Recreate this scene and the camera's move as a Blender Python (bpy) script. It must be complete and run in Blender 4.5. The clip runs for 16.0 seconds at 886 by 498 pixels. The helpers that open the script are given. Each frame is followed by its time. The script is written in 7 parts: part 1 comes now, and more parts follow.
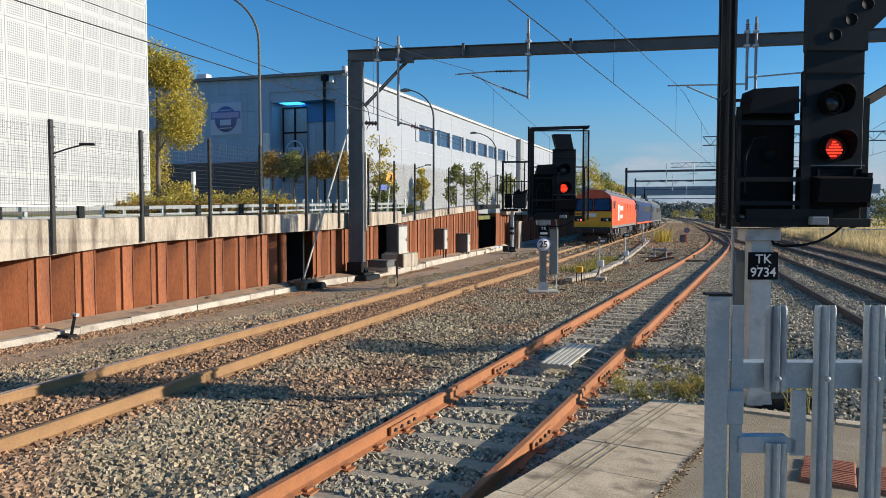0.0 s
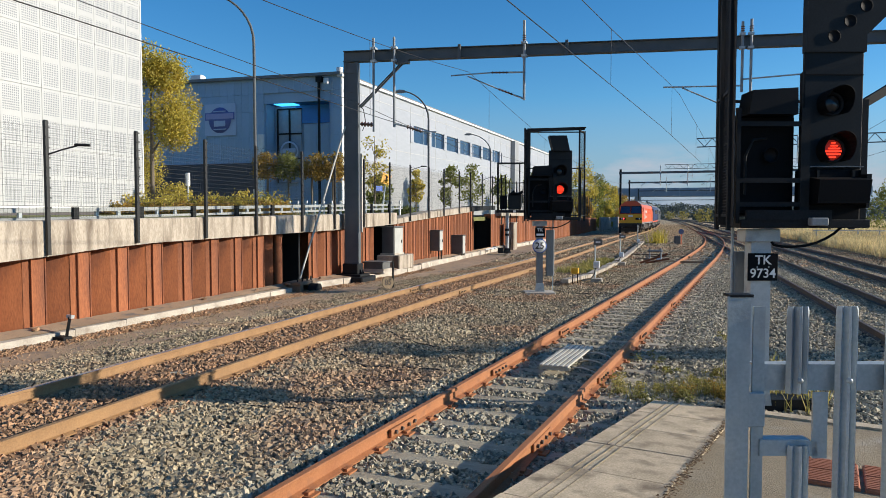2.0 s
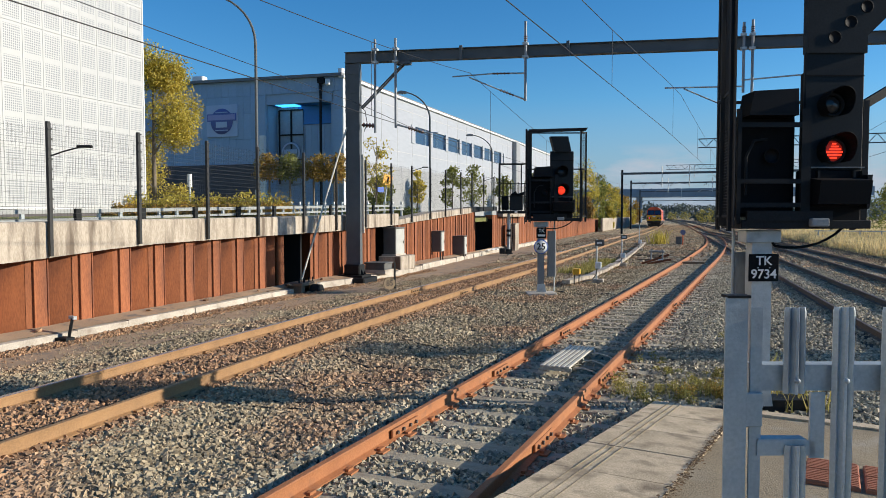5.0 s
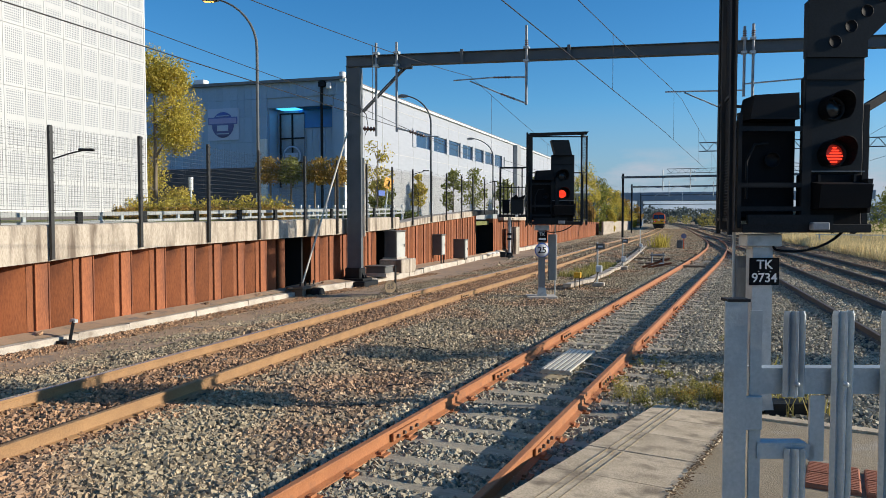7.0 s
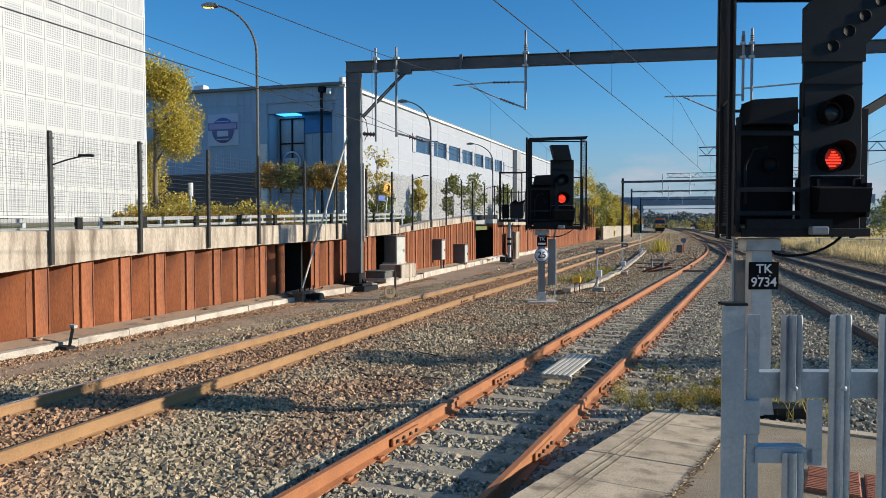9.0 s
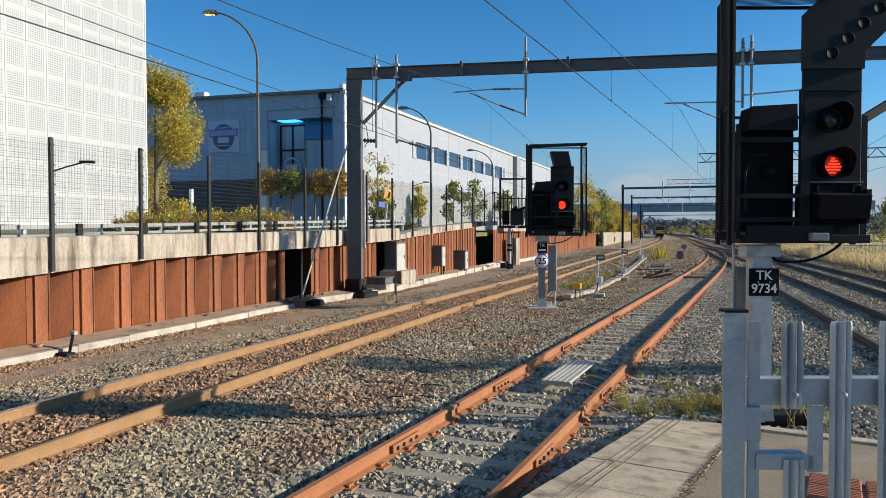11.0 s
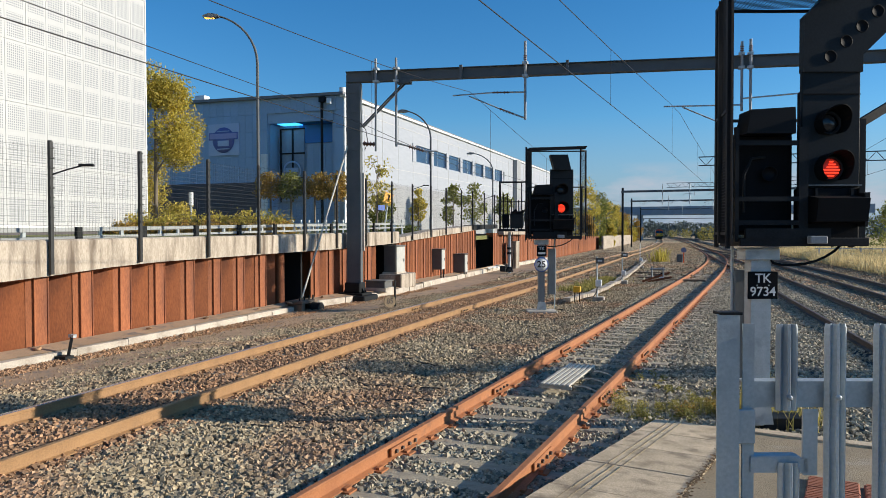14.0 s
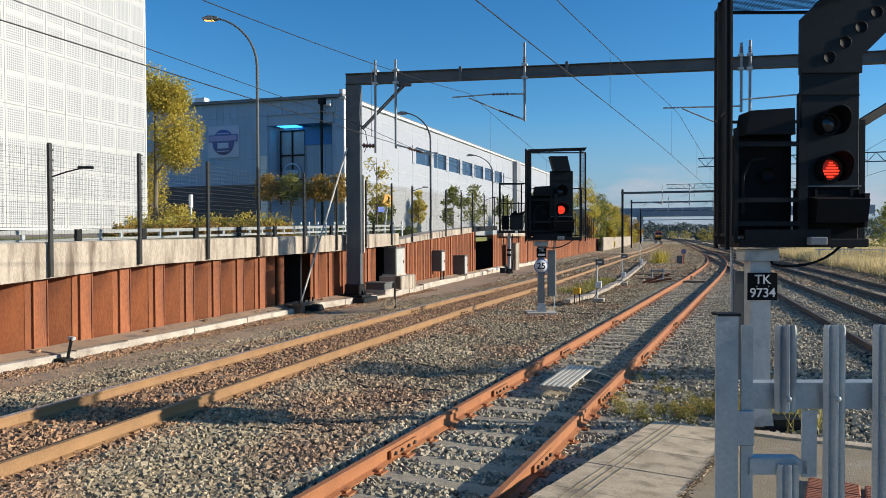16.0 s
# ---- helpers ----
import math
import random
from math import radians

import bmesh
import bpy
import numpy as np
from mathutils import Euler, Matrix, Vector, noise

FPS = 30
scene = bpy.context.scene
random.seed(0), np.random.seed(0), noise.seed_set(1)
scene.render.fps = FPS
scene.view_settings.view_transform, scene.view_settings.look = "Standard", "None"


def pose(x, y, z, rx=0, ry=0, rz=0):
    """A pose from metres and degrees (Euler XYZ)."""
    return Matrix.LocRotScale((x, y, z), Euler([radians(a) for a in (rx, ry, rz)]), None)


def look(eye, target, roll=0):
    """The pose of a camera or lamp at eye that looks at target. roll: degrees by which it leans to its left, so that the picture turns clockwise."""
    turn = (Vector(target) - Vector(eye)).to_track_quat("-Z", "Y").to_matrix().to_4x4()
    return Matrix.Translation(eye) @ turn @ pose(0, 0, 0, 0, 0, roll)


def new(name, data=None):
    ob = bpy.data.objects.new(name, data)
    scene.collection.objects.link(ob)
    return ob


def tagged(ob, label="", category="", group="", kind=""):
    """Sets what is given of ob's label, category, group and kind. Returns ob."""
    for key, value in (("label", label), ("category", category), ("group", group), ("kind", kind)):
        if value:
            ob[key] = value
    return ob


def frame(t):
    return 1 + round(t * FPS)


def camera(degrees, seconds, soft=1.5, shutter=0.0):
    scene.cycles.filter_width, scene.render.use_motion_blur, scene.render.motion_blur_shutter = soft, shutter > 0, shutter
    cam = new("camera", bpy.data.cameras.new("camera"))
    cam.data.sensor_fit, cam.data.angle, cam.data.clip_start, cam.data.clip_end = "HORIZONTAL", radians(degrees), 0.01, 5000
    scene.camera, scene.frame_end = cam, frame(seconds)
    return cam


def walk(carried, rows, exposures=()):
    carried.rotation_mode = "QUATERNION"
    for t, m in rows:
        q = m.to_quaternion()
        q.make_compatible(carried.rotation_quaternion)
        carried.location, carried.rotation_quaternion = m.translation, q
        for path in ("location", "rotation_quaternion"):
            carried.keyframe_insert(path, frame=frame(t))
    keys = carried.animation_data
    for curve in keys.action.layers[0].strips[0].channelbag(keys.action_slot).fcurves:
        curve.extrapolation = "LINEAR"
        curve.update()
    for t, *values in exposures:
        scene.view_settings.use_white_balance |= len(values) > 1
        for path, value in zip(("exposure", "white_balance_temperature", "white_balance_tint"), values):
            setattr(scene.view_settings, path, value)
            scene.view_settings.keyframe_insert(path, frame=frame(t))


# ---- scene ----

# ---------------------------------------------------------------- camera
# World: y runs along the main line, x across it, z = 0 at the bay line's rail head.
cam = camera(64.2, 16.0, soft=0.85)
PATH = [
    (0, (0.072, 0.016, 2.202), (-0.559, 1.911, 2.103), -0.0),
    (0.5, (0.029, 0.008, 2.198), (-0.582, 1.91, 2.104), 0.1),
    (1, (0.006, 0.013, 2.196), (-0.606, 1.915, 2.102), 0.0),
    (1.5, (0.0, 0.021, 2.198), (-0.613, 1.923, 2.104), 0.0),
    (2, (-0.001, 0.024, 2.198), (-0.616, 1.924, 2.103), -0.0),
    (2.5, (0.0, 0.015, 2.197), (-0.616, 1.916, 2.102), 0.0),
    (3, (0.0, 0.008, 2.199), (-0.617, 1.908, 2.104), -0.0),
    (3.5, (0.001, 0.009, 2.199), (-0.617, 1.909, 2.105), -0.0),
    (4, (0.005, 0.007, 2.202), (-0.613, 1.907, 2.108), -0.0),
    (6.5, (0.011, 0.008, 2.199), (-0.612, 1.906, 2.113), -0.1),
    (7, (0.012, -0.003, 2.202), (-0.61, 1.896, 2.119), -0.0),
    (7.5, (0.013, -0.004, 2.203), (-0.609, 1.895, 2.124), -0.1),
    (8, (0.017, 0.001, 2.202), (-0.605, 1.9, 2.127), -0.0),
    (8.5, (0.019, 0.0, 2.201), (-0.604, 1.899, 2.129), -0.1),
    (9, (0.02, -0.002, 2.201), (-0.602, 1.897, 2.132), -0.1),
    (11.5, (0.019, -0.009, 2.203), (-0.604, 1.891, 2.155), -0.1),
    (12, (0.02, -0.005, 2.199), (-0.603, 1.895, 2.153), -0.1),
    (12.5, (0.025, 0.002, 2.2), (-0.598, 1.902, 2.156), -0.2),
    (13, (0.027, -0.003, 2.199), (-0.596, 1.897, 2.156), -0.1),
    (13.5, (0.033, -0.001, 2.201), (-0.59, 1.899, 2.158), -0.1),
    (14, (0.036, -0.002, 2.2), (-0.587, 1.898, 2.158), -0.1),
    (14.5, (0.036, -0.009, 2.201), (-0.587, 1.892, 2.159), -0.2),
    (15, (0.039, -0.002, 2.201), (-0.584, 1.898, 2.162), -0.2),
    (15.5, (0.04, 0.001, 2.2), (-0.584, 1.9, 2.161), -0.2),
    (16, (0.041, 0.008, 2.199), (-0.582, 1.908, 2.162), -0.2),
]
walk(cam, [(t, look(e, g, r)) for t, e, g, r in PATH])

# ---------------------------------------------------------------- light
SUN_EL, SUN_AZ = 17.2, 16.0          # height, and direction counted from +x towards +y
world = bpy.data.worlds.new("world")
scene.world = world
world.use_nodes = True
wn, wl = world.node_tree.nodes, world.node_tree.links
sky = wn.new("ShaderNodeTexSky")
sky.sky_type, sky.sun_disc = "NISHITA", False
sky.sun_elevation, sky.sun_rotation = radians(SUN_EL), radians(90 - SUN_AZ)
sky.dust_density, sky.ozone_density, sky.air_density = 0.2, 4.0, 1.0
# deeper blue overhead and a broken bank of low cloud all round the horizon
hs = wn.new("ShaderNodeHueSaturation")
hs.inputs["Saturation"].default_value, hs.inputs["Value"].default_value = 1.24, 1.05
tint = wn.new("ShaderNodeMix")
tint.data_type, tint.blend_type = "RGBA", "MULTIPLY"
tint.inputs[0].default_value, tint.inputs[7].default_value = 1.0, (0.85, 1.0, 1.06, 1)
wl.new(sky.outputs[0], hs.inputs["Color"]), wl.new(hs.outputs[0], tint.inputs[6])
wtc, wsep = wn.new("ShaderNodeTexCoord"), wn.new("ShaderNodeSeparateXYZ")
wl.new(wtc.outputs["Generated"], wsep.inputs[0])
wmp, cn = wn.new("ShaderNodeMapping"), wn.new("ShaderNodeTexNoise")
wmp.inputs["Scale"].default_value = (5.0, 5.0, 17.0)
cn.inputs["Scale"].default_value, cn.inputs["Detail"].default_value, cn.inputs["Roughness"].default_value = 1.6, 7, 0.55
wl.new(wtc.outputs["Generated"], wmp.inputs[0]), wl.new(wmp.outputs[0], cn.inputs["Vector"])
low, thick, both = wn.new("ShaderNodeMapRange"), wn.new("ShaderNodeMapRange"), wn.new("ShaderNodeMath")
low.inputs[1].default_value, low.inputs[2].default_value, low.inputs[3].default_value, low.inputs[4].default_value = 0.072, 0.098, 1.0, 0.0
thick.inputs[1].default_value, thick.inputs[2].default_value = 0.43, 0.62
both.operation = "MULTIPLY"
wl.new(wsep.outputs[2], low.inputs[0]), wl.new(cn.outputs[0], thick.inputs[0])
wl.new(low.outputs[0], both.inputs[0]), wl.new(thick.outputs[0], both.inputs[1])
haze, misty, cloud = wn.new("ShaderNodeMapRange"), wn.new("ShaderNodeMix"), wn.new("ShaderNodeMix")
haze.inputs[1].default_value, haze.inputs[2].default_value, haze.inputs[3].default_value, haze.inputs[4].default_value = 0.0, 0.16, 0.9, 0.0
misty.data_type = cloud.data_type = "RGBA"
misty.inputs[7].default_value, cloud.inputs[7].default_value = (1.75, 2.3, 3.5, 1), (3.3, 3.75, 4.4, 1)
wl.new(wsep.outputs[2], haze.inputs[0]), wl.new(haze.outputs[0], misty.inputs[0]), wl.new(tint.outputs[2], misty.inputs[6])
wl.new(both.outputs[0], cloud.inputs[0]), wl.new(misty.outputs[2], cloud.inputs[6])
wl.new(cloud.outputs[2], wn["Background"].inputs[0])
wn["Background"].inputs[1].default_value = 0.110
sun = new("sun", bpy.data.lights.new("sun", "SUN"))
sun.data.energy, sun.data.angle, sun.data.color = 5.0, radians(0.55), (1.0, 0.915, 0.775)
ca, sa, ce, se = math.cos(radians(SUN_AZ)), math.sin(radians(SUN_AZ)), math.cos(radians(SUN_EL)), math.sin(radians(SUN_EL))
sun.matrix_world = look((60 * ca * ce, 60 * sa * ce, 60 * se), (0, 0, 0))
scene.view_settings.exposure = 0.36

# ---------------------------------------------------------------- site grid
CG, SG = math.cos(radians(18)), math.sin(radians(18))


def site(a, b, z=0.0):
    """A point a metres across and b metres ahead on a grid turned 18 degrees from the main line."""
    return Vector((a * CG - b * SG, a * SG + b * CG, z))


# ---------------------------------------------------------------- mesh code
class Shape:
    """Collects faces for one mesh."""

    def __init__(self):
        self.v, self.f, self.s = [], [], []

    def add(self, vs, fs, smooth=False):
        n = len(self.v)
        self.v += [tuple(p) for p in vs]
        self.f += [tuple(i + n for i in f) for f in fs]
        self.s += [smooth] * len(fs)
        return self

    def box(self, c, size, m=None, bevel=0.0):
        x, y, z = size[0] / 2, size[1] / 2, size[2] / 2
        c = Vector(c)
        if bevel <= 0:
            vs = [Vector((sx * x, sy * y, sz * z)) for sz in (-1, 1) for sy in (-1, 1) for sx in (-1, 1)]
            fs = [(0, 2, 3, 1), (4, 5, 7, 6), (0, 1, 5, 4), (2, 6, 7, 3), (0, 4, 6, 2), (1, 3, 7, 5)]
        else:
            b = min(bevel, x * 0.9, y * 0.9, z * 0.9)
            ring = [(x - b, -y), (x, -y + b), (x, y - b), (x - b, y), (-x + b, y), (-x, y - b), (-x, -y + b), (-x + b, -y)]
            top = [(px * (x - b) / x if abs(px) == x else px, py * (y - b) / y if abs(py) == y else py) for px, py in ring]
            vs = [Vector((p[0], p[1], -z)) for p in top] + [Vector((p[0], p[1], -z + b)) for p in ring]
            vs += [Vector((p[0], p[1], z - b)) for p in ring] + [Vector((p[0], p[1], z)) for p in top]
            fs = [tuple(range(7, -1, -1)), tuple(range(24, 32))]
            for k in range(3):
                fs += [(8 * k + i, 8 * k + (i + 1) % 8, 8 * k + 8 + (i + 1) % 8, 8 * k + 8 + i) for i in range(8)]
        if m is not None:
            r = m.to_3x3()
            vs = [r @ p for p in vs]
        return self.add([p + c for p in vs], fs)

    def bar(self, p, q, w, h=None, up=(0, 0, 1)):
        """A square bar from p to q, w wide and h high."""
        p, q = Vector(p), Vector(q)
        d = (q - p).normalized()
        u = Vector(up)
        if abs(d.dot(u)) > 0.99:
            u = Vector((0, 1, 0))
        s = d.cross(u).normalized()
        u = s.cross(d)
        s, u = s * (w / 2), u * ((h or w) / 2)
        vs = [p - s - u, p + s - u, p + s + u, p - s + u, q - s - u, q + s - u, q + s + u, q - s + u]
        return self.add(vs, [(0, 3, 2, 1), (4, 5, 6, 7), (0, 1, 5, 4), (1, 2, 6, 5), (2, 3, 7, 6), (3, 0, 4, 7)][0:6])

    def tube(self, pts, r, n=8, caps=True, r2=None):
        pts = [Vector(p) for p in pts]
        vs, last = [], None
        for i, p in enumerate(pts):
            d = (pts[min(i + 1, len(pts) - 1)] - pts[max(i - 1, 0)]).normalized()
            if last is None:
                a = d.orthogonal().normalized()
            else:
                a = (last - d * last.dot(d)).normalized()
            last = a
            b = d.cross(a)
            rr = r if r2 is None else r + (r2 - r) * i / (len(pts) - 1)
            vs += [p + (a * math.cos(k * math.tau / n) + b * math.sin(k * math.tau / n)) * rr for k in range(n)]
        fs = []
        for i in range(len(pts) - 1):
            fs += [(i * n + k, i * n + (k + 1) % n, i * n + n + (k + 1) % n, i * n + n + k) for k in range(n)]
        self.add(vs, fs, True)
        if caps:
            m = len(vs)
            self.add(vs[:n], [tuple(range(n - 1, -1, -1))])
            self.add(vs[m - n:], [tuple(range(n))])
        return self

    def extrude(self, prof, pts, closed=True, flip=False):
        """Sweeps a profile of (across, up) along level points."""
        pts = [Vector(p) for p in pts]
        n, vs = len(prof), []
        for i, p in enumerate(pts):
            d = pts[min(i + 1, len(pts) - 1)] - pts[max(i - 1, 0)]
            side = Vector((d.y, -d.x, 0)).normalized()
            vs += [p + side * a + Vector((0, 0, u)) for a, u in prof]
        fs, m = [], n if closed else n - 1
        for i in range(len(pts) - 1):
            for k in range(m):
                q = (i * n + k, i * n + (k + 1) % n, i * n + n + (k + 1) % n, i * n + n + k)
                fs.append(q[::-1] if flip else q)
        if closed:
            fs += [tuple(range(n))[::-1], tuple(range(len(vs) - n, len(vs)))]
        return self.add(vs, fs)

    def prism(self, poly, axis, depth, m=None):
        """A polygon in the plane across the axis, given depth along it, centred."""
        n, vs = len(poly), []
        for s in (-0.5, 0.5):
            for a, b in poly:
                p = {"x": (s * depth, a, b), "y": (a, s * depth, b), "z": (a, b, s * depth)}[axis]
                vs.append(m @ Vector(p) if m is not None else Vector(p))
        fs = [tuple(range(n))[::-1], tuple(range(n, 2 * n))]
        fs += [(k, (k + 1) % n, n + (k + 1) % n, n + k) for k in range(n)]
        return self.add(vs, fs)

    def lathe(self, prof, c=(0, 0, 0), n=16, m=None):
        """Turns (radius, height) round z."""
        vs = []
        for r, h in prof:
            for k in range(n):
                p = Vector((r * math.cos(k * math.tau / n), r * math.sin(k * math.tau / n), h))
                vs.append((m @ p if m is not None else p) + Vector(c))
        fs = []
        for i in range(len(prof) - 1):
            fs += [(i * n + k, i * n + (k + 1) % n, i * n + n + (k + 1) % n, i * n + n + k) for k in range(n)]
        return self.add(vs, fs, True)

    def mesh(self, name, mat=None, clean=True):
        me = bpy.data.meshes.new(name)
        me.from_pydata(self.v, [], self.f)
        me.polygons.foreach_set("use_smooth", self.s)
        if mat:
            me.materials.append(mat)
        if clean:
            bm = bmesh.new()
            bm.from_mesh(me)
            bmesh.ops.recalc_face_normals(bm, faces=bm.faces)
            bm.to_mesh(me)
            bm.free()
        me.update()
        return me


def thing(name, label, category, at=(0, 0, 0), turn=0.0, group="", kind=""):
    ob = new(name)
    ob.empty_display_size = 0.2
    ob.matrix_basis = Matrix.Translation(at) @ Matrix.Rotation(turn, 4, "Z")
    return tagged(ob, label, category, group, kind)


def part(name, shape, mat, parent, label="", kind=""):
    """One mesh object under a thing or a part, in the thing's space."""
    data = shape if isinstance(shape, bpy.types.Mesh) else shape.mesh(name, mat)
    ob = new(name, data)
    ob.parent = parent
    if label:
        tagged(ob, label)
    if kind:
        tagged(ob, kind=kind)
    return ob


def solid(name, shape, mat, label, category, group="", kind=""):
    """A thing that is one mesh."""
    return tagged(new(name, shape.mesh(name, mat)), label, category, group, kind)


# ---------------------------------------------------------------- materials
def material(name, base, other=None, rough=0.7, metal=0.0, scale=8.0, fine=80.0, bump=0.2, mix=0.5, bumpd=0.01, vary=0.0, coords="Object", stretch=(1, 1, 1), spec=0.5, contrast=(0.35, 0.65), third=None, third_scale=1.5, third_at=(0.55, 0.7)):
    """Two colours mixed by coarse and fine noise, an optional stain on top, fine relief, a shift for each object."""
    m = bpy.data.materials.new(name)
    m.use_nodes = True
    n, l = m.node_tree.nodes, m.node_tree.links
    b = n["Principled BSDF"]
    b.inputs["Roughness"].default_value, b.inputs["Metallic"].default_value = rough, metal
    b.inputs["Specular IOR Level"].default_value = spec
    tc = n.new("ShaderNodeTexCoord")
    mp = n.new("ShaderNodeMapping")
    mp.inputs["Scale"].default_value = stretch
    l.new(tc.outputs[coords], mp.inputs[0])
    a, c = n.new("ShaderNodeTexNoise"), n.new("ShaderNodeTexNoise")
    a.inputs["Scale"].default_value, c.inputs["Scale"].default_value = scale, fine
    a.inputs["Detail"].default_value, c.inputs["Detail"].default_value = 5, 4
    for q in (a, c):
        l.new(mp.outputs[0], q.inputs["Vector"])
    add = n.new("ShaderNodeMix")
    add.inputs[0].default_value = mix
    l.new(a.outputs[0], add.inputs[2]), l.new(c.outputs[0], add.inputs[3])
    ramp = n.new("ShaderNodeMapRange")
    ramp.inputs[1].default_value, ramp.inputs[2].default_value = contrast
    l.new(add.outputs[0], ramp.inputs[0])
    col = n.new("ShaderNodeMix")
    col.data_type = "RGBA"
    other = other or tuple(v * 0.72 for v in base)
    col.inputs[6].default_value, col.inputs[7].default_value = (*base, 1), (*other, 1)
    l.new(ramp.outputs[0], col.inputs[0])
    out = col.outputs[2]
    if third:
        d = n.new("ShaderNodeTexNoise")
        d.inputs["Scale"].default_value, d.inputs["Detail"].default_value = third_scale, 6
        l.new(mp.outputs[0], d.inputs["Vector"])
        r3 = n.new("ShaderNodeMapRange")
        r3.inputs[1].default_value, r3.inputs[2].default_value = third_at
        l.new(d.outputs[0], r3.inputs[0])
        c3 = n.new("ShaderNodeMix")
        c3.data_type = "RGBA"
        c3.inputs[7].default_value = (*third, 1)
        l.new(r3.outputs[0], c3.inputs[0]), l.new(out, c3.inputs[6])
        out = c3.outputs[2]
    if vary:
        oi, geo = n.new("ShaderNodeObjectInfo"), n.new("ShaderNodeNewGeometry")
        s = n.new("ShaderNodeMath")
        s.operation = "ADD"
        l.new(oi.outputs["Random"], s.inputs[0]), l.new(geo.outputs["Random Per Island"], s.inputs[1])
        w = n.new("ShaderNodeMath")
        w.operation = "FRACT"
        l.new(s.outputs[0], w.inputs[0])
        r = n.new("ShaderNodeMapRange")
        r.inputs[3].default_value, r.inputs[4].default_value = 1 - vary, 1 + vary
        l.new(w.outputs[0], r.inputs[0])
        h = n.new("ShaderNodeHueSaturation")
        l.new(out, h.inputs["Color"]), l.new(r.outputs[0], h.inputs["Value"])
        out = h.outputs[0]
    l.new(out, b.inputs["Base Color"])
    rr = n.new("ShaderNodeMapRange")
    rr.inputs[3].default_value, rr.inputs[4].default_value = max(rough - 0.12, 0.02), min(rough + 0.12, 1)
    l.new(c.outputs[0], rr.inputs[0]), l.new(rr.outputs[0], b.inputs["Roughness"])
    if bump:
        bp = n.new("ShaderNodeBump")
        bp.inputs["Strength"].default_value, bp.inputs["Distance"].default_value = bump, bumpd
        l.new(c.outputs[0], bp.inputs["Height"]), l.new(bp.outputs[0], b.inputs["Normal"])
    return m


def glow(name, colour, strength):
    m = bpy.data.materials.new(name)
    m.use_nodes = True
    b = m.node_tree.nodes["Principled BSDF"]
    b.inputs["Base Color"].default_value = (*colour, 1)
    b.inputs["Emission Color"].default_value, b.inputs["Emission Strength"].default_value = (*colour, 1), strength
    return m

M = {}
M["ballast"] = material("ballast", (0.58, 0.475, 0.315), (0.41, 0.335, 0.22), 0.9, scale=3, fine=24, bump=0.9, bumpd=0.05, mix=0.75, spec=0.1, third=(0.30, 0.17, 0.09), third_scale=0.35, third_at=(0.52, 0.68))
M["stone"] = material("stone", (0.43, 0.345, 0.218), (0.22, 0.172, 0.108), 0.9, scale=0.6, fine=30, bump=0.3, vary=0.5, third=(0.36, 0.225, 0.13), third_scale=0.4, third_at=(0.47, 0.62))
M["grey_stone"] = material("grey_stone", (0.46, 0.40, 0.285), (0.25, 0.215, 0.15), 0.9, scale=0.6, fine=30, bump=0.3, vary=0.5)
M["rust_stone"] = material("rust_stone", (0.42, 0.245, 0.13), (0.27, 0.16, 0.09), 0.9, scale=0.9, fine=30, bump=0.3, vary=0.45)
M["dust"] = material("dust", (0.46, 0.315, 0.195), (0.33, 0.225, 0.14), 0.95, scale=1.2, fine=50, bump=0.4, third=(0.2, 0.17, 0.14), third_scale=3)
M["rail_rust"] = material("rail_rust", (0.405, 0.165, 0.062), (0.29, 0.110, 0.042), 0.75, scale=3, fine=60, bump=0.15, third=(0.22, 0.1, 0.05), third_scale=5, third_at=(0.6, 0.75))
M["rail_brown"] = material("rail_brown", (0.36, 0.205, 0.088), (0.23, 0.128, 0.057), 0.7, scale=3, fine=60, bump=0.15)
M["rail_dark"] = material("rail_dark", (0.11, 0.083, 0.062), (0.07, 0.053, 0.042), 0.7, scale=3, fine=60, bump=0.15)
M["rail_top"] = material("rail_top", (0.55, 0.54, 0.53), (0.4, 0.38, 0.36), 0.28, 0.9, scale=6, fine=60, bump=0.05)
M["sleeper"] = material("sleeper", (0.44, 0.375, 0.265), (0.28, 0.235, 0.165), 0.9, scale=5, fine=60, bump=0.4, stretch=(1, 6, 1), vary=0.2)
M["concrete"] = material("concrete", (0.50, 0.43, 0.345), (0.31, 0.26, 0.20), 0.9, scale=2.6, fine=40, bump=0.3, stretch=(1, 2.2, 0.3), third=(0.15, 0.115, 0.085), third_scale=2.0, third_at=(0.5, 0.66), contrast=(0.42, 0.58))
M["plinth"] = material("plinth", (0.60, 0.54, 0.45), (0.34, 0.29, 0.23), 0.9, scale=2, fine=40, bump=0.3, third=(0.3, 0.25, 0.2), third_scale=2.5, third_at=(0.55, 0.7))
M["pile_rust"] = material("pile_rust", (0.375, 0.122, 0.042), (0.205, 0.066, 0.027), 0.8, scale=2.2, fine=40, bump=0.3, stretch=(1, 1, 0.28), third=(0.12, 0.045, 0.026), third_scale=1.7, third_at=(0.54, 0.78), vary=0.16)
M["steel"] = material("steel", (0.12, 0.132, 0.138), (0.085, 0.096, 0.10), 0.6, 0.0, spec=0.3, scale=2, fine=60, bump=0.1)
M["galv"] = material("galv", (0.50, 0.54, 0.545), (0.38, 0.42, 0.425), 0.45, 0.25, scale=9, fine=90, bump=0.08, third=(0.28, 0.31, 0.33), third_scale=4)
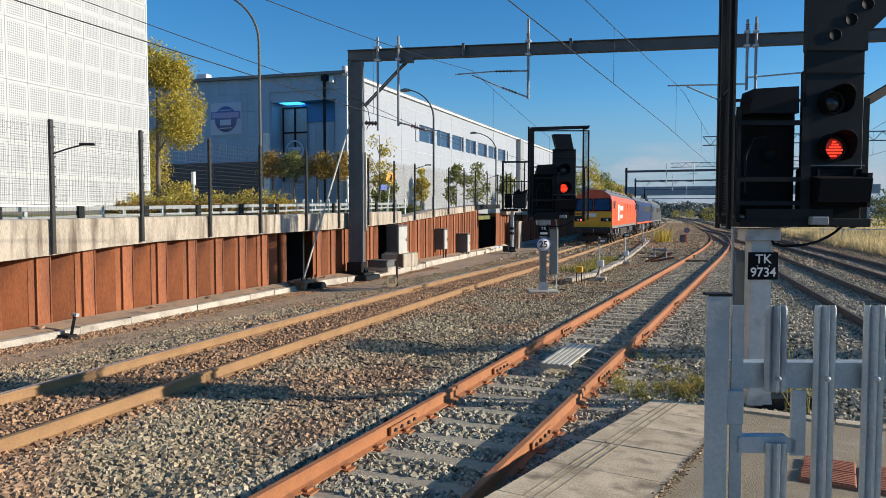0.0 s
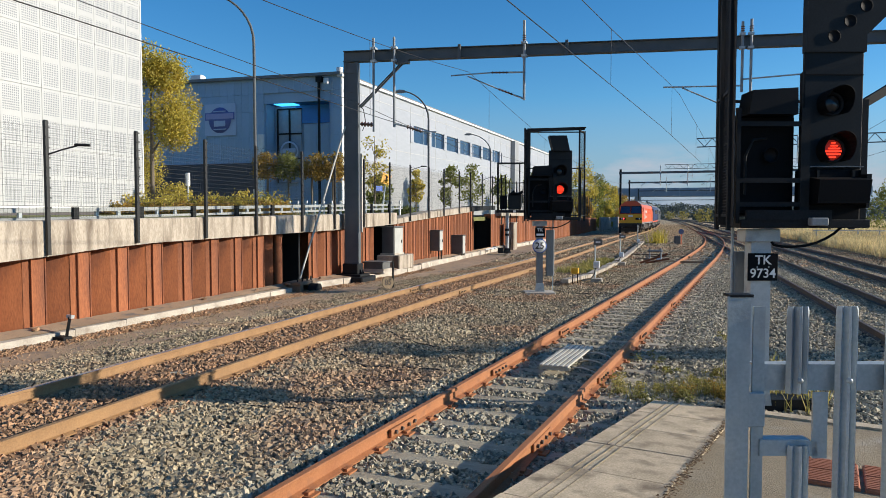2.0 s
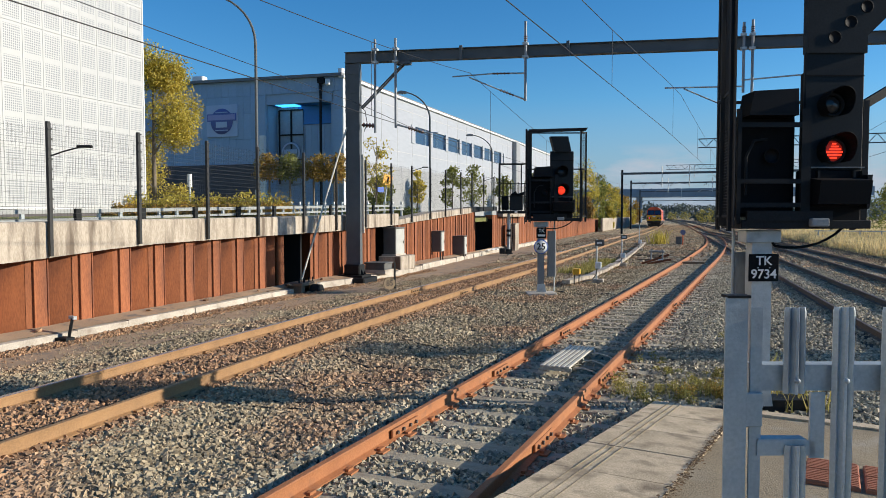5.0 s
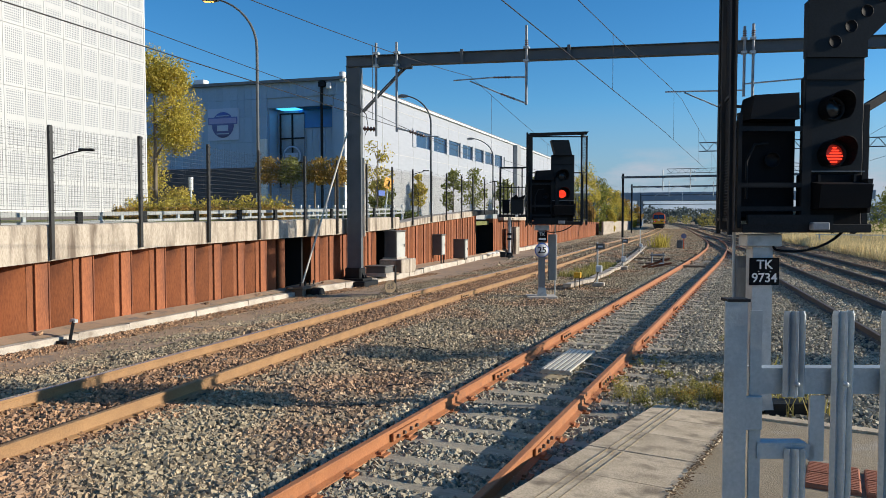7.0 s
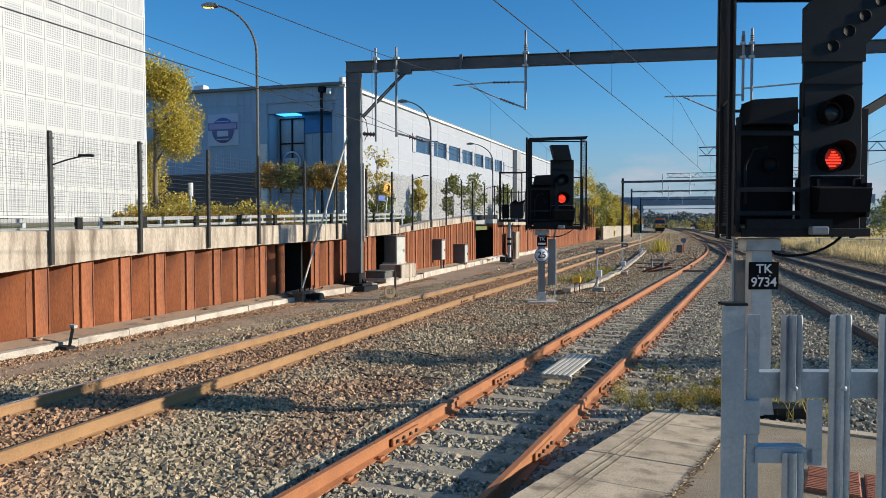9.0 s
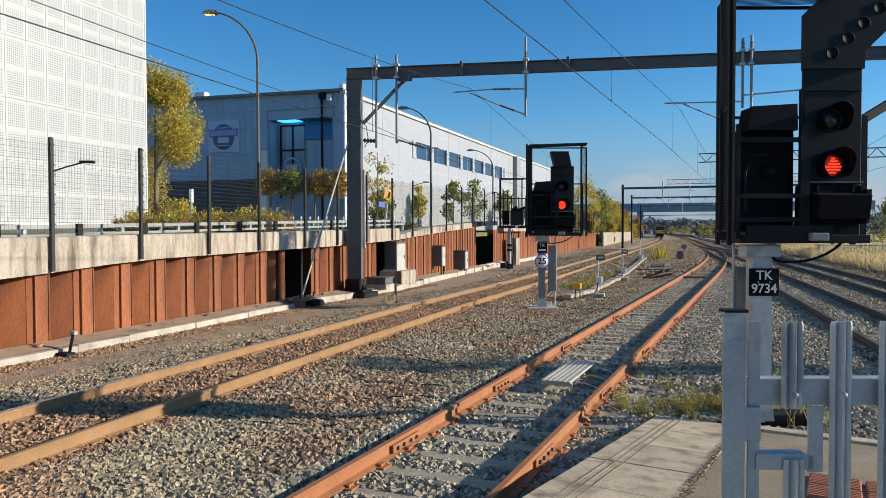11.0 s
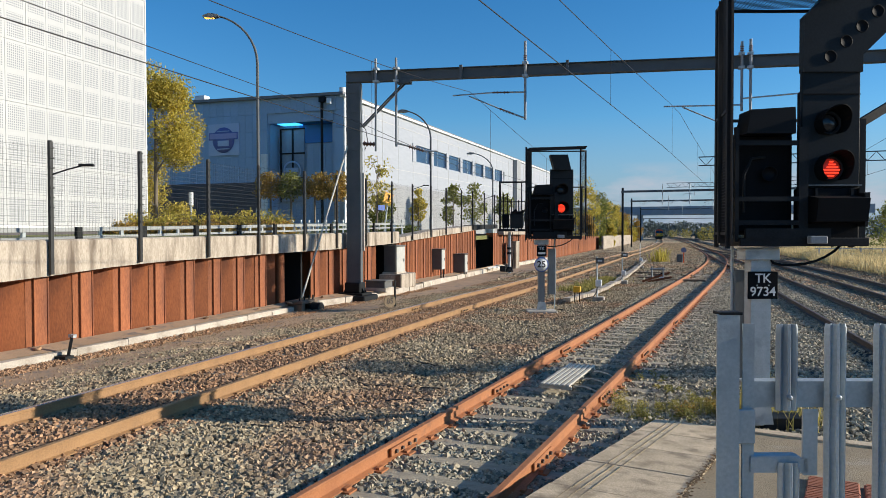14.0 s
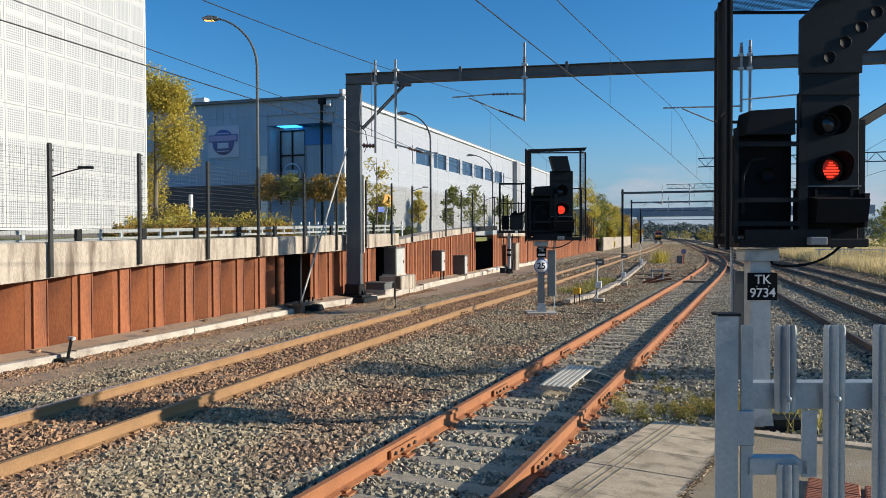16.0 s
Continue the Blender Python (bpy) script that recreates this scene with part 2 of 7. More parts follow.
# dark steel, also painted on the wall recesses and lintel as their shade
M["darksteel_and_shade"] = material("darksteel_and_shade", (0.017, 0.019, 0.020), (0.011, 0.012, 0.013), 0.65, 0.0, spec=0.2, scale=3, fine=60, bump=0.1)
M["black"] = material("black", (0.006, 0.007, 0.008), (0.004, 0.004, 0.005), 0.7, spec=0.15, scale=5, fine=70, bump=0.08)
M["black_gloss"] = material("black_gloss", (0.005, 0.005, 0.006), (0.004, 0.004, 0.005), 0.55, spec=0.2, scale=5, fine=70, bump=0.03)
M["post_black"] = material("post_black", (0.02, 0.02, 0.02), (0.013, 0.013, 0.013), 0.5, scale=5, fine=70, bump=0.05)
M["white_panel"] = material("white_panel", (0.50, 0.50, 0.49), (0.46, 0.46, 0.45), 0.6, scale=0.5, fine=6, bump=0.02)
M["white_sheet"] = material("white_sheet", (0.375, 0.395, 0.43), (0.335, 0.355, 0.39), 0.55, scale=0.3, fine=4, bump=0.02, stretch=(1, 0.2, 1))
M["blue_sheet"] = material("blue_sheet", (0.36, 0.485, 0.62), (0.32, 0.44, 0.57), 0.6, 0.0, spec=0.25, scale=0.4, fine=5, bump=0.03, vary=0.05)
M["dark_brick"] = material("dark_brick", (0.11, 0.10, 0.105), (0.07, 0.065, 0.07), 0.8, scale=2, fine=20, bump=0.3)
M["blue_paint"] = material("blue_paint", (0.02, 0.22, 0.60), (0.02, 0.18, 0.5), 0.4, scale=1, fine=10, bump=0.02)
M["glass_dark"] = material("glass_dark", (0.03, 0.06, 0.12), (0.02, 0.045, 0.1), 0.08, scale=0.5, fine=3, bump=0.02)
M["asphalt"] = material("asphalt", (0.07, 0.07, 0.07), (0.045, 0.045, 0.045), 0.9, scale=1, fine=60, bump=0.3)
M["grass"] = material("grass", (0.20, 0.19, 0.06), (0.10, 0.12, 0.035), 0.9, scale=1.2, fine=30, bump=0.8, bumpd=0.04)
M["dry_grass"] = material("dry_grass", (0.76, 0.61, 0.33), (0.56, 0.45, 0.22), 0.9, scale=1.2, fine=20, bump=0.8, bumpd=0.05, vary=0.3)
M["platform"] = material("platform", (0.72, 0.57, 0.385), (0.47, 0.365, 0.235), 0.9, scale=3.2, fine=60, bump=0.5, bumpd=0.01, third=(0.24, 0.18, 0.115), third_scale=3.4, third_at=(0.52, 0.70), vary=0.16, contrast=(0.4, 0.6))
M["tarmac"] = material("tarmac", (0.39, 0.305, 0.19), (0.205, 0.16, 0.10), 0.95, scale=2, fine=75, bump=1.0, bumpd=0.015, mix=0.7, third=(0.36, 0.30, 0.22), third_scale=1.6, third_at=(0.52, 0.66))
M["tactile"] = material("tactile", (0.42, 0.15, 0.075), (0.28, 0.10, 0.052), 0.85, scale=3, fine=60, bump=0.2)
M["leaf_yellow"] = material("leaf_yellow", (0.62, 0.49, 0.09), (0.42, 0.36, 0.065), 0.7, scale=0.6, fine=3, bump=0, vary=0.4)
M["leaf_green"] = material("leaf_green", (0.26, 0.26, 0.055), (0.14, 0.17, 0.04), 0.7, scale=0.4, fine=2, bump=0, vary=0.4)
M["leaf_orange"] = material("leaf_orange", (0.46, 0.26, 0.05), (0.28, 0.22, 0.05), 0.7, scale=0.6, fine=3, bump=0, vary=0.4)
# woodland green dulled towards blue, distance haze mixed into it
M["far_leaf"] = material("far_leaf", (0.13, 0.16, 0.13), (0.08, 0.105, 0.10), 0.8, scale=0.05, fine=0.4, bump=0, vary=0.35)
M["weed"] = material("weed", (0.40, 0.33, 0.10), (0.22, 0.21, 0.06), 0.8, scale=1, fine=4, bump=0, vary=0.4)
M["bark"] = material("bark", (0.22, 0.18, 0.13), (0.13, 0.105, 0.08), 0.9, scale=6, fine=40, bump=0.5, stretch=(1, 1, 0.3))
M["white"] = material("white", (0.8, 0.8, 0.78), (0.68, 0.68, 0.65), 0.6, scale=4, fine=50, bump=0.05)
# also the cabinet cases, darkened to hold the shade of their near sides
M["grey_box"] = material("grey_box", (0.13, 0.13, 0.122), (0.09, 0.09, 0.086), 0.6, scale=3, fine=50, bump=0.1)
M["yellow"] = material("yellow", (0.78, 0.42, 0.02), (0.66, 0.34, 0.02), 0.5, scale=3, fine=40, bump=0.05)
M["red"] = material("red", (0.76, 0.115, 0.026), (0.66, 0.095, 0.022), 0.38, scale=2, fine=30, bump=0.03)
M["loco_blue"] = material("loco_blue", (0.014, 0.03, 0.10), (0.012, 0.025, 0.08), 0.5, spec=0.25, scale=2, fine=30, bump=0.03)
M["loco_grey"] = material("loco_grey", (0.22, 0.22, 0.22), (0.15, 0.15, 0.15), 0.6, scale=2, fine=30, bump=0.1)
M["loco_dark"] = material("loco_dark", (0.06, 0.065, 0.07), (0.04, 0.045, 0.05), 0.45, scale=2, fine=30, bump=0.05)
M["under"] = material("under", (0.05, 0.042, 0.036), (0.03, 0.026, 0.023), 0.85, scale=3, fine=30, bump=0.2)
M["wire"] = material("wire", (0.05, 0.045, 0.04), (0.03, 0.03, 0.03), 0.5, 0.4, scale=3, fine=30, bump=0)
M["wood"] = material("wood", (0.24, 0.17, 0.11), (0.15, 0.105, 0.07), 0.9, scale=4, fine=50, bump=0.4, stretch=(1, 6, 1))
M["sign_blue"] = material("sign_blue", (0.03, 0.12, 0.5), (0.03, 0.1, 0.42), 0.5, scale=3, fine=40, bump=0)
M["logo_pale"] = material("logo_pale", (0.50, 0.58, 0.72), (0.45, 0.53, 0.66), 0.5, scale=1, fine=10, bump=0)
M["logo_dark"] = material("logo_dark", (0.15, 0.18, 0.44), (0.12, 0.15, 0.38), 0.5, scale=1, fine=10, bump=0)
M["logo_red"] = material("logo_red", (0.40, 0.37, 0.60), (0.34, 0.32, 0.53), 0.5, scale=1, fine=10, bump=0)
# blue-grey lightened for distance, haze put in the colour
M["bridge"] = material("bridge", (0.26, 0.32, 0.38), (0.20, 0.26, 0.31), 0.7, scale=0.6, fine=8, bump=0.1)
# cabinet doors only, paler with the sun on that side put in
M["lit_door"] = material("lit_door", (0.50, 0.50, 0.46), (0.38, 0.38, 0.35), 0.6, scale=3, fine=50, bump=0.1)
M["ceramic"] = material("ceramic", (0.16, 0.07, 0.045), (0.1, 0.05, 0.035), 0.25, scale=3, fine=50, bump=0)
M["glow_red"] = glow("glow_red", (1.0, 0.055, 0.02), 1.0)
M["lens_dim"] = glow("lens_dim", (0.30, 0.02, 0.012), 0.35)
M["tail_red"] = glow("tail_red", (1.0, 0.05, 0.05), 4.0)
M["glow_lamp"] = glow("glow_lamp", (1.0, 0.45, 0.08), 2.0)



def thin_leaf(m, share):
    """Lets part of the light through a thin blade or leaf."""
    n, l = m.node_tree.nodes, m.node_tree.links
    b = n["Principled BSDF"]
    tr, mix = n.new("ShaderNodeBsdfTranslucent"), n.new("ShaderNodeMixShader")
    l.new(b.inputs["Base Color"].links[0].from_socket, tr.inputs["Color"])
    mix.inputs[0].default_value = share
    l.new(b.outputs[0], mix.inputs[1]), l.new(tr.outputs[0], mix.inputs[2])
    l.new(mix.outputs[0], n["Material Output"].inputs["Surface"])


for leaf in ("dry_grass", "leaf_yellow", "leaf_green", "leaf_orange", "weed"):
    thin_leaf(M[leaf], 0.45)


def add_cells(m, scale, dark, amount):
    """Breaks a ground material into stones: a shade for each cell and dark gaps between them."""
    n, l = m.node_tree.nodes, m.node_tree.links
    b = n["Principled BSDF"]
    base = b.inputs["Base Color"].links[0].from_socket
    tc, vo, ve = n.new("ShaderNodeTexCoord"), n.new("ShaderNodeTexVoronoi"), n.new("ShaderNodeTexVoronoi")
    ve.feature = "DISTANCE_TO_EDGE"
    for q in (vo, ve):
        q.inputs["Scale"].default_value = scale
        l.new(tc.outputs["Object"], q.inputs["Vector"])
    sep = n.new("ShaderNodeSeparateColor")
    l.new(vo.outputs["Color"], sep.inputs[0])
    mr = n.new("ShaderNodeMapRange")
    mr.inputs[3].default_value, mr.inputs[4].default_value = 1 - amount, 1 + amount
    l.new(sep.outputs[0], mr.inputs[0])
    h = n.new("ShaderNodeHueSaturation")
    l.new(base, h.inputs["Color"]), l.new(mr.outputs[0], h.inputs["Value"])
    gap = n.new("ShaderNodeMapRange")
    gap.inputs[1].default_value, gap.inputs[2].default_value = 0.01, 0.09
    l.new(ve.outputs["Distance"], gap.inputs[0])
    mix = n.new("ShaderNodeMix")
    mix.data_type = "RGBA"
    mix.inputs[6].default_value = (*dark, 1)
    l.new(gap.outputs[0], mix.inputs[0]), l.new(h.outputs[0], mix.inputs[7]), l.new(mix.outputs[2], b.inputs["Base Color"])
    bp = n.new("ShaderNodeBump")
    bp.inputs["Strength"].default_value, bp.inputs["Distance"].default_value = 1.0, 0.04
    l.new(gap.outputs[0], bp.inputs["Height"]), l.new(bp.outputs[0], b.inputs["Normal"])


add_cells(M["ballast"], 16.0, (0.075, 0.062, 0.05), 0.45)

# ---------------------------------------------------------------- ground levels and track lines
MAIN = [(-30, -6.6), (7, -6.6), (20, -6.55), (31, -6.25), (42, -5.9), (53, -5.65), (62, -5.45), (70, -5.25), (82, -4.85), (100, -4.25), (125, -3.7), (175, -3.5), (205, -3.8), (285, -5.6), (400, -10.0), (700, -30.0)]
MAIN_LEVEL = [(-30, 0.12), (7, 0.12), (20, 0.07), (31, 0.0), (44, 0.0), (700, 0.0)]


def along(table, y):
    """Smooth value of a table of (y, x) at y."""
    for i in range(len(table) - 1):
        if y <= table[i + 1][0] or i == len(table) - 2:
            (y0, x0), (y1, x1) = table[i], table[i + 1]
            ya, xa = table[max(i - 1, 0)]
            yb, xb = table[min(i + 2, len(table) - 1)]
            m0 = (x1 - xa) / (y1 - ya)
            m1 = (xb - x0) / (yb - y0)
            d = y1 - y0
            t = (y - y0) / d
            return (2 * t**3 - 3 * t**2 + 1) * x0 + (t**3 - 2 * t**2 + t) * d * m0 + (-2 * t**3 + 3 * t**2) * x1 + (t**3 - t**2) * d * m1


T6 = math.tan(radians(6.1))
BAY = [(y, -2.19 + (y - 5.5) * T6) for y in (-40, -20, 0, 10, 20, 30, 40)] + [(50, 2.45), (60, 3.25), (75, 3.9), (95, 4.1), (120, 4.0), (175, 3.6), (285, 1.6), (500, -9.0), (700, -24)]
RIGHT = [(-40, 4.5), (40, 4.5), (75, 4.25), (95, 4.15), (120, 4.05), (175, 3.65), (285, 1.65), (500, -9.0), (700, -24)]
RIGHT2 = [(-40, 7.9), (40, 7.9), (100, 7.9), (175, 7.5), (285, 5.5), (500, -5.2), (700, -20)]
RIGHT3 = [(-40, 19.5), (40, 19.5), (100, 17.8), (175, 14.0), (285, 9.4), (500, -1.5), (700, -16)]
CROSS = [(44, 7.9), (60, 7.5), (75, 6.6), (90, 5.2), (105, 4.3), (120, 4.0)]


def ground_z(x, y):
    """Height of the ballast bed."""
    a = along(MAIN, y)
    k = max(0.0, min(1.0, (a + 3.2 - x) / 2.2))
    k = k * k * (3 - 2 * k)
    lev = along(MAIN_LEVEL, y)
    z = -0.19 * (1 - k) + (lev - 0.18) * k
    for c, r in ((a, lev), (along(BAY, y), 0.0), (along(RIGHT, y), 0.0)):
        d = abs(x - c)
        if d < 2.0:
            z = max(z, r - 0.185 - max(0, d - 1.3) * 0.1)
    if x < -8.4:
        z -= 0.07 * min(1.0, (-8.4 - x) / 0.6)
    side = x - along(BAY, y)
    d = abs(side)
    if side < -0.82 and side > -2.4:
        heap = -0.205 + 0.105 * min(1.0, (-0.82 - side) / 0.22)
        z = max(z, heap - max(0.0, -side - 1.3) * 0.085)
    elif d < 1.5:
        z = -0.205 if d < 1.3 else -0.205 + (d - 1.3) * 0.1
        return z + 0.012 * noise.noise((x * 2, y * 2, 0))
    return z + 0.025 * noise.noise((x * 0.9, y * 0.9, 0)) + 0.012 * noise.noise((x * 3, y * 3, 5))


# the ground: one sheet, fine near the camera, on to the horizon
def ground():
    s = Shape()
    xs = [-3000, -900, -300, -100, -40, -16] + [-12.6 + 0.15 * i for i in range(128)] + [8, 10, 13, 20, 40, 100, 300, 900, 3000]
    ys = [-600, -100, -20] + [-6 + 0.4 * i for i in range(100)] + [36 + 2.0 * i for i in range(42)] + [124, 140, 180, 240, 320, 450, 700, 1200, 2500, 4500]
    nx = len(xs)
    vs = []
    for y in ys:
        for x in xs:
            near = -13 < x < 9 and -7 < y < 119
            vs.append((x, y, ground_z(x, y) if near else -0.2))
    fs = [(j * nx + i, j * nx + i + 1, (j + 1) * nx + i + 1, (j + 1) * nx + i) for j in range(len(ys) - 1) for i in range(nx - 1)]
    s.add(vs, fs, True)
    return solid("ground", s, M["ballast"], "grey and rust-brown stone ballast between the tracks", "ground", kind="structure")


ground()

# near-black for the sheet under the stones, shade painted into the gaps
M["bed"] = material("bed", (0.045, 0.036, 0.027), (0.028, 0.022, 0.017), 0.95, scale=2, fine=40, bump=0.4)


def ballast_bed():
    """Near-black sheet under loose stones near the platform, painting shade in their gaps."""
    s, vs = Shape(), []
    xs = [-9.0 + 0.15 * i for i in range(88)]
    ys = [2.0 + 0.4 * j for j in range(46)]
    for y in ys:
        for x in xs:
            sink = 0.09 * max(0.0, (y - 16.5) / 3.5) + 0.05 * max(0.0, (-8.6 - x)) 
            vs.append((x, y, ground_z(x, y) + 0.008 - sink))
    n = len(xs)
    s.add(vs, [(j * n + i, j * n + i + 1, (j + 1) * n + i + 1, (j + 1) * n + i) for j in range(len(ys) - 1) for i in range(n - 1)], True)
    return solid("ballast_bed", s, M["bed"], "near-black sheet under the loose ballast, painted as shade between the stones", "ground", kind="structure")


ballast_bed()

# ---------------------------------------------------------------- tracks
RAIL = [(-0.07, -0.159), (0.07, -0.159), (0.07, -0.148), (0.012, -0.128), (0.010, -0.045), (0.035, -0.036), (0.036, -0.008), (0.028, 0.0), (-0.028, 0.0), (-0.036, -0.008), (-0.035, -0.036), (-0.010, -0.045), (-0.012, -0.128), (-0.07, -0.148)]


def line_points(table, y0, y1, z, off=0.0):
    pts, y = [], y0
    while y < y1 + 0.01:
        d = (along(table, y + 0.2) - along(table, y - 0.2)) / 0.4
        n = math.hypot(1, d)
        pts.append((along(table, y) + off / n, y - off * d / n, z(y) if callable(z) else z))
        y += 1.0 if y < 30 else (3.0 if y < 150 else 10.0)
    return pts


def track(name, table, y0, y1, z, mats, spacing, sleepers_to, label):
    top = thing(name, label, "railway track", kind="structure")
    for off, m in zip((-0.7535, 0.7535), mats):
        pts = line_points(table, y0, y1, z, off)
        rail = part("rail", Shape().extrude(RAIL, pts), M[m[0]], top, m[2])
        part("running_surface", Shape().extrude([(-0.034, -0.002), (0.034, -0.002), (0.030, 0.003), (-0.030, 0.003)], pts), M[m[1]], rail)
    chair_to = 30
    sl = Shape().box((0, 0, 0), (2.55, 0.26, 0.13), bevel=0.012).mesh("sleeper", M["sleeper"])
    fix = Shape()
    for sx in (-1, 1):
        fix.box((sx * 0.7535 - 0.085, 0, 0.028), (0.04, 0.09, 0.035)).box((sx * 0.7535 + 0.085, 0, 0.028), (0.04, 0.09, 0.035))
        fix.box((sx * 0.7535, 0, 0.012), (0.30, 0.15, 0.018))
    fix = fix.mesh("chair", M[mats[0][0]])
    y, k = y0, 0
    while y < sleepers_to:
        d = (along(table, y + 0.2) - along(table, y - 0.2)) / 0.4
        ob = part("sleeper", sl, None, top)
        zz = z(y) if callable(z) else z
        ob.matrix_basis = Matrix.Translation((along(table, y), y, zz - 0.159 - 0.065 - 0.014 + random.uniform(-0.006, 0.006))) @ Matrix.Rotation(-math.atan(d) + random.uniform(-0.008, 0.008), 4, "Z")
        if 2 < y < 30 and name in ("bay_track", "main_track"):
            c = part("rail_chairs", fix, None, ob)
            c.matrix_basis = Matrix.Translation((0, 0, 0.065))
        y += spacing
        k += 1
    return top


RU = ("rail_rust", "rail_rust", "rust-orange steel rail", 0.0)
track("bay_track", BAY, -25.4, 330, 0.0, (RU, RU), 0.60, 100, "disused rusty bay track on weathered grey sleepers")
track("main_track", MAIN, -26.0, 690, lambda y: along(MAIN_LEVEL, y), (("rail_brown", "rail_top", "brown steel rail with a polished head", 0.0), ("rail_brown", "rail_brown", "brown steel rail", 0.0)), 0.65, 150, "main line track with brown rails in rusty ballast")
RD = ("rail_dark", "rail_dark", "dark brown steel rail", 0.0)
track("right_track", RIGHT, -26.0, 690, 0.0, (RD, RD), 0.65, 120, "main line track with dark brown rails")
track("outer_track", RIGHT2, -26.0, 690, 0.0, (RD, RD), 0.65, 120, "main line track with dark brown rails")
track("far_track", RIGHT3, -26.0, 690, 0.0, (RD, RD), 0.65, 120, "main line track beside dry grass")
track("crossover_track", CROSS, 45, 119, 0.004, (RD, RD), 0.65, 120, "curved crossover track between main lines")

M["white_worn"] = material("white_worn", (0.55, 0.52, 0.44), (0.42, 0.39, 0.32), 0.8, scale=6, fine=50, bump=0.15)

# ---------------------------------------------------------------- retaining wall
WALL = [(-12, -11.6), (12, -11.5), (46, -11.5), (80, -11.6), (118, -11.6), (140, -11.6)]
BEAM_LOW = [(-12, 1.2), (9.4, 1.34), (12.8, 1.56), (17.5, 1.62), (22.8, 1.68), (28.2, 1.81), (32.6, 2.04), (42.2, 2.48), (48, 2.6)]
BEAM_TOP = [(-12, 2.05), (9.4, 2.09), (12.8, 2.13), (18.3, 2.18), (22.8, 2.24), (28.5, 2.32)]
BEAM_TOP_FAR = [(28.6, 2.05), (32.6, 2.37), (42.2, 2.79), (47, 2.86)]
FOOT = [(-12, -10.85), (9, -10.9), (13, -10.85), (17, -11.0), (19.6, -11.15), (23, -10.7), (26, -10.5), (33, -10.95), (45, -11.3), (60, -11.3), (80, -11.3)]


def line_value(table, y):
    for (y0, v0), (y1, v1) in zip(table, table[1:]):
        if y <= y1:
            return v0 + (v1 - v0) * max(0.0, (y - y0) / (y1 - y0))
    return table[-1][1]


def beam_shape(ys, low, top, out, back):
    s, vs = Shape(), []
    for y in ys:
        x, a, b = along(WALL, y), line_value(low, y), line_value(top, y)
        vs += [(x - back, y, a), (x + out, y, a), (x + out, y, b - 0.03), (x + out - 0.03, y, b), (x - back, y, b)]
    n = 5
    fs = [(i * n + k, i * n + (k + 1) % n, i * n + n + (k + 1) % n, i * n + n + k) for i in range(len(ys) - 1) for k in range(n)]
    fs += [tuple(range(n)), tuple(range(len(vs) - n, len(vs)))]
    return s.add(vs, fs)


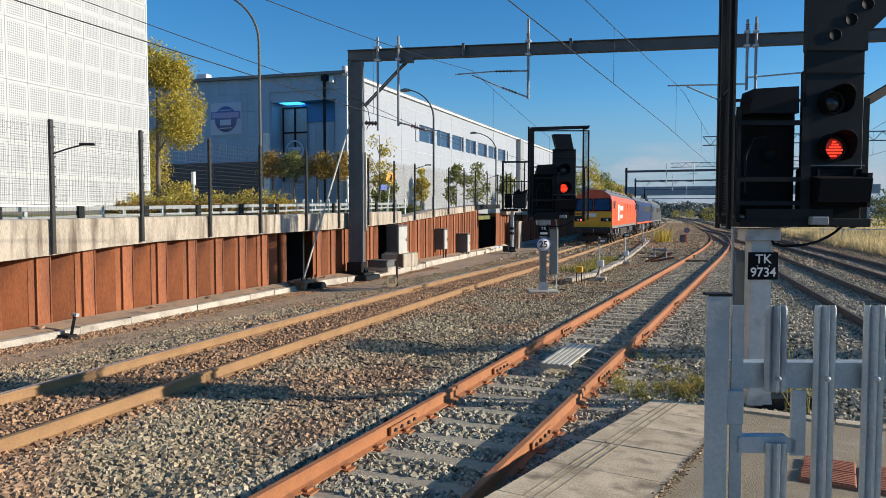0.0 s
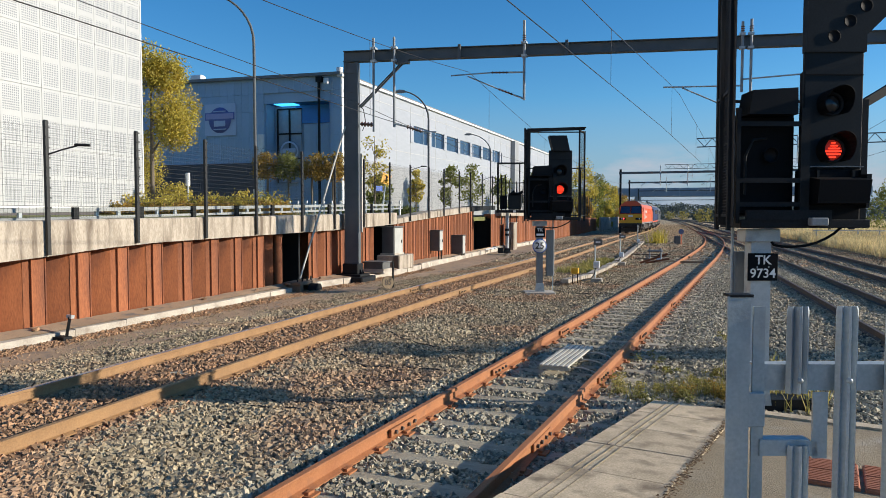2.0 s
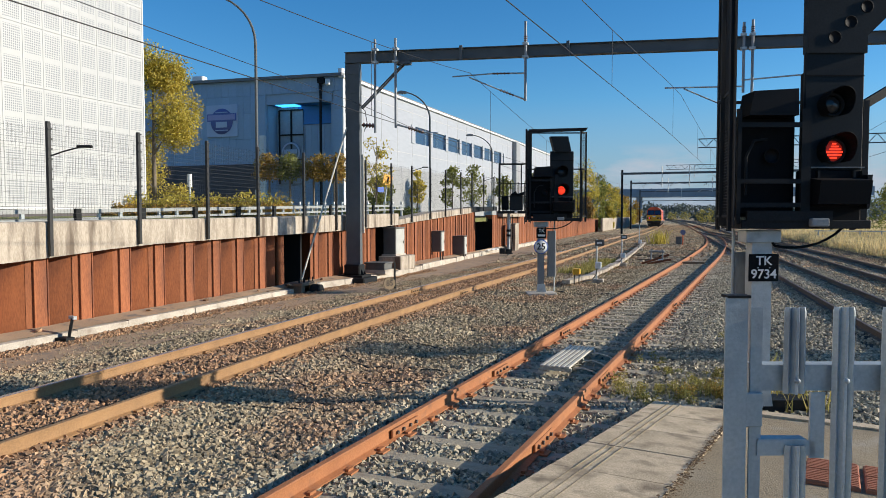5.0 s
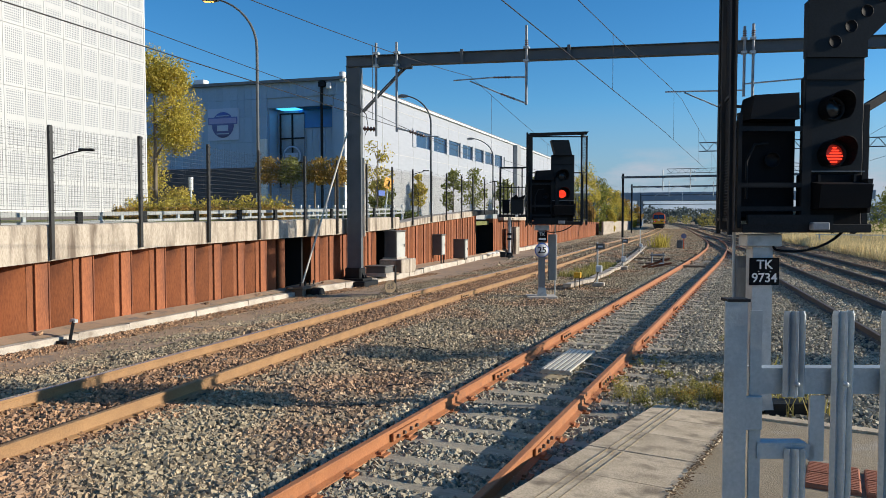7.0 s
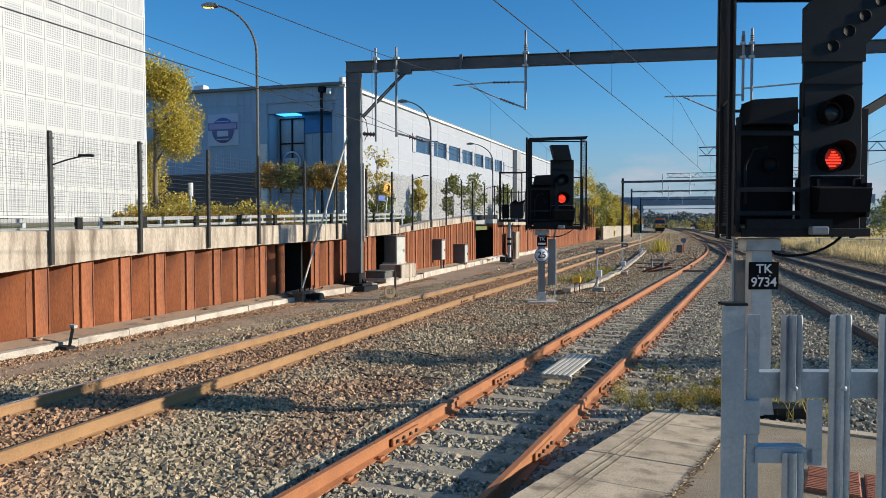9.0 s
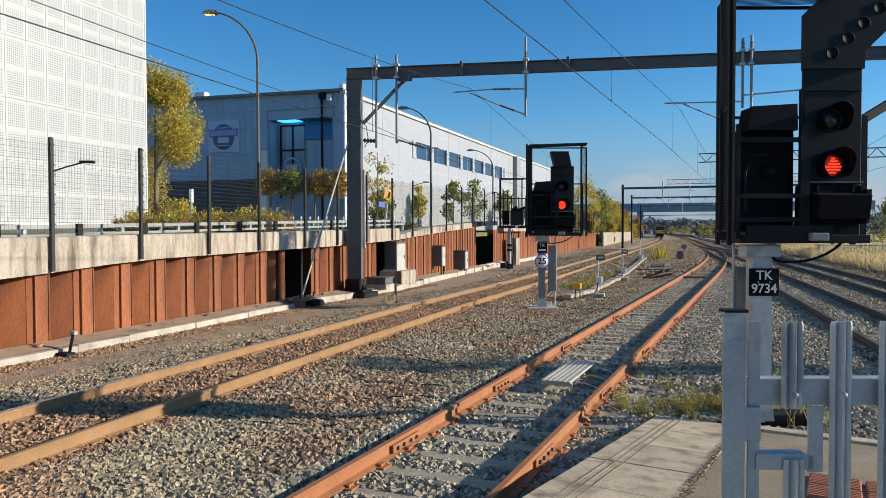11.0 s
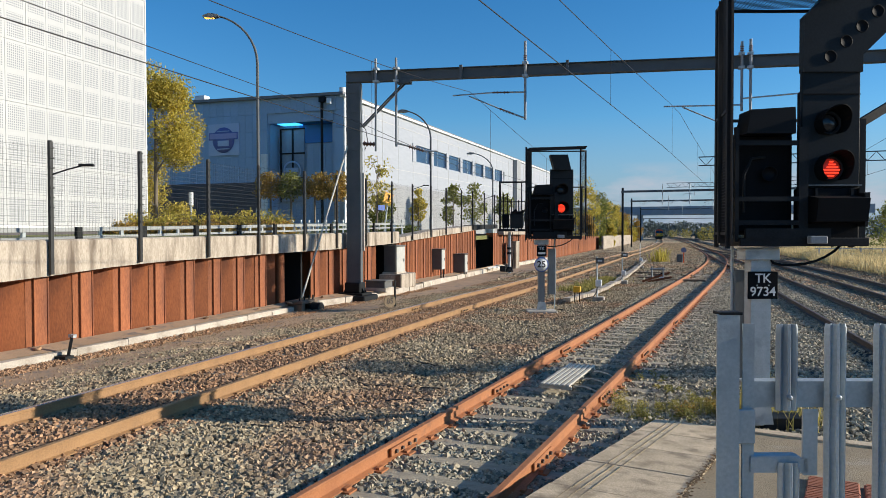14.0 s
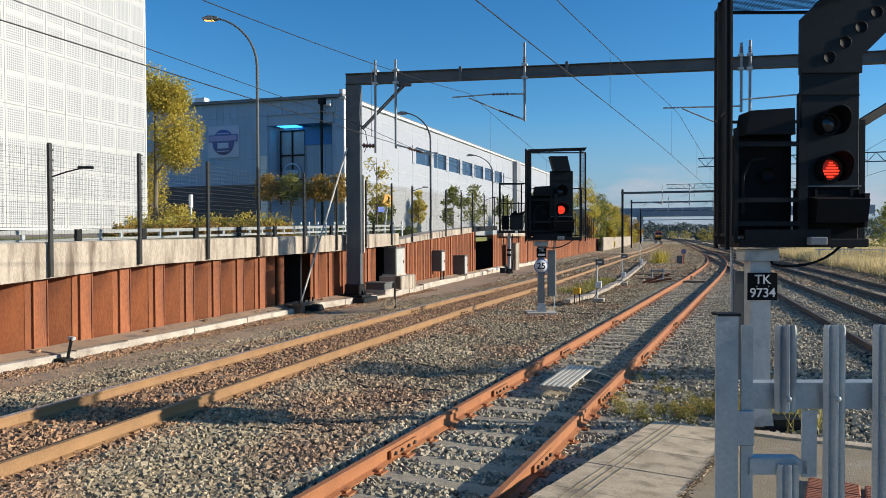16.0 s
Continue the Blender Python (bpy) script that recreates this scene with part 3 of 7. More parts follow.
def retaining_wall():
    top = thing("retaining_wall", "rusty steel sheet pile wall with a stained concrete capping beam", "retaining wall", kind="structure")
    prof = [(0.0, 0.14), (0.10, 0.19), (0.115, 0.22), (0.44, 0.22), (0.455, 0.20), (0.47, -0.46), (0.50, -0.46), (1.09, 0.14)]
    n = len(prof)
    y = -4.01
    gaps = ((18.4, 20.6), (26.2, 28.6), (41.2, 46.4))
    while y < 116:
        if not any(g0 < y + 0.5 < g1 for g0, g1 in gaps):
            h = line_value(BEAM_LOW, y) + 0.05 if y < 46 else 2.28 - (y - 46) * 0.0072
            wob = random.uniform(-0.02, 0.02)
            vs = [(b + wob, a, z) for z in (-0.95, h) for a, b in prof]
            back = [(b + wob - 0.015, a, z) for z in (-0.95, h) for a, b in prof]
            fs = [(i, i + 1, n + i + 1, n + i) for i in range(n - 1)]
            s = Shape().add(vs, fs)
            s.add(back, [f[::-1] for f in fs])
            ob = part("sheet_pile", s.mesh("sheet_pile", M["pile_rust"], clean=False), None, top)
            ob.matrix_basis = Matrix.Translation((along(WALL, y) - 0.20, y, 0))
            if y < 45:
                for a in (0.125, 0.43):
                    part("clutch_joint", Shape().tube([(0.225 + wob, a, -0.25), (0.225 + wob, a, h - 0.02)], 0.018, 6), M["pile_rust"], ob)
        y += 1.09
    # near-black backing and recess sides, the shade inside put in their colour
    part("backing", Shape().extrude([(-1.3, -0.9), (-1.2, -0.9), (-1.2, 1.75), (-1.3, 1.75)], [(along(WALL, q), q, 0) for q in range(-6, 120, 3)]), M["darksteel_and_shade"], top, "near-black backing behind the piles, recess shade put in its colour")
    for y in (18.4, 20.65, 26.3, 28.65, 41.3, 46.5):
        part("recess_side", Shape().box((-12.2, y, 0.85), (1.1, 0.1, 2.3)), M["darksteel_and_shade"], top, "side of a recess in the wall, shade put in its near-black colour")
    part("pipe", Shape().tube([(-11.75, 19.45, -0.2), (-11.75, 19.45, 1.6)], 0.16, 12), M["pile_rust"], top, "rusty round drain pipe")
    part("capping_beam", beam_shape([-6 + 1.5 * i for i in range(24)], BEAM_LOW, BEAM_TOP, 0.18, 0.5), M["concrete"], top, "weather-stained concrete capping beam")
    part("capping_beam", beam_shape([28.6, 30, 31.5, 33, 35, 37, 39, 40.4], BEAM_LOW, BEAM_TOP_FAR, 0.16, 0.5), M["concrete"], top, "weather-stained concrete capping beam")
    # concrete lintel drawn near-black, its shade put in the colour
    part("capping_beam", beam_shape([41.0, 43, 45, 47], BEAM_LOW, BEAM_TOP_FAR, 0.05, 0.6), M["darksteel_and_shade"], top, "lintel over a recess, shade put in its near-black colour")
    part("capping_block", Shape().box((-11.35, 51.2, 2.36), (0.5, 7.6, 0.42), bevel=0.03), M["concrete"], top, "stained concrete block")
    y = -6.0
    while y < 66:
        l = random.uniform(1.3, 2.4)
        e, e2, zt = line_value(FOOT, y) + random.uniform(-0.03, 0.03), line_value(FOOT, y + l), random.uniform(-0.02, 0.03)
        vs = [(-11.55, y, -0.95), (e + 0.03, y, -0.95), (e, y, zt), (-11.55, y, zt + 0.02), (-11.55, y + l - 0.03, -0.95), (e2 + 0.03, y + l - 0.03, -0.95), (e2, y + l - 0.03, zt - 0.01), (-11.55, y + l - 0.03, zt + 0.02)]
        part("footing_block", Shape().add(vs, [(0, 1, 2, 3), (4, 7, 6, 5), (0, 4, 5, 1), (1, 5, 6, 2), (2, 6, 7, 3)]), M["plinth"], top, "pale broken concrete footing")
        y += l
    return top


retaining_wall()

# upper level behind the wall: verge, road, verge
UP = [(-60, 1.7), (10, 1.85), (30, 2.0), (60, 2.2), (118, 1.6)]
s = Shape()
cols = (-3000, -400, -60, -24, -15.5, -11.95, -11.95, -12.85, -12.85)
ys = (-300, -60, -12, 12, 30, 46, 80, 118, 119)
vs = []
for j, y in enumerate(ys):
    for i, x in enumerate(cols):
        up = line_value(UP, y) + (0.25 if x < -20 else 0.0)
        vs.append((x, y, -0.3 if i == 8 or j in (0, len(ys) - 1) else (up - 0.25 if i in (6, 7) else up)))
n = len(cols)
s.add(vs, [(j * n + i, j * n + i + 1, (j + 1) * n + i + 1, (j + 1) * n + i) for j in range(len(ys) - 1) for i in range(n - 1)])
solid("upper_ground", s, M["grass"], "grass verge above the retaining wall", "ground", kind="structure")
s = Shape()
vs = [(x, y, line_value(UP, y) + (0.02 if i else 0.02) + 0.12 * (x < -18)) for y in (-60, 10, 30, 60, 117) for i, x in enumerate((-22.5, -14.8))]
s.add(vs, [(2 * j, 2 * j + 1, 2 * j + 3, 2 * j + 2) for j in range(4)])
solid("road", s, M["asphalt"], "asphalt road behind the wall", "road", kind="structure")

# ---------------------------------------------------------------- paths and drain strips beside the main line
s = Shape()
vs, m = [], 0
for j in range(60):
    y = 2 + j * 0.9
    for x in (line_value(FOOT, y) + 0.02, line_value(FOOT, y) + 0.5, -9.0 + 0.15 * math.sin(y * 0.7) + 0.02 * max(0, y - 25)):
        vs.append((x, y, ground_z(x, y) + 0.02 + 0.015 * noise.noise((x * 2, y * 2, 9))))
s.add(vs, [(j * 3 + i, j * 3 + i + 1, j * 3 + 4 + i, j * 3 + 3 + i) for j in range(59) for i in range(2)], True)
solid("cess_path", s, M["dust"], "dusty brown walkway along the wall foot", "path", kind="structure")


s = Shape()
vs = []
for j in range(66):
    y = -5 + j * 0.9
    e = line_value(FOOT, y)
    for k, x in enumerate((-11.5, (e - 11.5) / 2, e - 0.10 + 0.05 * noise.noise((y, 1, 1)))):
        vs.append((x, y, 0.06 + (0.03 if k == 0 else 0.0) + 0.02 * noise.noise((x * 2, y * 1.5, 3)) - (0.03 if k == 2 else 0)))
s.add(vs, [(j * 3 + i, j * 3 + i + 1, j * 3 + 4 + i, j * 3 + 3 + i) for j in range(65) for i in range(2)], True)
solid("silt", s, M["dust"], "brown silt and grit lying along the footing", "soil", kind="structure")


def pile_debris():
    """Rust-stained clods lying at the foot of the piles."""
    rng = random.Random(31)
    for k in range(9):
        y = 8.3 + k * 2.18 + rng.uniform(-0.5, 0.5)
        r = rng.uniform(0.05, 0.10)
        bm = bmesh.new()
        for _ in range(14):
            bm.verts.new((rng.uniform(-r, r), rng.uniform(-1.5 * r, 1.5 * r), rng.uniform(-0.02, r * rng.uniform(0.3, 1.1))))
        bmesh.ops.convex_hull(bm, input=bm.verts)
        me = bpy.data.meshes.new("silt_clod")
        bm.to_mesh(me)
        bm.free()
        me.materials.append(M["rust_stone"])
        ob = tagged(new("silt_clod", me), "rust-stained clod of silt at the pile foot", "soil", "silt clods")
        ob.matrix_basis = Matrix.Translation((-11.2 + rng.uniform(-0.05, 0.08), y, 0.08))


pile_debris()

# ---------------------------------------------------------------- platform end
PD = Vector((0.562 * CG - SG, 0.562 * SG + CG, 0)).normalized()      # away from the camera
PV = Vector((PD.y, -PD.x, 0))                                       # to its right
P0 = site(2.66, 8.8)


def on_platform(u, v, up=0.0):
    """u metres back from the platform's end, v metres in from its edge."""
    return P0 - PD * u + PV * v + Vector((0, 0, -0.11 + 0.089 * u + up))


def slab(u0, u1, v0, v1, mat, thick=0.16, up=0.0, groove=()):
    s = Shape()
    g, e = 0.006, 0.008
    cor = [(u0 + g, v0 + g), (u1 - g, v0 + g), (u1 - g, v1 - g), (u0 + g, v1 - g)]
    inn = [(u0 + g + e, v0 + g + e), (u1 - g - e, v0 + g + e), (u1 - g - e, v1 - g - e), (u0 + g + e, v1 - g - e)]
    vs = [on_platform(u, v, up - thick) for u, v in cor] + [on_platform(u, v, up - e) for u, v in cor] + [on_platform(u, v, up) for u, v in inn]
    fs = [(8, 9, 10, 11)] + [(k, (k + 1) % 4, 4 + (k + 1) % 4, 4 + k) for k in range(4)] + [(4 + k, 4 + (k + 1) % 4, 8 + (k + 1) % 4, 8 + k) for k in range(4)]
    return s.add(vs, fs).mesh("slab", mat)


def platform():
    top = thing("platform", "worn platform ramp end with grooved concrete coping slabs", "platform", kind="structure")
    s = Shape()
    vs = [on_platform(u, v, -0.02) for u in (0.05, 20) for v in (0.95, 5.0)] + [on_platform(u, v, -1.2) for u in (0.05, 20) for v in (0.95, 5.0)]
    s.add(vs, [(0, 1, 3, 2), (4, 5, 1, 0), (5, 7, 3, 1), (6, 4, 0, 2), (7, 6, 2, 3)])
    part("surface", s, M["tarmac"], top, "rough worn tarmac")
    s = Shape()
    vs = [on_platform(u, v, d) for u in (0.08, 20) for v, d in ((0.12, -0.15), (0.95, -0.15), (0.95, -1.2), (0.12, -1.2))]
    s.add(vs, [(0, 1, 5, 4), (1, 2, 6, 5), (3, 0, 4, 7), (0, 3, 2, 1)])
    part("riser_wall", s, M["dark_brick"], top, "dark brick platform face")
    u = 0.0
    while u < 20:
        l = 0.92 + random.uniform(-0.03, 0.03)
        ob = part("coping_slab", slab(u, u + l, 0.0, 0.98 + random.uniform(-0.03, 0.03), M["platform"], up=random.uniform(-0.006, 0.006)), None, top)
        for v in (0.20, 0.27, 0.34):
            q = Shape()
            a, b = on_platform(u + 0.03, v, 0.0), on_platform(u + l - 0.03, v, 0.0)
            q.bar(a, b, 0.007, 0.005)
            part("groove", q, M["tarmac"], ob, "dark groove in the slab")
        u += l
    v = 1.0
    for k in range(4):
        s = Shape().bar(on_platform(0.04, v + 0.01, -0.06), on_platform(0.04, v + 0.98, -0.06), 0.16, 0.15)
        part("end_kerb", s, M["platform"], top, "pale concrete end kerb")
        v += 1.0
    # red tactile slabs with rows of ribs
    for i in range(2):
        for j in range(5):
            u0, v0 = 2.08 + i * 0.42, 1.78 + j * 0.42
            ob = part("tactile_slab", slab(u0, u0 + 0.40, v0, v0 + 0.40, M["tactile"], up=0.012, thick=0.06), None, top, "red corduroy warning slab")
            for k in range(7):
                q = Shape().bar(on_platform(u0 + 0.03 + k * 0.056, v0 + 0.02, 0.014), on_platform(u0 + 0.03 + k * 0.056, v0 + 0.38, 0.014), 0.025, 0.012)
                part("rib", q, M["tactile"], ob)
    return top


platform()


def joint_litter():
    """Grit and leaf crumbs gathered in the joint behind the coping slabs."""
    rng, s = random.Random(21), Shape()
    for k in range(1500):
        u, v = rng.uniform(0.1, 7.0), 0.985 + rng.gauss(0, 0.022)
        p, a, r = on_platform(u, v, 0.006), rng.uniform(0, math.tau), rng.uniform(0.006, 0.018)
        q = [p + Vector((math.cos(a + t) * r, math.sin(a + t) * r * 0.6, rng.uniform(0.0, 0.010))) for t in (0, 1.7, 3.1, 4.6)]
        s.add(q, [(0, 1, 2, 3)])
    return tagged(new("joint_litter", s.mesh("joint_litter", M["litter"], clean=False)), "brown leaf crumbs and grit in the platform joint", "litter", kind="stuff")


M["litter"] = material("litter", (0.22, 0.13, 0.06), (0.10, 0.065, 0.035), 0.95, scale=9, fine=60, bump=0, vary=0.5)
joint_litter()


# ---------------------------------------------------------------- palisade fence
def pale_shape(a, b, z0, z1, w=0.062):
    """A W-section steel pale facing the camera's side."""
    prof = [(-0.5, 0.0), (-0.36, 0.010), (-0.20, 0.0), (-0.06, 0.014), (0.06, 0.014), (0.20, 0.0), (0.36, 0.010), (0.5, 0.0)]
    s, vs = Shape(), []
    n = len(prof)
    for z, k in ((z0, 1.0), (z1 - 0.012, 1.0), (z1, 0.9)):
        for q, o in prof:
            vs.append(site(a + q * w * k, b - o, z))
    for z, k in ((z0, 1.0), (z1 - 0.012, 1.0), (z1, 0.9)):
        for q, o in prof:
            vs.append(site(a + q * w * k, b - o + 0.004, z))
    m = 3 * n
    fs = []
    for j in range(2):
        for i in range(n - 1):
            q = (j * n + i, j * n + i + 1, j * n + n + i + 1, j * n + n + i)
            fs += [q, tuple(m + k for k in q[::-1])]
        for i in (0, n - 1):
            fs.append((j * n + i, j * n + n + i, m + j * n + n + i, m + j * n + i))
    fs += [(2 * n + i, 2 * n + i + 1, m + 2 * n + i + 1, m + 2 * n + i) for i in range(n - 1)]
    return s.add(vs, fs)


def fence():
    top = thing("palisade_fence", "galvanised steel palisade fence at the platform end", "fence")
    B = 2.0
    zf = 0.30
    r18 = Matrix.Rotation(radians(18), 3, "Z")
    post = Shape().box(site(0.842, B, (zf + 1.97) / 2), (0.064, 0.006, 1.97 - zf), r18)
    post = part("post", post, M["galv"], top)
    part("rear_flange", Shape().box(site(0.872, B + 0.055, (zf + 1.955) / 2), (0.03, 0.006, 1.955 - zf), r18), M["galv"], post)
    part("web", Shape().box(site(0.858, B + 0.0275, (zf + 1.955) / 2), (0.006, 0.05, 1.955 - zf), r18), M["galv"], post)
    part("post_cap", Shape().box(site(0.848, B + 0.02, 1.972), (0.066, 0.050, 0.008), r18), M["darksteel_and_shade"], top)
    side = Shape().box(site(0.908, B + 0.02, (zf + 1.94) / 2), (0.034, 0.006, 1.94 - zf), r18).box(site(0.923, B + 0.035, (zf + 1.935) / 2), (0.005, 0.03, 1.935 - zf), r18)
    part("fish_plate", side, M["galv"], top)
    rail = Shape().box(site(1.9, B + 0.025, 1.735), (2.0, 0.006, 0.075), r18).box(site(1.9, B + 0.045, 1.77), (2.0, 0.045, 0.006), r18)
    part("top_rail", rail, M["galv"], top)
    part("lower_rail", Shape().box(site(1.9, B + 0.03, 0.62), (2.0, 0.01, 0.07), r18).box(site(1.9, B + 0.045, 0.655), (2.0, 0.045, 0.006), r18), M["galv"], top)
    part("cleat", Shape().box(site(0.90, B + 0.010, 1.645), (0.05, 0.008, 0.10), r18, bevel=0.003), M["galv"], top)
    part("latch_plate", Shape().box(site(1.083, B + 0.012, 1.60), (0.042, 0.008, 0.19), r18), M["galv"], top, "welded steel latch plate")
    part("latch_bar", Shape().box(site(0.995, B + 0.012, 1.533), (0.165, 0.008, 0.042), r18).box(site(0.985, B + 0.03, 1.556), (0.14, 0.04, 0.005), r18), M["galv"], top, "welded steel latch bar")
    part("pale", pale_shape(1.01, B, 1.695, 1.942), M["galv"], top)
    part("pale", pale_shape(1.018, B, zf + 0.02, 1.545), M["galv"], top)
    k = 0
    while k < 9:
        part("pale", pale_shape(1.149 + k * 0.140, B, zf + 0.02, 1.943), M["galv"], top)
        k += 1
    for a in (1.01, 1.149, 1.289):
        part("bolt", Shape().lathe([(0.008, -0.004), (0.008, 0.004), (0.005, 0.007), (0, 0.007)], site(a, B - 0.018, 1.735), 8, Matrix.Rotation(radians(18), 3, "Z") @ Matrix.Rotation(radians(90), 3, "X")), M["galv"], top)
    return top


fence()


# ---------------------------------------------------------------- overhead line equipment
def insulator(s, p, q, r=0.055, n=5):
    """A ribbed rod from p to q, turned in one piece."""
    p, q = Vector(p), Vector(q)
    h, prof = (q - p).length, [(0.0, 0.0), (r * 0.45, 0.0)]
    for i in range(n):
        m = h * (i + 0.5) / n
        prof += [(r * 0.45, m - 0.016), (r, m - 0.006), (r * 0.9, m + 0.012), (r * 0.45, m + 0.016)]
    prof += [(r * 0.45, h), (0.0, h)]
    s.lathe(prof, p, 10, (q - p).to_track_quat("Z", "Y").to_matrix())


M["tube_grey"] = material("tube_grey", (0.27, 0.285, 0.295), (0.20, 0.215, 0.225), 0.55, 0.1, scale=4, fine=40, bump=0.1)


def gantry():
    top = thing("overhead_line_gantry", "grey steel portal frame carrying overhead line drop tubes", "gantry")
    a, b = site(-3.22, 25.5), site(18.0, 21.98)
    d = (b - a).normalized()
    n = Vector((0, 0, 1)).cross(d)
    U = Vector((0, 0, 1))
    for e in (-0.25, 0.25):
        turn = Matrix.Rotation(math.atan2(d.y, d.x) + (math.pi if e > 0 else 0), 4, "Z")
        q = Shape().prism([(-0.006, -0.15), (0.09, -0.15), (0.09, -0.138), (0.006, -0.138), (0.006, 0.138), (0.09, 0.138), (0.09, 0.15), (-0.006, 0.15)], "z", 7.72, Matrix.Translation(a + d * e + U * 3.76) @ turn)
        part("mast_channel", q, M["steel"], top)
    for i in range(11):
        z = 0.5 + i * 0.68
        for w in (0.155, -0.155):
            part("batten_plate", Shape().box(a + n * w + U * z, (0.52, 0.012, 0.12), Matrix.Rotation(math.atan2(d.y, d.x), 3, "Z")), M["steel"], top)
    part("web_plate", Shape().box(a - n * 0.12 + U * 3.8, (0.50, 0.02, 7.6), Matrix.Rotation(math.atan2(d.y, d.x), 3, "Z")), M["steel"], top)
    part("foundation", Shape().box(a + U * -0.14, (1.3, 1.2, 0.3), bevel=0.04), M["darksteel_and_shade"], top, "dark oily mast foundation")
    part("base_plate", Shape().box(a + U * 0.06, (0.95, 0.8, 0.08)).box(a + U * 0.28, (0.62, 0.5, 0.38), bevel=0.04), M["darksteel_and_shade"], top, "dark greasy base")
    for sx in (-1, 1):
        for sy in (-1, 1):
            part("gusset", Shape().prism([(0, 0), (0.22, 0), (0, 0.4)], "y", 0.02, Matrix.Translation(a + d * 0.2 * sx + n * 0.12 * sy + U * 0.08) @ Matrix.Rotation(0 if sx > 0 else math.pi, 4, "Z")), M["darksteel_and_shade"], top)
    p, q = a - d * 0.28 + U * 7.84, b + U * 7.84
    beam = Shape().extrude([(-0.15, -0.19), (0.15, -0.19), (0.15, -0.168), (0.05, -0.168), (0.05, 0.168), (0.15, 0.168), (0.15, 0.19), (-0.15, 0.19), (-0.15, 0.168), (-0.05, 0.168), (-0.05, -0.168), (-0.15, -0.168)], [p, q])
    part("beam", beam, M["steel"], top)

    def on(e, up, off=0.0):
        return a + d * e + U * up + n * off

    # diagonal knee braces
    for w in (-0.1, 0.1):
        part("knee_brace", Shape().bar(on(0.3, 6.05, w), on(1.95, 7.66, w), 0.07, 0.05), M["steel"], top)
    part("knee_gusset", Shape().box(on(1.85, 7.60), (0.5, 0.3, 0.12), Matrix.Rotation(math.atan2(d.y, d.x), 3, "Z")), M["steel"], top)
    # drop tubes with clamps
    for e, z0, z1 in ((0.86, 5.15, 8.42), (1.60, 5.30, 8.42), (6.13, 6.12, 8.80), (13.15, 6.2, 8.45), (13.42, 6.1, 8.52), (17.6, 4.4, 8.25)):
        tube = part("drop_tube", Shape().tube([on(e, z0, -0.22), on(e, z1, -0.22)], 0.045, 10), M["tube_grey"], top)
        for zc in (8.06, 7.62):
            part("clamp", Shape().box(on(e, zc, -0.16), (0.18, 0.22, 0.08)), M["galv"], tube)
    # registration arms
    arm = part("registration_arm", Shape().tube([on(6.1, 7.06, -0.22), on(5.6, 7.07, -0.22)], 0.03, 8).tube([on(5.0, 7.08, -0.22), on(3.62, 7.02, -0.22)], 0.024, 8), M["galv"], top)
    ins = Shape()
    insulator(ins, on(5.6, 7.07, -0.22), on(5.0, 7.08, -0.22))
    part("insulator", ins, M["ceramic"], arm)
    arm = part("stay_arm", Shape().tube([on(6.1, 6.18, -0.22), on(5.75, 6.32, -0.22)], 0.03, 8).tube([on(5.25, 6.52, -0.22), on(4.2, 6.98, -0.22)], 0.024, 8), M["galv"], top)
    ins = Shape()
    insulator(ins, on(5.75, 6.32, -0.22), on(5.25, 6.52, -0.22))
    part("insulator", ins, M["ceramic"], arm)
    part("registration_arm", Shape().tube([on(10.7, 6.42, -0.22), on(13.1, 6.40, -0.22)], 0.026, 8), M["galv"], top)
    part("stay_arm", Shape().tube([on(11.3, 6.38, -0.22), on(13.1, 5.55, -0.22)], 0.024, 8), M["galv"], top)
    part("registration_arm", Shape().tube([on(13.1, 6.6, -0.22), on(15.5, 6.75, -0.22)], 0.026, 8), M["galv"], top)
    arm = part("bracket_arm", Shape().tube([on(1.6, 5.42, -0.22), on(2.05, 5.30, -0.22)], 0.03, 8), M["galv"], top)
    part("bracket_arm", Shape().tube([on(2.6, 5.13, -0.22), on(3.1, 5.10, -0.22)], 0.024, 8), M["galv"], top)
    ins = Shape()
    insulator(ins, on(2.05, 5.30, -0.22), on(2.6, 5.13, -0.22), 0.08, 6)
    part("insulator", ins, M["ceramic"], arm)
    ins = Shape()
    insulator(ins, on(0.35, 5.45, -0.1), on(0.82, 5.40, -0.2), 0.09, 4)
    part("insulator", ins, M["ceramic"], top, "brown ribbed insulator")
    for e in (6.13, 13.15, 13.42):
        ins = Shape()
        insulator(ins, on(e, 8.12, -0.22), on(e, 8.32, -0.22), 0.07, 3)
        part("insulator", ins, M["ceramic"], top)
    for e, z in ((7.55, 8.05), (3.9, 8.04)):
        part("lug", Shape().box(on(e, z - 0.2, -0.17), (0.1, 0.08, 0.5)), M["steel"], top)
    # number strip on the mast
    part("ladder_strip", Shape().bar(on(0.36, 1.6, -0.12), on(0.36, 4.4, -0.12), 0.09, 0.05), M["white_worn"], top, "pale perforated steel strip")
    return a, d


GA, GD = gantry()


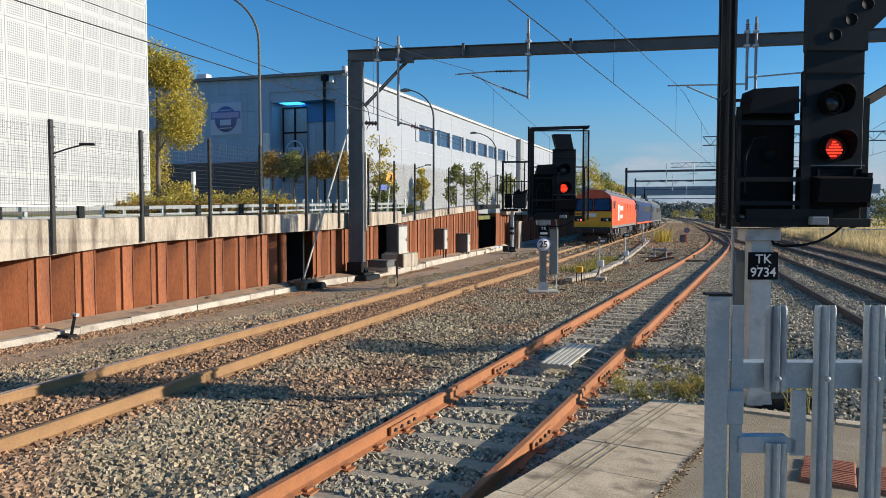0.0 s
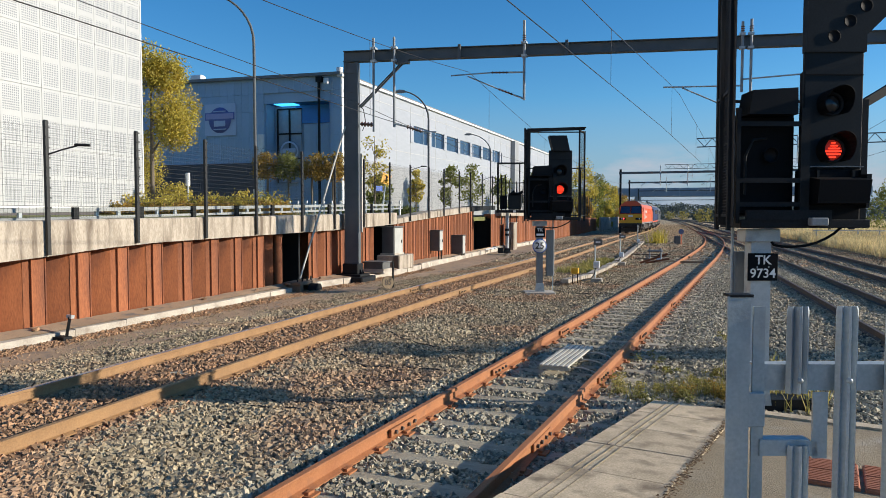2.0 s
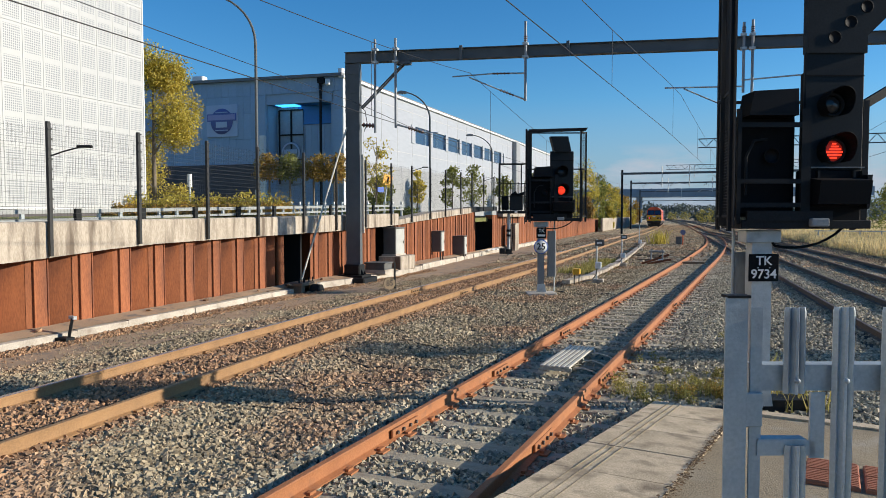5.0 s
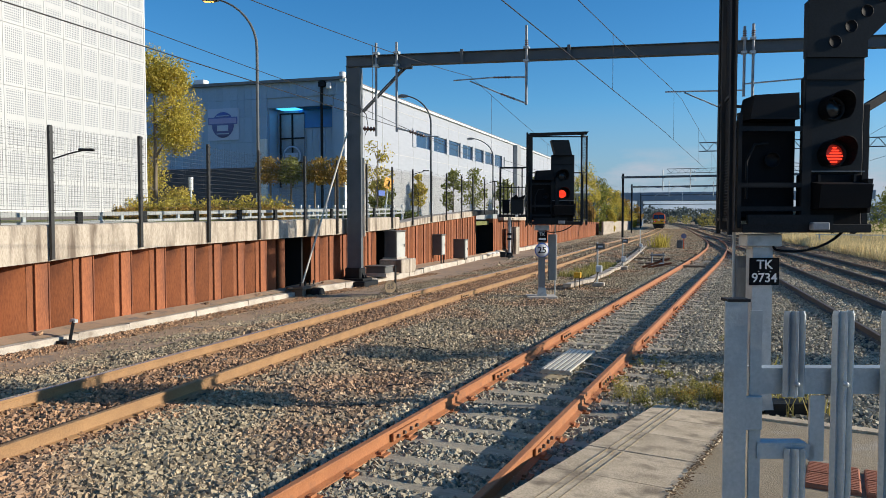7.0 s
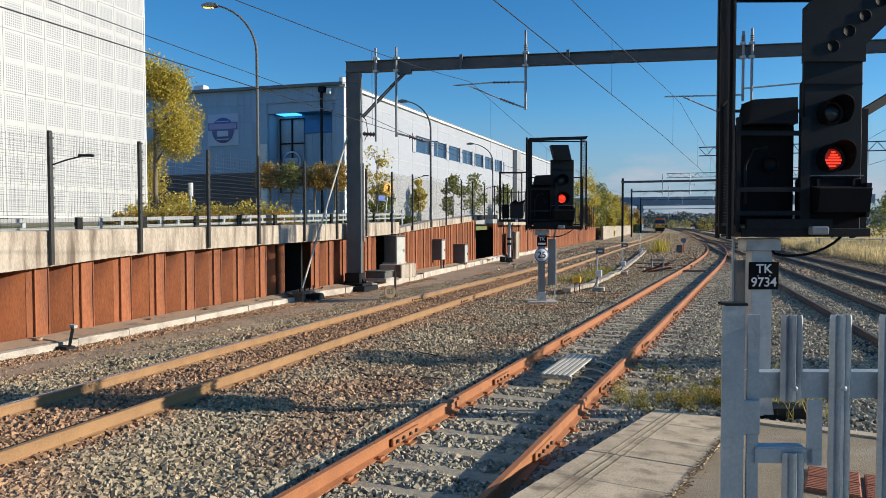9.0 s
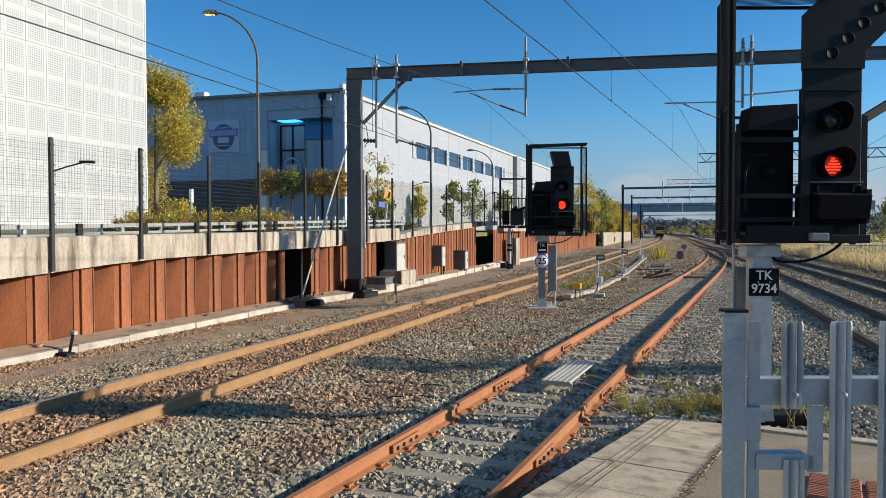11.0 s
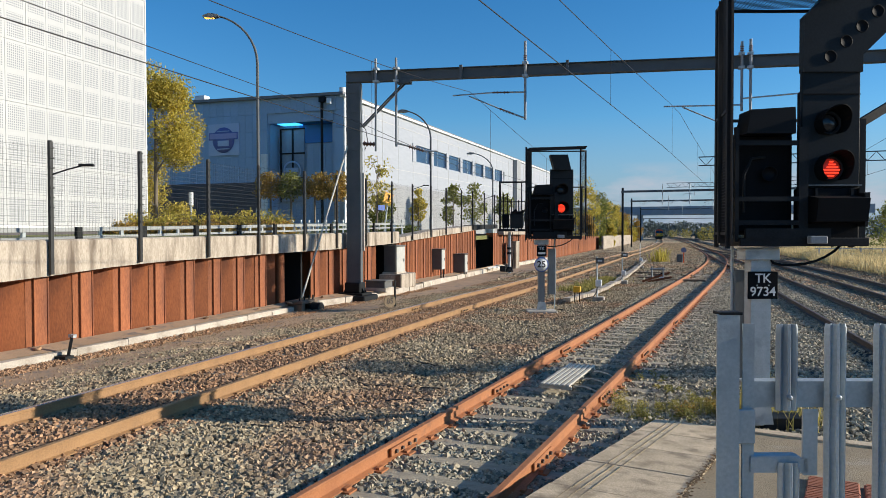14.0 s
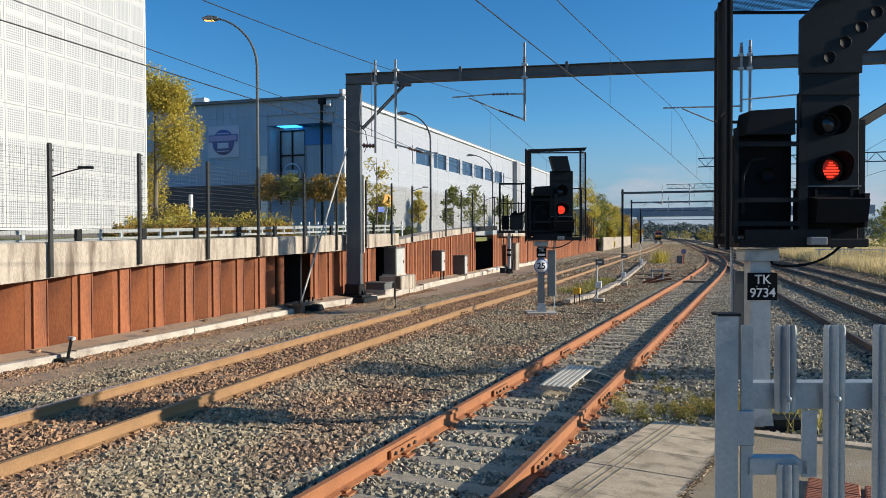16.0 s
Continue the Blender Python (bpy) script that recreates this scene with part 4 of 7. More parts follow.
def overhead_wires():
    def span(name, table, z_contact, z_cat, off, label, first=22.6, slack=1.0):
        top = thing(name, label, "overhead wire")
        ysup = [-40, first, 98, 134, 190, 250, 320]
        con, cat = [], []
        y = -40.0
        while y < 320:
            i = max(k for k in range(len(ysup) - 1) if ysup[k] <= y + 1e-6)
            t = (y - ysup[i]) / (ysup[i + 1] - ysup[i])
            x = along(table, y) + off - 0.014 * max(0.0, min(22.6, 22.6 - y))
            con.append((x, y, z_contact))
            cat.append((x, y, z_cat - 4 * t * (1 - t) * (z_cat - z_contact - 0.7) * (slack if i else 1.0)))
            y += 2.5 if y < 60 else 6
        part("contact_wire", Shape().tube(con, 0.008, 5, caps=False), M["wire"], top)
        part("catenary_wire", Shape().tube(cat, 0.008, 5, caps=False), M["wire"], top)
        for k in range(2, len(con), 4):
            if con[k][1] < 110:
                part("dropper", Shape().tube([con[k], cat[k]], 0.006, 4), M["wire"], top)

    span("main_line_wires", MAIN, 4.5, 6.9, 0.1, "contact and catenary wires over the main line")
    span("bay_line_wires", BAY, 4.87, 6.62, 0.05, "contact and catenary wires over the bay line", 27.0, 0.5)
    span("right_line_wires", RIGHT2, 4.75, 6.4, 0.1, "contact and catenary wires over the outer line")
    top = thing("feeder_wire", "feeder wire strung along the gantry masts", "overhead wire")
    p0, p1 = Vector((-10.2, -30, 6.5)), GA + Vector((0.25, -0.1, 6.2))
    pts = [p0.lerp(p1, t / 16) + Vector((0, 0, -0.1 * 4 * (t / 16) * (1 - t / 16))) for t in range(17)]
    part("wire", Shape().tube(pts, 0.009, 5, caps=False), M["wire"], top)
    pts = [(p1.x, p1.y, 6.2), (p1.x + 0.2, p1.y + 0.1, 5.95), (p1.x + 0.28, p1.y + 0.1, 5.5), (p1.x + 0.2, p1.y, 5.2)]
    part("jumper", Shape().tube(pts, 0.015, 5), M["wire"], top)
    p2 = Vector((-11.0, 98, 6.5))
    pts = [p1.lerp(p2, t / 12) + Vector((0, 0, -0.9 * 4 * (t / 12) * (1 - t / 12))) for t in range(13)]
    part("wire", Shape().tube(pts, 0.012, 5, caps=False), M["wire"], top)


overhead_wires()


# ---------------------------------------------------------------- far portals, lattice gantries and the road bridge
def far_portal(y, xa, xb, z, name, lattice=False, drops=()):
    top = thing(name, "distant steel overhead line portal over the tracks", "gantry", group="distant gantries")
    if lattice:
        for zz in (z, z + 0.9):
            part("chord", Shape().bar((xa, y, zz), (xb, y, zz), 0.12, 0.10), M["steel"], top)
        k, x = 0, xa
        while x < xb:
            part("lattice_bar", Shape().bar((x, y, z if k % 2 else z + 0.9), (x + 0.75, y, z + 0.9 if k % 2 else z), 0.06, 0.06), M["steel"], top)
            x += 0.75
            k += 1
    else:
        part("beam", Shape().bar((xa - 0.2, y, z), (xb, y, z), 0.26, 0.28), M["steel"], top)
    for x in ((xb,) if lattice else (xa, xb)):
        part("mast", Shape().bar((x, y, -0.2), (x, y, z + (0.9 if lattice else 0.5)), 0.27, 0.25), M["darksteel_and_shade"], top)
    for x in drops:
        part("drop_tube", Shape().tube([(x, y - 0.2, z - 1.8), (x, y - 0.2, z + 0.9)], 0.06, 6), M["galv"], top)
        part("arm", Shape().tube([(x, y - 0.2, z - 1.5), (x - 1.8, y - 0.2, z - 1.3), (x - 2.4, y - 0.2, z - 1.7)], 0.04, 6), M["galv"], top)


far_portal(97.6, -6.6, 18.5, 7.85, "overhead_line_portal", drops=(-1.5, 1.9, 6.0, 9.5))
far_portal(134.5, -7.5, 22.0, 8.2, "overhead_line_portal", drops=(-1.0, 6.5))
far_portal(79.6, 2.4, 26.0, 9.4, "lattice_gantry", lattice=True, drops=(12.0,))
far_portal(157, -1.6, 30.0, 12.0, "lattice_gantry", lattice=True, drops=(4.0, 9.0, 14.0))
far_portal(205, -9.0, 26.0, 9.0, "overhead_line_portal", drops=(2.0,))
far_portal(330, -16.0, 18.0, 9.0, "overhead_line_portal")


def road_bridge():
    top = thing("road_bridge", "grey-blue steel road bridge crossing over the railway", "bridge")
    y = 280
    part("deck", Shape().box((10, y, 9.9), (110, 10, 1.2)), M["bridge"], top)
    part("parapet", Shape().box((10, y - 5.0, 11.4), (110, 0.2, 1.9)), M["bridge"], top, "paler blue steel parapet")
    x = -44
    while x < 64:
        part("parapet_post", Shape().box((x, y - 5.2, 11.3), (0.25, 0.2, 2.4)), M["bridge"], top)
        x += 4.5
    for x in (-12.5, 16.5, 32):
        part("pier", Shape().box((x, y, 4.6), (2.0, 7, 9.6), bevel=0.2), M["bridge"], top)
    part("abutment", Shape().box((-36, y, 4.6), (16, 9, 9.6)), M["bridge"], top)
    part("abutment", Shape().box((54, y, 4.6), (16, 9, 9.6)), M["bridge"], top)


road_bridge()
# ---------------------------------------------------------------- buildings
def perforated(name):
    """White sheet with two blocks of small square-set holes on each panel."""
    m = material(name, (0.45, 0.455, 0.45), (0.42, 0.425, 0.42), 0.55, scale=0.6, fine=6, bump=0.0, vary=0.02)
    n, l = m.node_tree.nodes, m.node_tree.links
    b = n["Principled BSDF"]
    base = b.inputs["Base Color"].links[0].from_socket
    tc, sp = n.new("ShaderNodeTexCoord"), n.new("ShaderNodeSeparateXYZ")
    l.new(tc.outputs["Object"], sp.inputs[0])

    def op(kind, a, c=None):
        q = n.new("ShaderNodeMath")
        q.operation = kind
        for i, v in enumerate((a, c)):
            if v is None:
                continue
            if isinstance(v, (int, float)):
                q.inputs[i].default_value = v
            else:
                l.new(v, q.inputs[i])
        return q.outputs[0]

    def between(v, lo, hi):
        return op("MULTIPLY", op("GREATER_THAN", v, lo), op("LESS_THAN", v, hi))

    y, z = sp.outputs[1], sp.outputs[2]
    du = op("SUBTRACT", op("FRACT", op("DIVIDE", y, 0.0905)), 0.5)
    zz = op("FRACT", op("DIVIDE", z, 1.27))
    dv = op("SUBTRACT", op("FRACT", op("MULTIPLY", zz, 12.7)), 0.5)
    r = op("SQRT", op("ADD", op("MULTIPLY", du, du), op("MULTIPLY", dv, dv)))
    dot = op("LESS_THAN", r, 0.34)
    mask = op("MULTIPLY", dot, op("MULTIPLY", between(y, 0.09, 0.905), between(zz, 0.10, 0.90)))
    mix = n.new("ShaderNodeMix")
    mix.data_type = "RGBA"
    mix.inputs[7].default_value = (0.22, 0.235, 0.25, 1)
    l.new(mask, mix.inputs[0]), l.new(base, mix.inputs[6]), l.new(mix.outputs[2], b.inputs["Base Color"])
    return m


M["perforated"] = perforated("perforated")


def white_building():
    top = thing("panel_clad_building", "white building clad in perforated metal panels", "building")
    x, y1 = -26.0, 30.1
    part("wall", Shape().box((x - 10.1, y1 - 30.2, 12), (20, 60, 18.4)), M["white_sheet"], top)
    part("plinth_wall", Shape().box((x - 10.2, y1 - 30.4, 2.4), (19.6, 59, 1.2)), M["dark_brick"], top)
    pm = Shape().box((0, 0.5, 1.27), (0.05, 1.0, 2.54), bevel=0.005).mesh("cladding_panel", M["perforated"])
    for c in range(22):
        for r in range(7):
            ob = part("cladding_panel", pm, None, top)
            ob.matrix_basis = Matrix.Translation((x - 0.06, y1 - 1.01 * (c + 1), 2.62 + r * 2.55))
    part("corner_trim", Shape().box((x - 0.06, y1 + 0.02, 12), (0.1, 0.07, 18.8)), M["white"], top)
    part("base_trim", Shape().box((x - 0.03, y1 - 12, 2.55), (0.12, 24, 0.1)), M["white"], top)
    return top


white_building()


def arena():
    top = thing("arena_building", "sports arena with white side cladding and a shaded blue-grey front", "building")
    x0, y0 = -26.9, 55.0
    # side: lower grey sheeting, upper white sheeting round a ribbon of windows
    y1 = 165.0

    def roof_z(y):
        return 14.0 + (y - y0) * 0.019

    def strip(name, za, zb, mat, a=y0, b=y1, label=""):
        s = Shape()
        vs = []
        for y in (a, b):
            ta = za(y) if callable(za) else za
            tb = zb(y) if callable(zb) else zb
            vs += [(x0 - 0.4, y, ta), (x0, y, ta), (x0, y, tb), (x0 - 0.4, y, tb)]
        s.add(vs, [(0, 1, 2, 3), (4, 7, 6, 5), (0, 4, 5, 1), (1, 5, 6, 2), (2, 6, 7, 3), (3, 7, 4, 0)])
        return part(name, s, M[mat], top, label)

    def sill(y):
        return 10.15 + (y - 72) * 0.014

    def head(y):
        return 11.95 + (y - 72) * 0.014

    strip("side_wall", 1.5, lambda y: 7.1 + (y - y0) * 0.009, "grey_sheet", label="grey lower side sheeting")
    strip("side_wall", lambda y: 7.1 + (y - y0) * 0.009, sill, "white_sheet")
    strip("side_wall", sill, head, "white_sheet", y0, 72.1)
    strip("side_wall", sill, head, "white_sheet", 115.0, y1)
    strip("side_wall", head, roof_z, "white_sheet")
    for k in range(26):
        y = y0 + 4.2 * k
        part("panel_joint", Shape().box((x0 + 0.005, y, 10.5 + (y - y0) * 0.014), (0.02, 0.05, 6.6)), M["white_panel"], top)
    for z in (8.6, 13.0):
        part("panel_joint", Shape().bar((x0 + 0.01, y0, z), (x0 + 0.01, y1, z + 1.9), 0.03, 0.06), M["white_panel"], top)
    y = 72.1
    while y < 114:
        l = 5.9
        w = part("window", Shape().box((x0 - 0.14, y + l / 2, (sill(y) + head(y)) / 2 + 0.03), (0.05, l - 0.6, 1.75)), M["glass_dark"], top, "dark blue window pane")
        part("window_frame", Shape().box((x0 - 0.06, y, (sill(y) + head(y)) / 2), (0.3, 1.0, 2.0)), M["white_sheet"], w)
        y += l
    part("service_tower", Shape().box((x0 - 1, 123, 9), (3.5, 3.0, 12.4)), M["grey_sheet"], top, "grey sheet-clad service tower")
    part("side_trim", Shape().box((x0 + 0.03, y0 + 0.25, 8), (0.12, 0.6, 12.4)), M["white"], top)
    part("eaves_trim", Shape().bar((x0 + 0.02, y0 - 0.3, 14.05), (x0 + 0.02, y1, roof_z(y1) + 0.05), 0.5, 0.22), M["white"], top)
    # roof
    s = Shape()
    vs = []
    for y in (y0 - 0.4, y1):
        z = roof_z(y) + 0.1
        vs += [(x0 - 45, y, z + 0.5), (x0 + 0.1, y, z), (x0 + 0.1, y, z + 0.25), (x0 - 45, y, z + 0.75)]
    s.add(vs, [(0, 1, 2, 3), (4, 7, 6, 5), (0, 4, 5, 1), (1, 5, 6, 2), (2, 6, 7, 3), (3, 7, 4, 0)])
    part("roof", s, M["loco_grey"], top)
    # front: rows of metal panels with a recessed entrance
    rec = (-34.4, -28.0, 12.05)
    x = x0 - 0.02
    widths = 0.75
    pm = {}
    col = 0
    while x > -52:
        for zi, (za, zb) in enumerate(((6.85, 9.1), (9.1, 11.35), (11.35, 12.9), (12.9, 14.25))):
            xa = x - widths
            if xa < rec[1] and x > rec[0] and za < rec[2] - 0.2:
                continue
            key = (round(zb - za, 2))
            if key not in pm:
                pm[key] = Shape().box((0, 0, 0), (widths - 0.012, 0.08, zb - za - 0.012), bevel=0.006).mesh("front_panel", M["blue_sheet"])
            ob = part("front_panel", pm[key], None, top)
            ob.matrix_basis = Matrix.Translation((x - widths / 2, y0 + random.uniform(-0.004, 0.004), (za + zb) / 2))
        x -= widths
        col += 1
    part("front_wall", Shape().box((-43.2, y0 + 0.3, 8), (17.4, 0.4, 12.6)), M["blue_sheet"], top)
    part("front_wall", Shape().box((-27.45, y0 + 0.3, 8), (1.0, 0.4, 12.6)), M["blue_sheet"], top)
    part("front_wall", Shape().box((-31.2, y0 + 0.3, 13.15), (6.6, 0.4, 2.2)), M["blue_sheet"], top)
    part("base_wall", Shape().box((-43.3, y0 - 0.1, 4.3), (17.6, 0.3, 5.1)), M["dark_brick"], top, "dark brick base")
    part("entrance_wall", Shape().box((-31.2, y0 + 1.9, 7), (7, 0.3, 11)), M["blue_sheet"], top)
    for i in range(6):
        part("entrance_panel", Shape().box((-31.75 + i * 0.63, y0 + 1.71, 7.3), (0.61, 0.06, 6.1)), M["blue_sheet"], top)
    part("entrance_side", Shape().box((-28.05, y0 + 3.2, 7), (0.2, 5.8, 10.4)), M["blue_sheet"], top)
    part("entrance_side", Shape().box((-34.45, y0 + 3.2, 7), (0.2, 5.8, 10.4)), M["blue_sheet"], top)
    part("entrance_soffit", Shape().box((-31.2, y0 + 3.2, 12.15), (6.4, 5.9, 0.2)), M["blue_paint"], top, "bright blue painted soffit")
    part("entrance_band", Shape().box((-30.0, y0 + 1.65, 11.2), (4.2, 0.15, 1.6)), M["blue_paint"], top, "bright blue painted band")
    part("roof_light", Shape().box((-32.7, y0 + 0.95, 12.02), (1.9, 1.2, 0.06)), M["lit_blue"], top, "glowing pale blue soffit panel")
    for i in range(2):
        for j in range(3):
            g = part("entrance_window", Shape().box((-33.3 + i * 1.2, y0 + 1.5 + i * 0.02, 6.2 + j * 2.2), (1.1, 0.08, 2.1)), M["entrance_glass"], top, "blue-grey glazing")
            part("mullion", Shape().box((-33.9 + i * 1.2, y0 + 1.42, 6.2 + j * 2.2), (0.12, 0.14, 2.2)), M["darksteel_and_shade"], g)
            part("transom", Shape().box((-33.3 + i * 1.2, y0 + 1.42, 7.3 + j * 2.2), (1.2, 0.14, 0.12)), M["darksteel_and_shade"], g)
    part("round_sign", Shape().lathe([(0.78, 0), (0.92, 0), (0.92, 0.05), (0.78, 0.05)], (-32.7, y0 + 1.32, 7.9), 28, Matrix.Rotation(radians(90), 3, "X")), M["logo_pale"], top, "pale ring-shaped sign on the glazing")
    part("sign_bar", Shape().box((-32.7, y0 + 1.26, 8.0), (1.3, 0.05, 0.38)), M["logo_pale"], top)
    part("pipe", Shape().tube([(-28.9, y0 - 0.2, 2.3), (-28.9, y0 - 0.2, 13.7)], 0.12, 10), M["darksteel_and_shade"], top, "dark rainwater pipe")
    part("hopper", Shape().box((-28.8, y0 - 0.25, 13.8), (0.55, 0.45, 0.45)), M["darksteel_and_shade"], top)
    part("floodlight", Shape().box((-28.1, y0 - 0.4, 13.6), (0.4, 0.3, 0.5), bevel=0.05), M["white"], top, "white wall floodlight")
    part("white_pillar", Shape().box((-34.0, y0 - 1.2, 5.6), (0.5, 0.3, 7.2)), M["white"], top, "white upright banner post")
    # square sign: pale board, dark disc and rings, bars in place of lettering
    board = part("sign_board", Shape().box((-38.85, y0 - 0.12, 10.8), (3.25, 0.1, 2.85)), M["logo_pale"], top, "pale blue square sign board")
    rot = Matrix.Rotation(radians(90), 3, "X")
    part("disc", Shape().lathe([(0, 0), (1.15, 0), (1.15, 0.03), (0, 0.03)], (-38.85, y0 - 0.19, 10.75), 32, rot), M["logo_dark"], board, "dark blue round emblem")
    part("emblem_border", Shape().box((-38.85, y0 - 0.235, 11.1), (3.05, 0.03, 0.66)), M["logo_dark"], board)
    part("emblem_bar", Shape().box((-38.85, y0 - 0.26, 11.1), (2.85, 0.04, 0.46)), M["logo_red"], board, "lilac bar in place of lettering")
    part("emblem_bar", Shape().box((-38.85, y0 - 0.25, 10.45), (1.15, 0.04, 0.5)), M["logo_pale"], board)
    for k, zz in ((0, 11.55), (1, 9.95)):
        part("emblem_bar", Shape().box((-38.85, y0 - 0.24, zz), (1.3, 0.03, 0.08)), M["logo_pale"], board)
    part("roof_unit", Shape().tube([(-28.0, 57, 14.2), (-28.0, 57, 15.2)], 0.3, 10), M["white"], top)
    part("roof_unit", Shape().box((-42, 56, 14.9), (1.2, 0.8, 0.5), bevel=0.1), M["white"], top)
    return top


M["grey_sheet"] = material("grey_sheet", (0.33, 0.335, 0.34), (0.27, 0.275, 0.28), 0.55, scale=0.4, fine=6, bump=0.05, stretch=(1, 0.3, 1))
M["lit_blue"] = glow("lit_blue", (0.06, 0.50, 1.0), 1.4)
M["entrance_glass"] = material("entrance_glass", (0.27, 0.35, 0.43), (0.22, 0.29, 0.37), 0.25, scale=0.5, fine=3, bump=0.02)
arena()


# ---------------------------------------------------------------- fence and guard rail on top of the wall
M["mesh_wire"] = material("mesh_wire", (0.05, 0.05, 0.05), (0.03, 0.03, 0.03), 0.5, 0.2, scale=4, fine=30, bump=0)


def wall_fence():
    top = thing("mesh_fence", "tall black weldmesh security fence on the retaining wall", "fence")
    ys = [8.0, 10.48, 12.85, 15.27, 17.57, 20.2, 22.5, 24.99, 27.6, 30.05, 32.62, 35.03, 37.8, 40.1, 42.8, 45.4] + [48.0 + 2.5 * k for k in range(24)]

    def ztop(y):
        return min(3.72 + 0.0245 * y, 4.75)

    for k, y in enumerate(ys):
        z0 = line_value(BEAM_LOW, y) + 0.03 if y < 47 else 1.6
        p = Shape().box((-11.27, y, (z0 + ztop(y)) / 2), (0.06, 0.075, ztop(y) - z0)).tube([(-11.27, y, ztop(y) - 0.005), (-11.27, y, ztop(y) + 0.02)], 0.042, 8)
        post = part("post", p, M["post_black"], top)
        for i in range(9):
            part("clamp", Shape().box((-11.23, y, z0 + 0.9 + i * 0.19), (0.03, 0.10, 0.03)), M["post_black"], post)
    for a, b in zip(ys, ys[1:]):
        s = Shape()
        za, zb = (line_value(BEAM_TOP if a < 28 else BEAM_TOP_FAR, a) + 0.06 if a < 47 else 1.9), ztop(a)
        step = 0.0762 if a < 20 else (0.11 if a < 47 else 0.3)
        y = a + 0.06
        while y < b - 0.03:
            s.bar((-11.31, y, za), (-11.31, y, zb - 0.03), 0.0022, 0.0022)
            y += step
        z = za
        while z < zb:
            s.bar((-11.31, a, z), (-11.31, b, z), 0.004, 0.004)
            z += 0.1 if a < 20 else 0.2
        part("mesh_panel", s.mesh("mesh_panel", M["mesh_wire"], clean=False), None, top, "fine black welded wire mesh", kind="stuff")
    for y, z in ((10.5, 3.4), (30.0, 4.28), (42.8, 4.45)):
        q = Shape().tube([(-11.25, y, z - 0.05), (-11.0, y + 0.12, z + 0.05), (-10.8, y + 0.25, z + 0.12)], 0.015, 6).box((-10.72, y + 0.30, z + 0.14), (0.28, 0.10, 0.05), Matrix.Rotation(0.5, 3, "Z"), bevel=0.015)
        part("lamp_arm", q, M["darksteel_and_shade"], top, "small dark lamp on an arm")
    return top


wall_fence()


M["guard"] = material("guard", (0.36, 0.37, 0.36), (0.28, 0.29, 0.28), 0.6, 0.0, scale=2, fine=40, bump=0.05)


def guard_rail():
    top = thing("guard_rail", "galvanised open-box road guard rail on posts", "guard rail")

    def z(y):
        return 2.30 + 0.02 * (y - 12)

    for dz in (0.0, -0.20):
        part("rail", Shape().bar((-14.0, -4, z(-4) + dz), (-14.0, 36, z(36) + dz), 0.09, 0.10 if dz == 0 else 0.07), M["guard"], top)
    y = -2.0
    while y < 36:
        part("post", Shape().box((-13.93, y, z(y) - 0.25), (0.10, 0.16, 0.62)), M["darksteel_and_shade"], top)
        for k in (0.75, 1.5):
            part("spacer", Shape().box((-14.0, y + k, z(y + k) - 0.1), (0.06, 0.09, 0.14)), M["galv"], top)
        y += 2.25
    return top


guard_rail()


# ---------------------------------------------------------------- street lamps
def street_lamp(x, y, zb, h, reach, dirx, diry, lit):
    top = thing("street_lamp", "tall grey street lamp column with a curved arm" + (" and lit lantern" if lit else ""), "street lamp", at=(x, y, zb), group="street lamps")
    pts = [(0, 0, 0), (0, 0, h * 0.5), (0, 0, h * 0.78)]
    for k in range(1, 9):
        a = k / 8 * 1.35
        pts.append((dirx * reach * (1 - math.cos(a)) * 1.1, diry * reach * (1 - math.cos(a)) * 1.1, h * 0.78 + h * 0.22 * math.sin(a)))
    part("column", Shape().tube(pts, 0.085, 10, r2=0.045), M["steel"], top)
    part("base_sleeve", Shape().tube([(0, 0, 0), (0, 0, 1.6)], 0.13, 12), M["galv"], top)
    e = Vector(pts[-1])
    d = Vector((dirx, diry, 0.05)).normalized()
    yaw = Matrix.Rotation(math.atan2(diry, dirx), 4, "Z")
    lan = part("lantern", Shape().prism([(-0.05, -0.06), (0.30, -0.13), (0.75, -0.10), (0.80, 0.0), (0.45, 0.12), (0.0, 0.07)], "y", 0.32, Matrix.Translation(e) @ yaw), M["loco_grey"], top)
    part("lens", Shape().box(e + d * 0.45 + Vector((0, 0, -0.13)), (0.5, 0.24, 0.04), yaw.to_3x3(), bevel=0.01), M["glow_lamp"] if lit else M["white"], lan)
    return top


p = site(-9.86, 37.5)
street_lamp(p.x, p.y, 2.0, 11.8, 2.4, -CG, -SG, True)
p = site(-1.05, 55.0)
street_lamp(p.x, p.y, 2.0, 9.8, 2.1, -CG, -SG, False)
p = site(5.6, 82.0)
street_lamp(p.x, p.y, 2.0, 9.6, 2.6, -CG, -SG, False)


# ---------------------------------------------------------------- trees and hedges
LEAF = np.array([(-0.5, 0, 0), (0, 0.28, 0.06), (0.5, 0, 0), (0, -0.28, 0.06)])


